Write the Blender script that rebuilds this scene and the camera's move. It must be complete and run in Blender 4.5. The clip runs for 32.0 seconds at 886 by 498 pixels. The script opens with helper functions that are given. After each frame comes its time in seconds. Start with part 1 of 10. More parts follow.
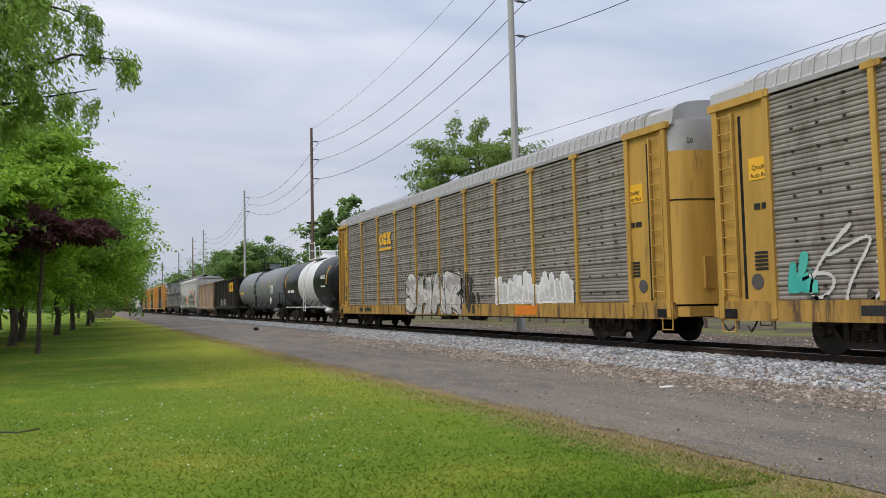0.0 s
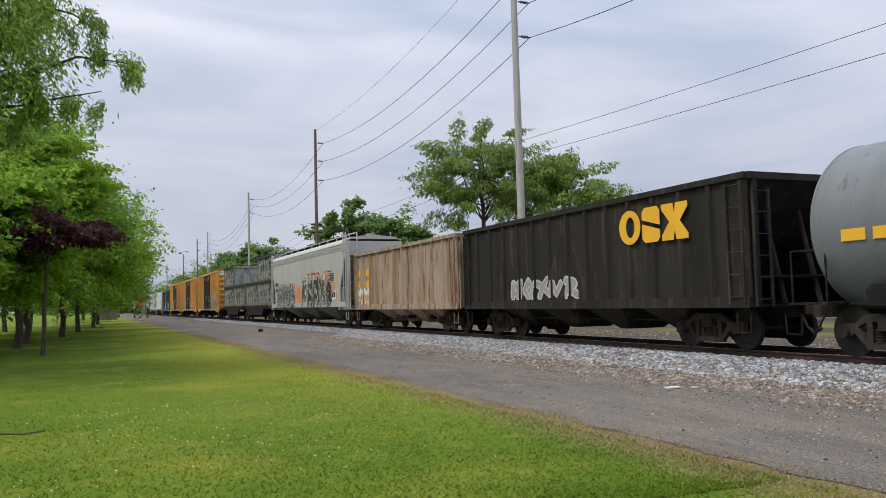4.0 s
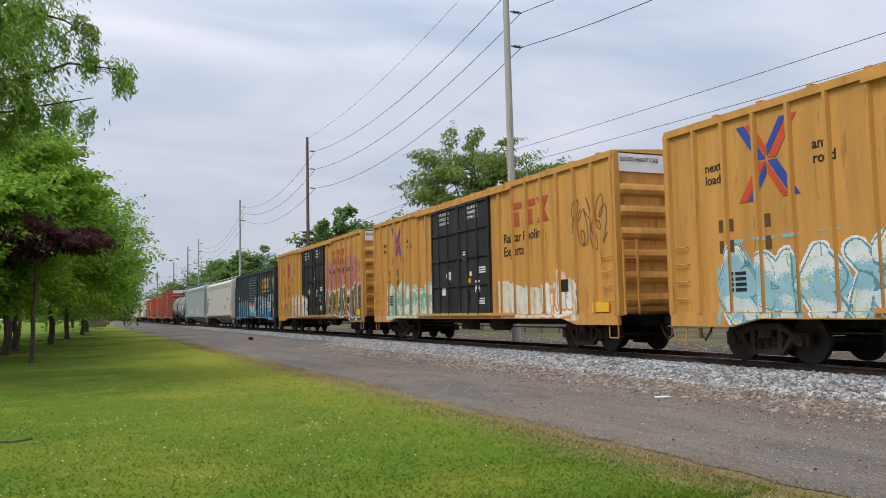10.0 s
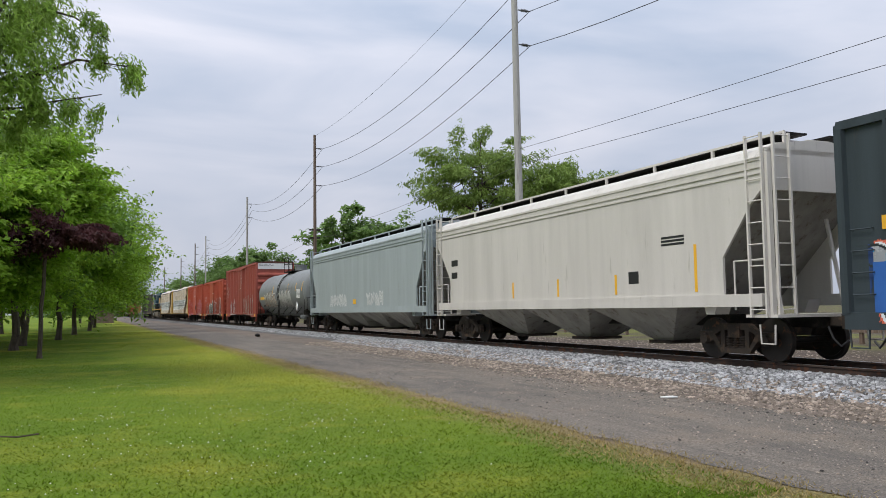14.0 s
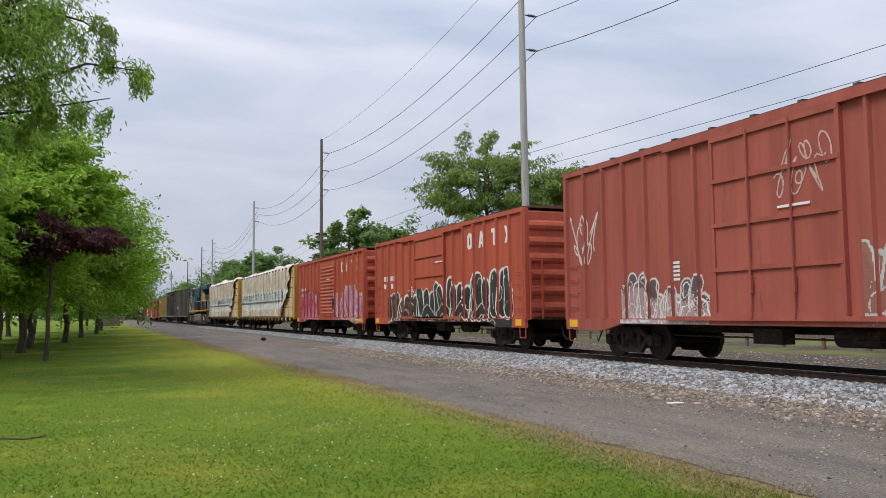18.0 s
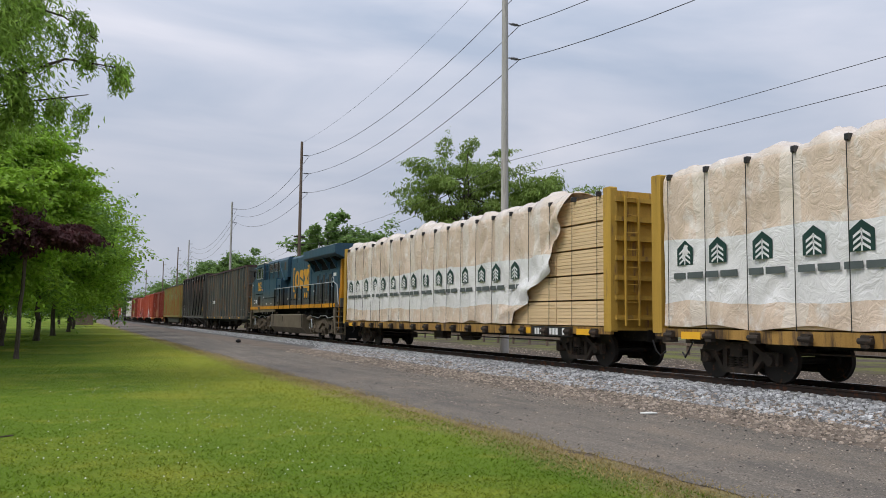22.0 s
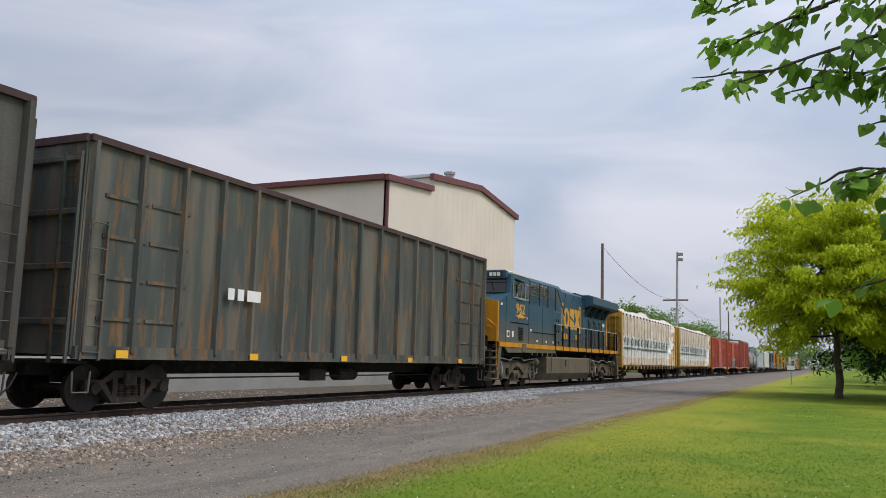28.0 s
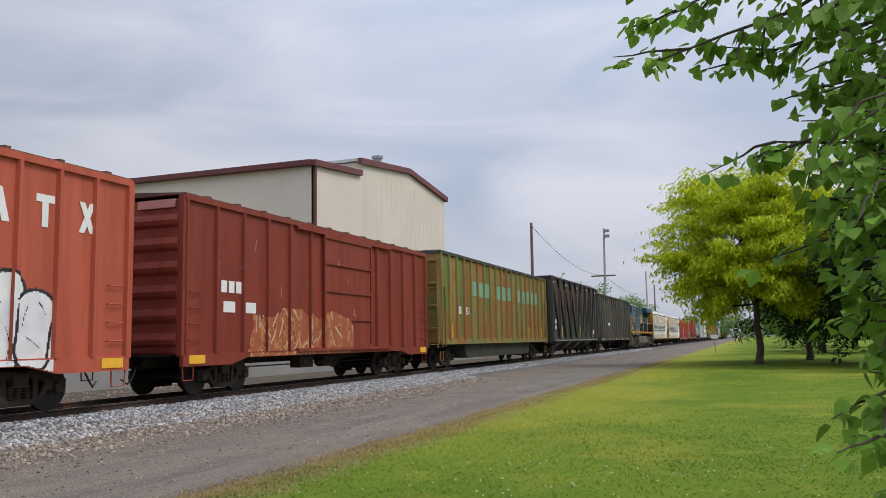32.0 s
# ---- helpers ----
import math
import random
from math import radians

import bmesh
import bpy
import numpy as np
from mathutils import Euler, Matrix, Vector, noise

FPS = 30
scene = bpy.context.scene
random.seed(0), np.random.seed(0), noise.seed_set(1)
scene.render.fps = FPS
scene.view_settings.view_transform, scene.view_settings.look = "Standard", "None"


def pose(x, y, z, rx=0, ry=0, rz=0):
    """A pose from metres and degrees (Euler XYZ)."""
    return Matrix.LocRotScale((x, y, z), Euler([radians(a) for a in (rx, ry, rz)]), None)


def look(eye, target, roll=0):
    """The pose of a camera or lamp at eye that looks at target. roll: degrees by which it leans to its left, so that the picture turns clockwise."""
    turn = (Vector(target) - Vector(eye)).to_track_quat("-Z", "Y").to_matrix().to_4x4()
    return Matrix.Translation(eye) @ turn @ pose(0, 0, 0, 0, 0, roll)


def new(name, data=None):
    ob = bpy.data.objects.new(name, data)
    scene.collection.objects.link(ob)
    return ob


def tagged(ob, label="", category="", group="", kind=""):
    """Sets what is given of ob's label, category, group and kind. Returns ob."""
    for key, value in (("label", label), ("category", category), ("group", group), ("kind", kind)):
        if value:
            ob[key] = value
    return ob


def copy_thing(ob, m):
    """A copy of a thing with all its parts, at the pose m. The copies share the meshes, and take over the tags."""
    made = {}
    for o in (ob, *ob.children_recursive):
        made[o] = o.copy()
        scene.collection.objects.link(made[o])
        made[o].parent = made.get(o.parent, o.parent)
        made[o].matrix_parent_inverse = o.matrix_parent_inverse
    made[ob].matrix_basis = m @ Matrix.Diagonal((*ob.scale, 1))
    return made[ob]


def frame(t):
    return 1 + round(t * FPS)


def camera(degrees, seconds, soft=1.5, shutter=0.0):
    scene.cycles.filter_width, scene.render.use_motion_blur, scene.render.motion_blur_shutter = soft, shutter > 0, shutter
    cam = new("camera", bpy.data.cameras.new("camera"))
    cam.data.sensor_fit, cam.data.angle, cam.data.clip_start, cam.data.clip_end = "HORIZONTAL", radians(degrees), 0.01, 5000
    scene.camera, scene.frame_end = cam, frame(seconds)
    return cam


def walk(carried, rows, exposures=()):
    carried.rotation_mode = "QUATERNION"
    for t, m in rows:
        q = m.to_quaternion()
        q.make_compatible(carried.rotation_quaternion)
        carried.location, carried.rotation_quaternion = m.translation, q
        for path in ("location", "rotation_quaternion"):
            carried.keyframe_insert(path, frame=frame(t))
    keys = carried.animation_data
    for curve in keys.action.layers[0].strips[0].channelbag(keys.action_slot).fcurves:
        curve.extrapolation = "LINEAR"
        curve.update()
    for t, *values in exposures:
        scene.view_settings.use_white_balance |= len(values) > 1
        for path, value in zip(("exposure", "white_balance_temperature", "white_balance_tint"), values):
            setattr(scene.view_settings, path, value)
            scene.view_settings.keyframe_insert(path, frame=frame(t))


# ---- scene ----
# Camera: a hand-held phone on a lawn beside a railway line that runs along y.
cam = camera(57.0, 32.0, soft=0.9)
EYE = (0.0, 0.0, 1.63)
# seconds, tilt up, lean, turn (degrees)
PATH = (
    (0, 3.62, 1.31, -23.46),
    (0.5, 3.61, 1.38, -23.47),
    (1, 3.55, 1.35, -23.45),
    (1.5, 3.56, 1.36, -23.45),
    (2, 3.58, 1.43, -23.44),
    (2.5, 3.59, 1.44, -23.33),
    (3, 3.66, 1.39, -23.26),
    (3.5, 3.71, 1.44, -23.20),
    (5.5, 3.68, 1.44, -23.12),
    (6, 3.69, 1.43, -23.16),
    (6.5, 3.72, 1.42, -23.30),
    (7, 3.78, 1.42, -23.48),
    (7.5, 3.85, 1.35, -23.63),
    (8, 3.91, 1.38, -23.77),
    (8.5, 3.99, 1.33, -23.87),
    (9, 4.12, 1.26, -23.89),
    (9.5, 4.20, 1.34, -23.82),
    (10, 4.29, 1.22, -23.78),
    (10.5, 4.35, 1.28, -23.78),
    (11, 4.34, 1.22, -23.78),
    (11.5, 4.35, 1.21, -23.84),
    (12, 4.31, 1.10, -23.84),
    (12.5, 4.28, 0.97, -23.75),
    (13, 4.19, 0.87, -23.55),
    (13.5, 4.18, 0.85, -23.35),
    (14, 4.18, 0.82, -23.34),
    (14.5, 4.22, 0.79, -23.36),
    (16.5, 4.31, 0.55, -22.94),
    (17, 4.33, 0.53, -22.94),
    (17.5, 4.43, 0.55, -22.89),
    (18, 4.51, 0.54, -22.93),
    (18.5, 4.53, 0.65, -22.95),
    (19, 4.58, 0.74, -23.06),
    (19.5, 4.65, 0.75, -23.17),
    (20, 4.70, 0.58, -23.17),
    (20.5, 4.87, 0.58, -23.11),
    (21, 4.95, 0.32, -23.34),
    (21.5, 4.86, -0.06, -23.88),
    (22, 4.92, -0.66, -24.55),
    (22.5, 5.07, -0.65, -25.23),
    (23, 5.33, -0.44, -25.98),
    (23.5, 5.53, -0.06, -26.75),
    (24, 6.08, -0.55, -31.81),
    (24.2, 6.17, 0.06, -38.36),
    (24.4, 6.26, 0.66, -47.17),
    (24.5, 6.31, 0.96, -51.04),
    (24.6, 6.44, 0.92, -55.87),
    (24.8, 6.70, 0.84, -65.51),
    (25, 6.96, 0.76, -73.67),
    (25.2, 7.12, 1.21, -82.55),
    (25.4, 7.28, 1.66, -92.35),
    (25.6, 7.44, 2.11, -102.94),
    (25.8, 7.60, 2.57, -112.25),
    (26, 7.76, 3.02, -120.62),
    (26.2, 7.77, 2.10, -128.78),
    (26.5, 7.79, 0.72, -138.11),
    (28.5, 7.58, -1.32, -155.77),
    (29, 7.45, -0.96, -156.55),
    (29.5, 7.40, -0.60, -157.17),
    (30, 7.25, -0.13, -157.57),
    (30.5, 7.15, 0.34, -158.06),
    (31, 7.00, 0.79, -158.62),
    (31.5, 6.75, 0.99, -159.16),
    (32, 6.47, 1.08, -159.56),
)
walk(cam, [(t, pose(*EYE, 90 + p, r, y)) for t, p, r, y in PATH],
     ((0, 0.02), (17, 0.04), (21, -0.04), (24, -0.22), (25, -0.05), (26, 0.14), (29, -0.05), (32, -0.05)))

# Light: a bright overcast sky, brighter overhead, with a soft high sun behind it.
world = bpy.data.worlds.new("world")
scene.world = world
world.use_nodes = True
wn, wl = world.node_tree.nodes, world.node_tree.links
wn.clear()
w_out, w_bg = wn.new("ShaderNodeOutputWorld"), wn.new("ShaderNodeBackground")
w_sky = wn.new("ShaderNodeTexSky")
w_sky.sky_type, w_sky.sun_disc = "NISHITA", False
w_sky.sun_elevation, w_sky.sun_rotation = radians(58), radians(259)
w_tc, w_map = wn.new("ShaderNodeTexCoord"), wn.new("ShaderNodeMapping")
w_map.inputs["Scale"].default_value = (1.1, 0.8, 4.0)
w_noise, w_ramp = wn.new("ShaderNodeTexNoise"), wn.new("ShaderNodeValToRGB")
w_noise.inputs["Scale"].default_value, w_noise.inputs["Detail"].default_value = 2.3, 5.0
w_noise.inputs["Roughness"].default_value, w_noise.inputs["Distortion"].default_value = 0.48, 0.6
w_ramp.color_ramp.elements[0].position, w_ramp.color_ramp.elements[1].position = 0.32, 0.66
w_ramp.color_ramp.elements[0].color = (0.48, 0.555, 0.70, 1)
w_ramp.color_ramp.elements[1].color = (0.775, 0.79, 0.89, 1)
w_sep, w_max, w_up = wn.new("ShaderNodeSeparateXYZ"), wn.new("ShaderNodeMath"), wn.new("ShaderNodeMapRange")
w_max.operation = "MAXIMUM"
w_max.inputs[1].default_value = 0.0
w_up.inputs["From Max"].default_value = 0.9
w_up.inputs["To Min"].default_value, w_up.inputs["To Max"].default_value = 0.86, 1.9
w_mul = wn.new("ShaderNodeVectorMath")
w_mul.operation = "SCALE"
w_dim = wn.new("ShaderNodeVectorMath")
w_dim.operation = "SCALE"
w_dim.inputs["Scale"].default_value = 0.035
w_mix = wn.new("ShaderNodeMix")
w_mix.data_type, w_mix.inputs["Factor"].default_value = "RGBA", 0.9
wl.new(w_tc.outputs["Generated"], w_map.inputs["Vector"])
wl.new(w_map.outputs["Vector"], w_noise.inputs["Vector"])
wl.new(w_noise.outputs["Fac"], w_ramp.inputs["Fac"])
wl.new(w_tc.outputs["Generated"], w_sep.inputs[0])
w_bank, w_soft, w_both = wn.new("ShaderNodeVectorMath"), wn.new("ShaderNodeMapRange"), wn.new("ShaderNodeMath")
w_bank.operation, w_bank.inputs[1].default_value = "DOT_PRODUCT", (0.84, -0.42, 0.35)
w_soft.inputs["From Min"].default_value, w_soft.inputs["From Max"].default_value = 0.80, 0.98
w_soft.inputs["To Min"].default_value, w_soft.inputs["To Max"].default_value = 1.0, 0.80
w_both.operation = "MULTIPLY"
wl.new(w_tc.outputs["Generated"], w_bank.inputs[0])
wl.new(w_bank.outputs["Value"], w_soft.inputs["Value"])
wl.new(w_sep.outputs["Z"], w_max.inputs[0])
wl.new(w_max.outputs[0], w_up.inputs["Value"])
wl.new(w_ramp.outputs["Color"], w_mul.inputs[0])
wl.new(w_up.outputs["Result"], w_both.inputs[0])
wl.new(w_soft.outputs["Result"], w_both.inputs[1])
wl.new(w_both.outputs[0], w_mul.inputs["Scale"])
wl.new(w_sky.outputs["Color"], w_dim.inputs[0])
wl.new(w_dim.outputs[0], w_mix.inputs["A"])
wl.new(w_mul.outputs[0], w_mix.inputs["B"])
wl.new(w_mix.outputs["Result"], w_bg.inputs["Color"])
wl.new(w_bg.outputs[0], w_out.inputs["Surface"])
w_bg.inputs["Strength"].default_value = 0.95
sun_data = bpy.data.lights.new("sun", "SUN")
sun_data.energy, sun_data.angle, sun_data.color = 1.95, radians(24), (1.0, 0.95, 0.86)
sun = new("sun", sun_data)
sun.matrix_world = look((-23, -4.5, 34), (0, 0, 0))

# ---- materials ----
MATS = {}


def wire(nt, a, out, b, inp):
    nt.links.new(a.outputs[out], b.inputs[inp])


def surface(name, base, rough=0.6, metal=0.0, vary=0.18, scale=1.2, stretch=(1, 1, 1), other=None, amount=0.5, edge=0.12,
            spots=8.0, bump=0.0, grain=60.0, rand=0.0, second=None, second_at=0.62):
    """A worn surface: the base colour with soft stains, patches of another colour (rust, dirt, dry grass) and fine grain."""
    if name in MATS:
        return MATS[name]
    m = bpy.data.materials.new(name)
    m.use_nodes = True
    nt = m.node_tree
    bsdf = nt.nodes["Principled BSDF"]
    tc, ofs, mp = nt.nodes.new("ShaderNodeTexCoord"), nt.nodes.new("ShaderNodeVectorMath"), nt.nodes.new("ShaderNodeMapping")
    info = nt.nodes.new("ShaderNodeObjectInfo")
    ofs.operation = "MULTIPLY_ADD"
    ofs.inputs[1].default_value = (37.0, 91.0, 13.0)
    wire(nt, info, "Random", ofs, 0)
    wire(nt, tc, "Object", ofs, 2)
    wire(nt, ofs, 0, mp, "Vector")
    mp.inputs["Scale"].default_value = stretch
    n1, n2, n3 = (nt.nodes.new("ShaderNodeTexNoise") for _ in range(3))
    n1.inputs["Scale"].default_value, n1.inputs["Detail"].default_value = scale, 6.0
    n2.inputs["Scale"].default_value, n2.inputs["Detail"].default_value = spots, 7.0
    n2.inputs["Roughness"].default_value = 0.68
    n3.inputs["Scale"].default_value, n3.inputs["Detail"].default_value = grain, 3.0
    for n in (n1, n2):
        wire(nt, mp, 0, n, "Vector")
    wire(nt, ofs, 0, n3, "Vector")
    hsv = nt.nodes.new("ShaderNodeMix")
    hsv.data_type = "RGBA"
    hsv.inputs["A"].default_value = (*[c * (1 - vary) for c in base], 1)
    hsv.inputs["B"].default_value = (*[min(1, c * (1 + vary)) for c in base], 1)
    ramp = nt.nodes.new("ShaderNodeMapRange")
    ramp.inputs["From Min"].default_value, ramp.inputs["From Max"].default_value = 0.3, 0.7
    wire(nt, n1, "Fac", ramp, "Value")
    wire(nt, ramp, "Result", hsv, "Factor")
    last = hsv.outputs["Result"]
    if other:
        for col, at, noise_node in ((other, 1 - amount, n2), (second, second_at, n1)):
            if not col:
                continue
            thr = nt.nodes.new("ShaderNodeMapRange")
            lo = 0.32 + 0.36 * at
            thr.inputs["From Min"].default_value, thr.inputs["From Max"].default_value = lo, lo + edge
            wire(nt, noise_node, "Fac", thr, "Value")
            mx = nt.nodes.new("ShaderNodeMix")
            mx.data_type = "RGBA"
            nt.links.new(last, mx.inputs["A"])
            mx.inputs["B"].default_value = (*col, 1)
            wire(nt, thr, "Result", mx, "Factor")
            last = mx.outputs["Result"]
    fine = nt.nodes.new("ShaderNodeMix")
    fine.data_type, fine.blend_type = "RGBA", "MULTIPLY"
    fine.inputs["Factor"].default_value = 1.0
    fr = nt.nodes.new("ShaderNodeMapRange")
    fr.inputs["From Min"].default_value, fr.inputs["From Max"].default_value = 0.25, 0.75
    fr.inputs["To Min"].default_value, fr.inputs["To Max"].default_value = 1 - vary * 0.8, 1 + vary * 0.5
    wire(nt, n3, "Fac", fr, "Value")
    nt.links.new(last, fine.inputs["A"])
    wire(nt, fr, "Result", fine, "B")
    last = fine.outputs["Result"]
    if rand:
        hv = nt.nodes.new("ShaderNodeHueSaturation")
        rr = nt.nodes.new("ShaderNodeMapRange")
        rr.inputs["To Min"].default_value, rr.inputs["To Max"].default_value = 1 - rand, 1 + rand
        src = nt.nodes.new("ShaderNodeNewGeometry")
        wire(nt, src, "Random Per Island", rr, "Value")
        wire(nt, rr, "Result", hv, "Value")
        nt.links.new(last, hv.inputs["Color"])
        last = hv.outputs["Color"]
    nt.links.new(last, bsdf.inputs["Base Color"])
    bsdf.inputs["Roughness"].default_value, bsdf.inputs["Metallic"].default_value = rough, metal
    rg = nt.nodes.new("ShaderNodeMapRange")
    rg.inputs["To Min"].default_value, rg.inputs["To Max"].default_value = max(0.05, rough - 0.12), min(1, rough + 0.15)
    wire(nt, n2, "Fac", rg, "Value")
    wire(nt, rg, "Result", bsdf, "Roughness")
    if bump:
        bp = nt.nodes.new("ShaderNodeBump")
        bp.inputs["Strength"].default_value, bp.inputs["Distance"].default_value = 1.0, bump
        wire(nt, n2, "Fac", bp, "Height")
        wire(nt, bp, "Normal", bsdf, "Normal")
    MATS[name] = m
    return m


RUST, GRIME = (0.16, 0.062, 0.028), (0.04, 0.033, 0.026)


def car_paint(name, base, rust=0.2, other=RUST, rough=0.5, vary=0.14, second=None, streaks=0.86):
    """Weathered paint on steel: streaks that run down, soft stains, grain."""
    if name in MATS:
        return MATS[name]
    m = surface(name, base, rough, 0.0, vary, 0.7, (1.6, 1.6, 0.22), other, rust, 0.10, 2.6, 0.004, 45.0, second=second)
    nt = m.node_tree
    b = nt.nodes["Principled BSDF"]
    b.inputs["Specular IOR Level"].default_value = 0.22
    src = b.inputs["Base Color"].links[0].from_socket
    tc, mp, ns, mr, mx = (nt.nodes.new(k) for k in ("ShaderNodeTexCoord", "ShaderNodeMapping", "ShaderNodeTexNoise", "ShaderNodeMapRange", "ShaderNodeMix"))
    mp.inputs["Scale"].default_value = (2.6, 2.6, 0.22)
    ns.inputs["Scale"].default_value, ns.inputs["Detail"].default_value, ns.inputs["Roughness"].default_value = 1.0, 4.0, 0.6
    mr.inputs["From Min"].default_value, mr.inputs["From Max"].default_value = 0.36, 0.58
    mr.inputs["To Min"].default_value, mr.inputs["To Max"].default_value = streaks, 2 - streaks - (1 - streaks) * .6
    wire(nt, tc, "Object", mp, "Vector")
    wire(nt, mp, 0, ns, "Vector")
    wire(nt, ns, "Fac", mr, "Value")
    mx.data_type, mx.blend_type = "RGBA", "MULTIPLY"
    mx.inputs["Factor"].default_value = 1.0
    nt.links.new(src, mx.inputs["A"])
    wire(nt, mr, "Result", mx, "B")
    nt.links.new(mx.outputs["Result"], b.inputs["Base Color"])
    return m


def spray(base):
    return surface("spray_paint_%02x%02x%02x" % tuple(int(c * 255) for c in base), base, 0.42, vary=0.10, scale=3.0)


def glass(name, tint, rough=0.04):
    if name in MATS:
        return MATS[name]
    m = bpy.data.materials.new(name)
    m.use_nodes = True
    b = m.node_tree.nodes["Principled BSDF"]
    b.inputs["Base Color"].default_value = (*tint, 1)
    b.inputs["Roughness"].default_value = rough
    b.inputs["IOR"].default_value = 1.5
    MATS[name] = m
    return m


BLACK_STEEL = surface("black_steel", (0.012, 0.0115, 0.011), 0.62, vary=0.3, other=GRIME, amount=0.45, spots=5.0, bump=0.003)
TRUCK_STEEL = surface("truck_steel", (0.042, 0.034, 0.028), 0.75, vary=0.3, other=(0.095, 0.062, 0.042), amount=0.42, spots=4.0, bump=0.004)
WHEEL_STEEL = surface("wheel_steel", (0.022, 0.018, 0.016), 0.6, 0.2, 0.25, other=RUST, amount=0.3, spots=6.0)
for m in (BLACK_STEEL, TRUCK_STEEL):
    m.node_tree.nodes["Principled BSDF"].inputs["Specular IOR Level"].default_value = 0.2
TREAD_STEEL = surface("tread_steel", (0.42, 0.41, 0.40), 0.3, 0.9, 0.1)
GREY_STEEL = surface("grey_steel", (0.30, 0.30, 0.30), 0.5, 0.3, 0.2, other=RUST, amount=0.3)
WHITE_PAINT = surface("white_paint", (0.80, 0.80, 0.80), 0.5, vary=0.06, scale=2.0)
BLACK_PAINT = surface("black_paint", (0.02, 0.02, 0.022), 0.45, vary=0.12)
YELLOW_PAINT = surface("yellow_marking", (0.85, 0.46, 0.03), 0.5, vary=0.08)

# ---- mesh helpers ----


class Geo:
    """Gathers corners and faces; every solid is closed."""

    def __init__(self):
        self.v, self.f, self.m = [], [], []

    def add(self, verts, faces, mi=0):
        n = len(self.v)
        self.v += [tuple(p) for p in verts]
        self.f += [tuple(n + i for i in q) for q in faces]
        self.m += [mi] * len(faces)
        return self

    def box(self, x0, x1, y0, y1, z0, z1, mi=0):
        return self.add([(x0, y0, z0), (x1, y0, z0), (x1, y1, z0), (x0, y1, z0), (x0, y0, z1), (x1, y0, z1), (x1, y1, z1), (x0, y1, z1)],
                        [(3, 2, 1, 0), (4, 5, 6, 7), (0, 1, 5, 4), (1, 2, 6, 5), (2, 3, 7, 6), (3, 0, 4, 7)], mi)

    def bbox(self, x0, x1, y0, y1, z0, z1, b=0.02, mi=0):
        """A box with chamfered corners all round in the plane of its two longer sides."""
        sx, sy, sz = x1 - x0, y1 - y0, z1 - z0
        if sx <= sy and sx <= sz:
            return self.prism([(y0 + b, z0), (y1 - b, z0), (y1, z0 + b), (y1, z1 - b), (y1 - b, z1), (y0 + b, z1), (y0, z1 - b), (y0, z0 + b)], "x", x0, x1, mi)
        if sy <= sx and sy <= sz:
            return self.prism([(x0 + b, z0), (x1 - b, z0), (x1, z0 + b), (x1, z1 - b), (x1 - b, z1), (x0 + b, z1), (x0, z1 - b), (x0, z0 + b)], "y", y0, y1, mi)
        return self.prism([(x0 + b, y0), (x1 - b, y0), (x1, y0 + b), (x1, y1 - b), (x1 - b, y1), (x0 + b, y1), (x0, y1 - b), (x0, y0 + b)], "z", z0, z1, mi)

    def prism(self, poly, axis, a, b, mi=0):
        """A flat outline pushed from a to b along an axis. Outlines: x: (y, z), y: (x, z), z: (x, y)."""
        k = {"x": lambda p, c: (c, p[0], p[1]), "y": lambda p, c: (p[0], c, p[1]), "z": lambda p, c: (p[0], p[1], c)}[axis]
        n = len(poly)
        faces = [tuple(range(n)), tuple(range(2 * n - 1, n - 1, -1))] + [(i, n + i, n + (i + 1) % n, (i + 1) % n) for i in range(n)]
        return self.add([k(p, a) for p in poly] + [k(p, b) for p in poly], faces, mi)

    def cyl(self, p0, p1, r0, r1=None, n=12, mi=0, cap=True):
        p0, p1 = Vector(p0), Vector(p1)
        r1 = r0 if r1 is None else r1
        d = (p1 - p0).normalized()
        a = d.orthogonal().normalized()
        b = d.cross(a)
        ring = [(math.cos(2 * math.pi * i / n), math.sin(2 * math.pi * i / n)) for i in range(n)]
        v = [p0 + (a * c + b * s) * r0 for c, s in ring] + [p1 + (a * c + b * s) * r1 for c, s in ring]
        f = [(i, (i + 1) % n, n + (i + 1) % n, n + i) for i in range(n)]
        if cap:
            f += [tuple(range(n - 1, -1, -1)), tuple(range(n, 2 * n))]
        return self.add(v, f, mi)

    def tube(self, pts, r, n=6, mi=0):
        """One continuous round bar along a line of points."""
        pts = [Vector(p) for p in pts]
        m = len(pts)
        dirs = [(pts[min(i + 1, m - 1)] - pts[max(i - 1, 0)]).normalized() for i in range(m)]
        a = dirs[0].orthogonal().normalized()
        v, f = [], []
        for p, d in zip(pts, dirs):
            a = (a - d * a.dot(d)).normalized() if abs(a.dot(d)) < .999 else d.orthogonal().normalized()
            b = d.cross(a)
            v += [p + (a * math.cos(2 * math.pi * k / n) + b * math.sin(2 * math.pi * k / n)) * r for k in range(n)]
        for i in range(m - 1):
            for k in range(n):
                j = (k + 1) % n
                f.append((i * n + k, i * n + j, (i + 1) * n + j, (i + 1) * n + k))
        f += [tuple(range(n - 1, -1, -1)), tuple(range((m - 1) * n, m * n))]
        return self.add(v, f, mi)

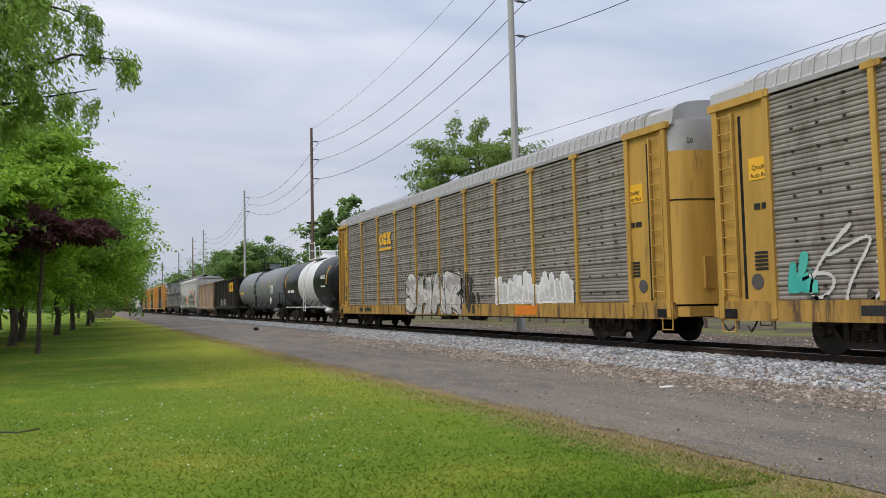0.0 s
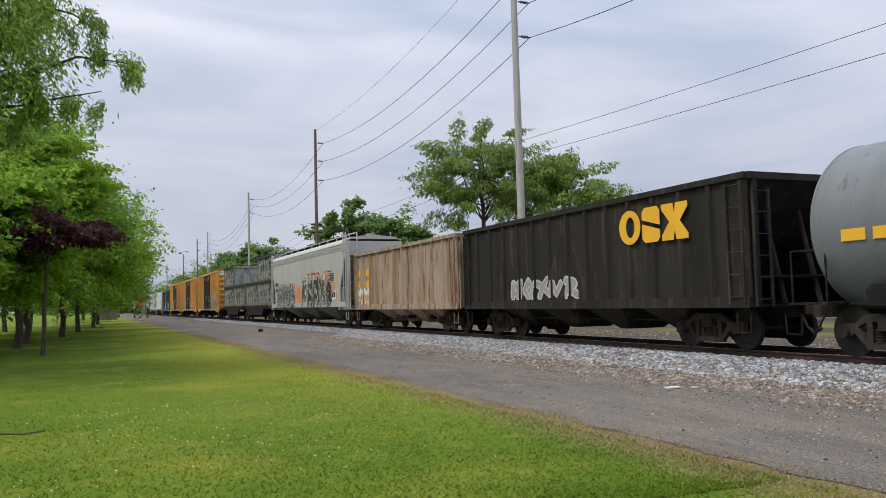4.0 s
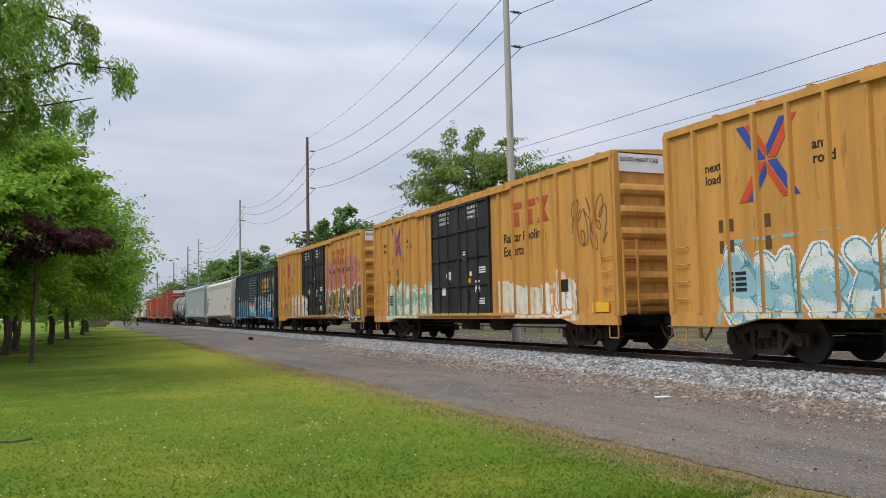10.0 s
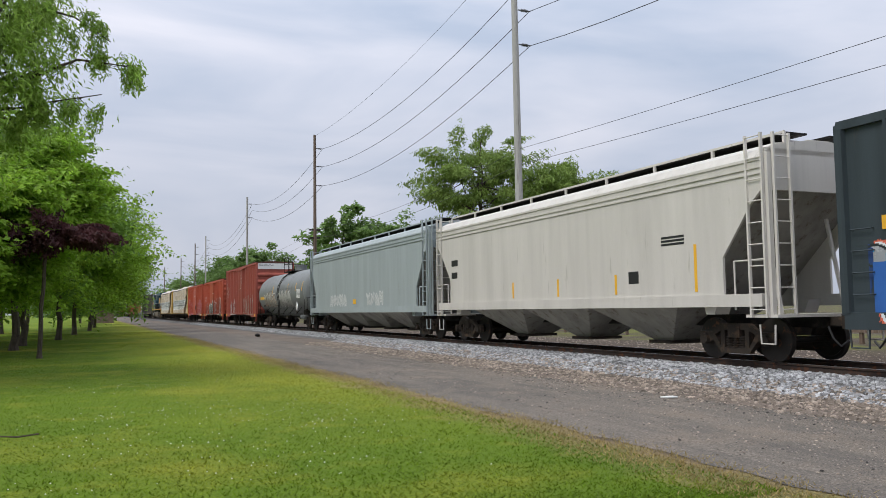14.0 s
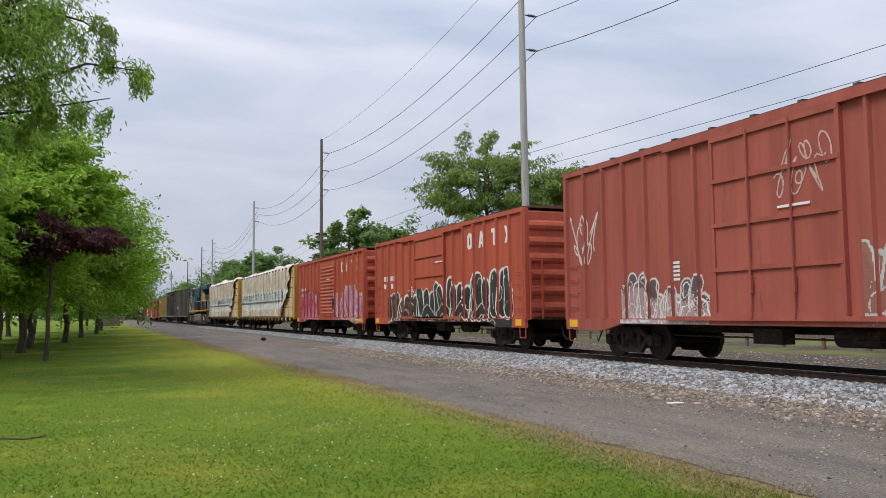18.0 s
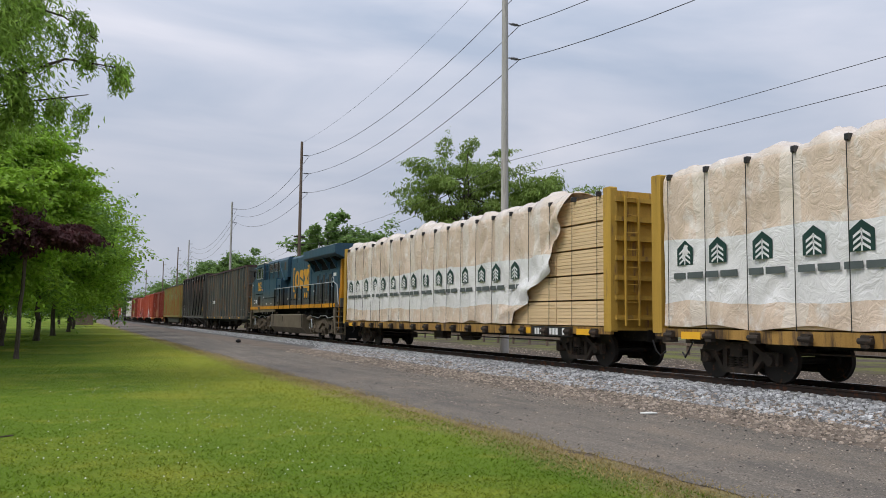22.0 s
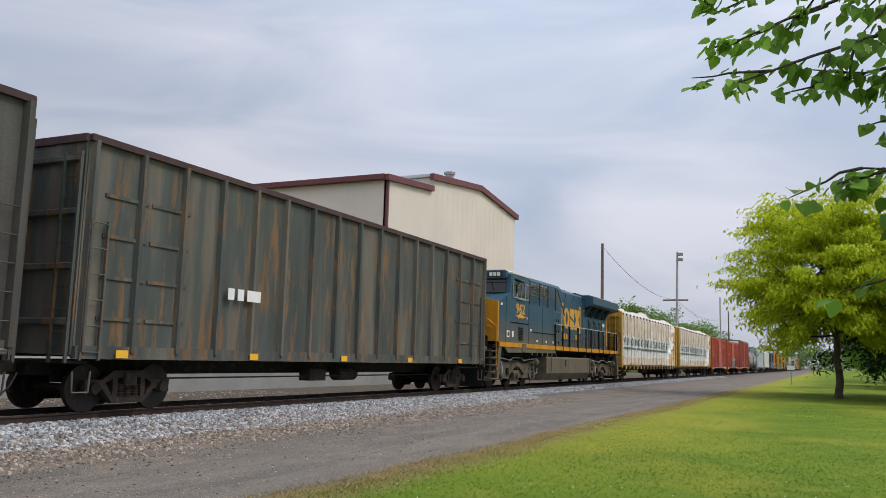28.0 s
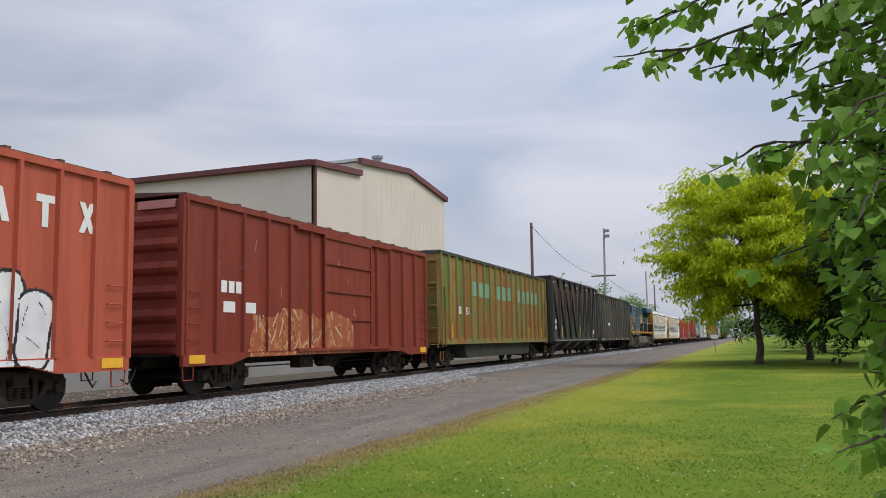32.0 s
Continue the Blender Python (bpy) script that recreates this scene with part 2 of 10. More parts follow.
    def spin(self, prof, centre, axis, n=24, mi=0):
        """A profile of (distance along the axis, radius) turned round an axis through centre."""
        cx, cy, cz = centre
        v, f = [], []
        for h, r in prof:
            for i in range(n):
                c, s = r * math.cos(2 * math.pi * i / n), r * math.sin(2 * math.pi * i / n)
                v.append({"x": (cx + h, cy + c, cz + s), "y": (cx + s, cy + h, cz + c), "z": (cx + c, cy + s, cz + h)}[axis])
        for k in range(len(prof) - 1):
            for i in range(n):
                j = (i + 1) % n
                f.append((k * n + i, k * n + j, (k + 1) * n + j, (k + 1) * n + i))
        f += [tuple(range(n - 1, -1, -1)), tuple(range((len(prof) - 1) * n, len(prof) * n))]
        return self.add(v, f, mi)

    def ring(self, out, ins, a, b, mi=0):
        """A flat closed band between two outlines (y, z), pushed along x from a to b."""
        n = len(out)
        v = [(a, *p) for p in out] + [(a, *p) for p in ins] + [(b, *p) for p in out] + [(b, *p) for p in ins]
        f = []
        for k in range(n):
            j = (k + 1) % n
            f += [(k, j, n + j, n + k), (2 * n + k, 3 * n + k, 3 * n + j, 2 * n + j), (k, 2 * n + k, 2 * n + j, j), (n + k, n + j, 3 * n + j, 3 * n + k)]
        return self.add(v, f, mi)

    def mesh(self, name, mats, smooth=False):
        me = bpy.data.meshes.new(name)
        me.from_pydata(self.v, [], self.f)
        for m in mats if isinstance(mats, (list, tuple)) else [mats]:
            me.materials.append(m)
        if len(me.materials) > 1:
            me.polygons.foreach_set("material_index", self.m)
        bm = bmesh.new()
        bm.from_mesh(me)
        bmesh.ops.recalc_face_normals(bm, faces=bm.faces)
        bm.to_mesh(me)
        bm.free()
        if smooth:
            me.shade_smooth()
            me.set_sharp_from_angle(angle=radians(38))
        return me


def sharp_mesh(name, verts, faces, mats, index=None, smooth=False):
    """A large mesh straight from arrays."""
    me = bpy.data.meshes.new(name)
    me.from_pydata(verts, [], faces)
    for m in mats if isinstance(mats, (list, tuple)) else [mats]:
        me.materials.append(m)
    if index is not None:
        me.polygons.foreach_set("material_index", index)
    if smooth:
        me.shade_smooth()
    return me


def thing(name, label, category, m=None, group="", kind=""):
    ob = new(name)
    ob.empty_display_size = 0.2
    if m is not None:
        ob.matrix_basis = m
    return tagged(ob, label, category, group, kind)


def put(name, me, parent, at=(0, 0, 0), label="", turn=0):
    ob = new(name, me)
    ob.parent = parent
    ob.location = at
    if turn:
        ob.rotation_euler = (0, 0, radians(turn))
    return tagged(ob, label)


def part(name, geo, mats, parent, label="", smooth=False, at=(0, 0, 0)):
    return put(name, geo.mesh(name, mats, smooth), parent, at, label)


def solid(name, geo, mats, label, category, group="", kind="", smooth=False):
    return tagged(new(name, geo.mesh(name, mats, smooth)), label, category, group, kind)


def lettering(name, text, parent, yl, z, height, x, mat, width=0.0, extrude=0.003, bold=0.0, axis="x"):
    """Painted words on a wall that faces the lawn; yl is where they begin, and they run towards -y."""
    cu = bpy.data.curves.new(name, "FONT")
    cu.body, cu.size, cu.extrude, cu.offset, cu.resolution_u = text, height / 0.72, extrude, bold, 3
    tmp = new(name, cu)
    bpy.context.view_layer.update()
    me = bpy.data.meshes.new_from_object(tmp.evaluated_get(bpy.context.evaluated_depsgraph_get()))
    bpy.data.objects.remove(tmp)
    if not me.vertices:
        return None
    w = max(v.co.x for v in me.vertices) or 1.0
    k = width / w if width else 1.0
    for v in me.vertices:
        if axis == "x":
            v.co = Vector((x - v.co.z, yl - v.co.x * k, z + v.co.y))
        else:
            v.co = Vector((yl + v.co.x * k, x - v.co.z, z + v.co.y))
    me.materials.clear()
    me.materials.append(mat)
    return put(name, me, parent)


def bars(name, parent, yl, z, widths, h, x, mat, gap=0.06, lines=1, lead=1.6):
    """Plain bars in place of small writing."""
    g = Geo()
    for k in range(lines):
        y = yl
        for w in widths:
            g.box(x - 0.003, x + 0.002, y - w, y, z - k * h * lead, z - k * h * lead + h)
            y -= w + gap
    return part(name, g, mat, parent)


def tone(c, k):
    return tuple(min(1, max(0, v * k)) for v in c)


# ---- spray-painted murals: a grid of paint cells that follows the surface under it ----


FIGURES = {
    "S": [((.9, .85), (.5, 1)), ((.5, 1), (.12, .78)), ((.12, .78), (.85, .3)), ((.85, .3), (.5, 0)), ((.5, 0), (.1, .12))],
    "H": [((.12, 0), (.15, 1)), ((.85, 0), (.9, 1)), ((.15, .5), (.88, .5))],
    "E": [((.9, .95), (.15, .95)), ((.15, .95), (.12, .05)), ((.12, .05), (.92, .05)), ((.12, .5), (.75, .52))],
    "O": [((.5, 1), (.1, .7)), ((.1, .7), (.15, .2)), ((.15, .2), (.5, 0)), ((.5, 0), (.9, .3)), ((.9, .3), (.85, .8)), ((.85, .8), (.5, 1))],
    "L": [((.3, 1.1), (.2, .05)), ((.2, .05), (.95, .02))],
    "K": [((.1, 0), (.15, 1)), ((.15, .45), (.95, 1)), ((.3, .5), (.95, 0))],
    "A": [((.08, 0), (.45, 1)), ((.45, 1), (.92, 0)), ((.25, .38), (.75, .4))],
    "R": [((.12, 0), (.12, 1)), ((.12, 1), (.85, .8)), ((.85, .8), (.15, .48)), ((.15, .48), (.92, 0))],
    "1": [((.1, .1), (.3, .9)), ((.3, .9), (.55, .25)), ((.55, .25), (.9, .95))],
    "2": [((.5, 0), (.1, .45)), ((.1, .45), (.5, .95)), ((.5, .95), (.9, .5)), ((.5, .45), (.9, .05))],
    "3": [((.15, .95), (.85, .7)), ((.85, .7), (.2, .4)), ((.2, .4), (.9, .05)), ((.2, .4), (.15, 0))],
    "4": [((.1, .85), (.5, .55)), ((.9, 1), (.5, .55)), ((.5, .55), (.3, 0)), ((.5, .5), (.9, .1))],
    "5": [((.15, 0), (.2, .95)), ((.2, .95), (.6, .7)), ((.6, .7), (.85, .95)), ((.85, .95), (.8, 0)), ((.2, .3), (.6, .3))],
}


def waves(rng, X, Z, freq):
    """A smooth random field between about -1 and 1."""
    out = np.zeros(X.shape)
    for k in range(5):
        a, f, q = rng.uniform(0, 6.283), freq * rng.uniform(.6, 1.7), rng.uniform(0, 6.283)
        out += np.sin((X * math.cos(a) + Z * math.sin(a)) * f + q)
    return out / 3.2


def stroke_distance(X, Z, ax, az, bx, bz):
    vx, vz = bx - ax, bz - az
    t = np.clip(((X - ax) * vx + (Z - az) * vz) / (vx * vx + vz * vz + 1e-6), 0, 1)
    return np.hypot(X - ax - t * vx, Z - az - t * vz)


def mural(parent, yl, yr, z0, z1, n, fills, outline, seed, halo=None, surf=None, cell=0.024, thick=0.16, shadow=None, spark=None, haze=None, label="", rim=0.05, style="block", word=""):
    """One sprayed piece from yl (towards the tail) to yr; surf(y, z) gives the outside of the car there."""
    rng = random.Random(seed)
    nr = np.random.default_rng(seed)
    ny, nz = max(4, int((yl - yr) / cell)), max(4, int((z1 - z0) / cell))
    X0, Z0 = np.meshgrid((np.arange(ny) + .5) * cell, (np.arange(nz) + .5) * cell)
    L, H, W = yl - yr, z1 - z0, (yl - yr) / n
    X, Z = X0 + .05 * waves(rng, X0, Z0, 3.5), Z0 + .05 * waves(rng, X0, Z0, 3.5)
    soft, fine = waves(rng, X0, Z0, 2.2), waves(rng, X0, Z0, 9.0)
    idx = np.zeros((nz, ny), int)
    cols = list(fills) + [outline, halo or outline, shadow or outline, spark or fills[0], haze or fills[-1]]
    nf = len(fills)
    o_i, h_i, s_i, k_i, m_i = nf + 1, nf + 2, nf + 3, nf + 4, nf + 5
    if style == "brush":
        for k in range(n * 9):
            x, top, low = rng.uniform(0, L), H * rng.uniform(.35, 1.0) * (.75 + .25 * math.sin(k)), H * rng.uniform(-.1, .35)
            d = stroke_distance(X, Z, x, low, x + rng.uniform(-.22, .22), top)
            idx[d < rng.uniform(.03, .11) * (1 + .4 * fine)] = rng.randrange(nf) + 1
            if k % 5 == 0:
                idx[np.abs(d - .12) < .012] = o_i
    elif style == "scrape":
        dry = waves(rng, X0 * 3.0, Z0 * .6, 5.0) + .7 * waves(rng, X0, Z0, 14.0)
        edge = np.minimum(np.minimum(X0, L - X0) * 2.5, (H - Z0) * 3.0) + .5 * soft + .3 * fine
        idx[edge > .35] = 1
        for k in range(1, nf):
            idx[(edge > .35) & (dry > -.3 + .55 * k)] = k + 1
        for k in range(n * 5):
            x, z, a = rng.uniform(0, L), rng.uniform(0, H * .9), rng.uniform(.6, 2.6)
            d = stroke_distance(X, Z, x, z, x + .5 * math.cos(a), z + .5 * math.sin(a))
            idx[(d < .022) & (edge > .2)] = o_i
    elif style == "scratch":
        for k in range(n * 8):
            x, z = rng.uniform(0, L), rng.uniform(0, H)
            d = stroke_distance(X, Z, x, z, x + rng.uniform(-.12, .12), z + rng.uniform(.03, .35))
            idx[d < rng.uniform(.008, .018)] = rng.randrange(nf) + 1
    elif style == "tag":
        x, z, pts = .12 * W, H * .5, []
        for k in range(n * 60):
            q = k / 60
            pts.append((W * (.2 + q * .8) + .20 * W * math.cos(q * 23 + seed), H * (.5 + .26 * math.sin(q * (6 + seed % 3) + seed) + .17 * math.sin(q * 21 + .5))))
        d = np.full(X.shape, 9.0)
        for (ax, az), (bx, bz) in zip(pts, pts[1:]):
            d = np.minimum(d, stroke_distance(X0, Z0, ax, az, bx, bz))
        idx[d < thick] = o_i
    else:
        figs = []
        for i in range(n):
            tilt, big, up = rng.uniform(-.22, .22), rng.uniform(.92, 1.12), rng.uniform(-.05, .05)

            def spot(px, pz):
                return i * W + W * (0.5 + (px - .5) * 0.92 * big + tilt * (pz - .5) * .5), H * (.13 + up + pz * .68 * big)

            if style == "puff":
                low = rng.uniform(.05, .16)
                figs.append((1.75, [(*spot(.15, low), *spot(.85, low + .06)), (*spot(.2, .4), *spot(.8, .35))]))
                for f in range(rng.choice((2, 3, 3))):
                    px = .12 + .36 * f + rng.uniform(-.07, .07)
                    figs.append((1.0, [(*spot(px, .18), *spot(px + rng.uniform(-.18, .18), rng.uniform(.6, 1.0)))]))
                if rng.random() < .6:
                    figs.append((.6, [(*spot(.2, .12), *spot(.5, .3)), (*spot(.5, .3), *spot(.85, .1))]))
            else:
                key = word[i] if word else rng.choice("12345")
                figs.append((1.0, [(*spot(*p), *spot(*q)) for p, q in FIGURES[key]]))
        w = thick * min(1.15, max(.55, W))
        dists = []
        for fat, segs in figs:
            d = np.full(X.shape, 9.0)
            for seg in segs:
                d = np.minimum(d, stroke_distance(X, Z, *seg))
            dists.append(d / fat * (1 + .10 * soft))
        near = np.min(dists, axis=0)
        near = near + np.clip(.16 + .08 * soft - np.minimum(np.minimum(X0, L - X0), H - Z0), 0, 1) * 2.5
        if haze is not None:
            idx[near + .16 * soft + .02 * nr.standard_normal(X.shape) < w + .24] = m_i
        if halo is not None:
            idx[near < w + rim + .05 + .03 * soft] = h_i
        for i, d in enumerate(dists):
            if shadow is not None:
                sh = np.roll(np.roll(d, int(.11 / cell), axis=1), -int(.09 / cell), axis=0)
                idx[(sh < w + .03) & (idx != o_i)] = s_i
            idx[d < w + rim] = o_i
            inside = d < w
            lev = (Z0 / H * .9 + .16 * soft + .09 * fine + .02 * nr.standard_normal(X.shape)) * nf
            idx[inside] = (np.clip(lev.astype(int), 0, nf - 1) + 1)[inside]
            if spark is not None:
                idx[inside & (np.abs(d - w * .62) < .016) & (np.sin(X * 4 + Z * 3 + i * 2) > .45)] = k_i
                idx[inside & (np.abs(fine) < .05) & (soft > .3)] = k_i
            cut = waves(rng, X0, Z0, 4.0)
            idx[inside & (np.abs(cut) < .025) & (fine > -.2)] = o_i
        dots = np.hypot((X0 * 2.1 + .3 * soft) % .55 - .27, (Z0 * 2.1 + .3 * fine) % .5 - .25)
        idx[(dots < .05) & (idx > 0) & (idx <= nf) & (soft > .1)] = k_i
    g = Geo()
    for r in range(nz):
        row = idx[r]
        za, zb = z0 + r * cell, z0 + (r + 1) * cell
        c = 0
        while c < ny:
            k = row[c]
            x0 = surf(yl - (c + .5) * cell, za) if k else None
            if x0 is None:
                c += 1
                continue
            e = c + 1
            while e < ny and row[e] == k and surf(yl - (e + .5) * cell, za) == x0 and e - c < 60:
                e += 1
            xb = surf(yl - (c + .5) * cell, zb)
            g.add([(x0 - .005, yl - c * cell, za), (x0 - .005, yl - e * cell, za), (xb - .005, yl - e * cell, zb), (xb - .005, yl - c * cell, zb)], [(0, 1, 2, 3)], int(k) - 1)
            c = e
    if not g.v:
        return None
    me = sharp_mesh("spray_mural", g.v, g.f, [spray(c) for c in cols], g.m)
    return put("spray_mural", me, parent, label=label)


def flat_side(x):
    return lambda y, z: x


def ribbed_side(x, ribs, half, depth):
    return lambda y, z: x - (depth if any(abs(y - r) < half for r in ribs) else 0.0)


def boxcar_side(x, ribs, half, depth, b, d0, d1):
    """The ribbed side, and the sill under it with its raised middle; None below the sill."""
    def at(y, z):
        if z < 1.03:
            foot = .74 + .16 * min(1, max(0, (b - 1.9 - abs(y)) / .7))
            return x - .06 if z > foot else None
        if d0 < y < d1:
            return x - .125
        return x - (depth if any(abs(y - r) < half for r in ribs) else 0.0)
    return at


def round_side(r, zc):
    return lambda y, z: -math.sqrt(max(0.01, r * r - (z - zc) ** 2))

# ---- the ground, the road, the railway line ----
XC, ZR, SPEED = 13.85, 0.42, 15.5414
LAWN_EDGE, ROAD_EDGE = 5.85, 10.2


def ground_material(blades=False):
    """Mown lawn up to the road, dry verges, and bare stony dirt beyond the line; for the blades, the lawn's greens alone."""
    m = bpy.data.materials.new("grass_blade" if blades else "lawn_and_dirt")
    m.use_nodes = True
    nt = m.node_tree
    b = nt.nodes["Principled BSDF"]
    geo, sep = nt.nodes.new("ShaderNodeNewGeometry"), nt.nodes.new("ShaderNodeSeparateXYZ")
    wire(nt, geo, "Position", sep, 0)

    def noise_at(scale, detail=5.0, rough=0.6):
        n = nt.nodes.new("ShaderNodeTexNoise")
        n.inputs["Scale"].default_value, n.inputs["Detail"].default_value, n.inputs["Roughness"].default_value = scale, detail, rough
        wire(nt, geo, "Position", n, "Vector")
        return n

    def band(src, lo, hi):
        r = nt.nodes.new("ShaderNodeMapRange")
        r.inputs["From Min"].default_value, r.inputs["From Max"].default_value = lo, hi
        nt.links.new(src, r.inputs["Value"])
        return r.outputs["Result"]

    def mix(fac, a, c):
        x = nt.nodes.new("ShaderNodeMix")
        x.data_type = "RGBA"
        nt.links.new(fac, x.inputs["Factor"])
        for sock, val in (("A", a), ("B", c)):
            if isinstance(val, tuple):
                x.inputs[sock].default_value = (*val, 1)
            else:
                nt.links.new(val, x.inputs[sock])
        return x.outputs["Result"]

    big, mid, fine, grit = noise_at(0.22), noise_at(1.1), noise_at(22.0, 6.0, 0.75), noise_at(60.0, 4.0)
    wob = nt.nodes.new("ShaderNodeMath")
    wob.operation = "MULTIPLY_ADD"
    wob.inputs[1].default_value = 1.5
    wire(nt, mid, "Fac", wob, 0)
    wire(nt, sep, "X", wob, 2)
    green = mix(band(big.outputs["Fac"], 0.35, 0.65), (0.102, 0.174, 0.013), (0.148, 0.226, 0.017))
    green = mix(band(mid.outputs["Fac"], 0.52, 0.78), green, (0.25, 0.275, 0.032))
    patch = noise_at(0.16, 4.0)
    green = mix(band(patch.outputs["Fac"], 0.52, 0.70), green, (0.31, 0.305, 0.040))
    # a drier swath beside the road, away from the shade of the trees
    swath, away = nt.nodes.new("ShaderNodeMath"), nt.nodes.new("ShaderNodeMath")
    far_off = nt.nodes.new("ShaderNodeMath")
    far_off.operation = "ABSOLUTE"
    wire(nt, sep, "Y", far_off, 0)
    swath.operation, swath.inputs[1].default_value = "MULTIPLY_ADD", 7.0
    wire(nt, big, "Fac", swath, 0)
    wire(nt, sep, "X", swath, 2)
    away.operation = "MULTIPLY"
    nt.links.new(band(swath.outputs[0], 4.2, 7.6), away.inputs[0])
    nt.links.new(band(far_off.outputs[0], 9.0, 19.0), away.inputs[1])
    soft_mix = nt.nodes.new("ShaderNodeMath")
    soft_mix.operation, soft_mix.inputs[1].default_value = "MULTIPLY", 0.6
    nt.links.new(away.outputs[0], soft_mix.inputs[0])
    green = mix(soft_mix.outputs[0], green, (0.37, 0.35, 0.045))
    if blades:
        tint, rr, tr, mx = (nt.nodes.new(k) for k in ("ShaderNodeHueSaturation", "ShaderNodeMapRange", "ShaderNodeBsdfTranslucent", "ShaderNodeMixShader"))
        rr.inputs["To Min"].default_value, rr.inputs["To Max"].default_value = 0.62, 1.45
        wire(nt, geo, "Random Per Island", rr, "Value")
        wire(nt, rr, "Result", tint, "Value")
        nt.links.new(green, tint.inputs["Color"])
        wire(nt, tint, "Color", b, "Base Color")
        wire(nt, tint, "Color", tr, "Color")
        b.inputs["Roughness"].default_value, b.inputs["Specular IOR Level"].default_value = 0.7, 0.15
        mx.inputs[0].default_value = 0.4
        nt.links.new(b.outputs[0], mx.inputs[1])
        nt.links.new(tr.outputs[0], mx.inputs[2])
        nt.links.new(mx.outputs[0], nt.nodes["Material Output"].inputs["Surface"])
        return m
    green = mix(band(fine.outputs["Fac"], 0.30, 0.58), (0.088, 0.138, 0.012), green)
    dry = mix(band(fine.outputs["Fac"], 0.38, 0.60), (0.15, 0.115, 0.07), (0.34, 0.25, 0.125))
    dry = mix(band(grit.outputs["Fac"], 0.52, 0.66), dry, (0.10, 0.082, 0.062))
    near_edge = band(wob.outputs[0], LAWN_EDGE - 0.35, LAWN_EDGE + 0.75)
    lawn = mix(near_edge, green, dry)
    dirt = mix(band(mid.outputs["Fac"], 0.35, 0.65), (0.085, 0.066, 0.050), (0.155, 0.123, 0.095))
    dirt = mix(band(grit.outputs["Fac"], 0.40, 0.62), (0.065, 0.052, 0.043), dirt)
    scrub = mix(band(big.outputs["Fac"], 0.45, 0.60), dirt, (0.14, 0.15, 0.04))
    far = mix(band(sep.outputs["X"], 22.0, 26.0), dirt, scrub)
    col = mix(band(wob.outputs[0], LAWN_EDGE + 0.7, LAWN_EDGE + 1.0), lawn, far)
    nt.links.new(col, b.inputs["Base Color"])
    b.inputs["Roughness"].default_value = 0.95
    b.inputs["Specular IOR Level"].default_value = 0.15
    bp = nt.nodes.new("ShaderNodeBump")
    bp.inputs["Strength"].default_value, bp.inputs["Distance"].default_value = 0.8, 0.03
    wire(nt, fine, "Fac", bp, "Height")
    wire(nt, bp, "Normal", b, "Normal")
    return m


def sheet(xs, ys, height, name, mats):
    v = [(x, y, height(x, y)) for y in ys for x in xs]
    n = len(xs)
    f = [(j * n + i, j * n + i + 1, (j + 1) * n + i + 1, (j + 1) * n + i) for j in range(len(ys) - 1) for i in range(n - 1)]
    return sharp_mesh(name, v, f, mats, smooth=True)


def roll_of_land(x, y):
    near = max(0.0, 1 - max(0, abs(y) - 40) / 160)
    return 0.03 * math.sin(x * .5 + 1) * math.sin(y * .33) * near if -40 < x < 5.5 else 0.0


steps_y = [-2500, -1200, -600, -300, -150] + [-100 + 2.5 * i for i in range(81)] + [150, 300, 600, 1200, 2500]
steps_x = [-2500, -900, -300, -100, -50] + [-40 + 1.5 * i for i in range(31)] + [6.5, 9, 12, 18, 26, 40, 80, 200, 600, 1200, 2500]
tagged(new("ground", sheet(steps_x, steps_y, roll_of_land, "ground", ground_material())), "mown green lawn with dry straw-coloured edges and bare dirt", "ground", kind="structure")

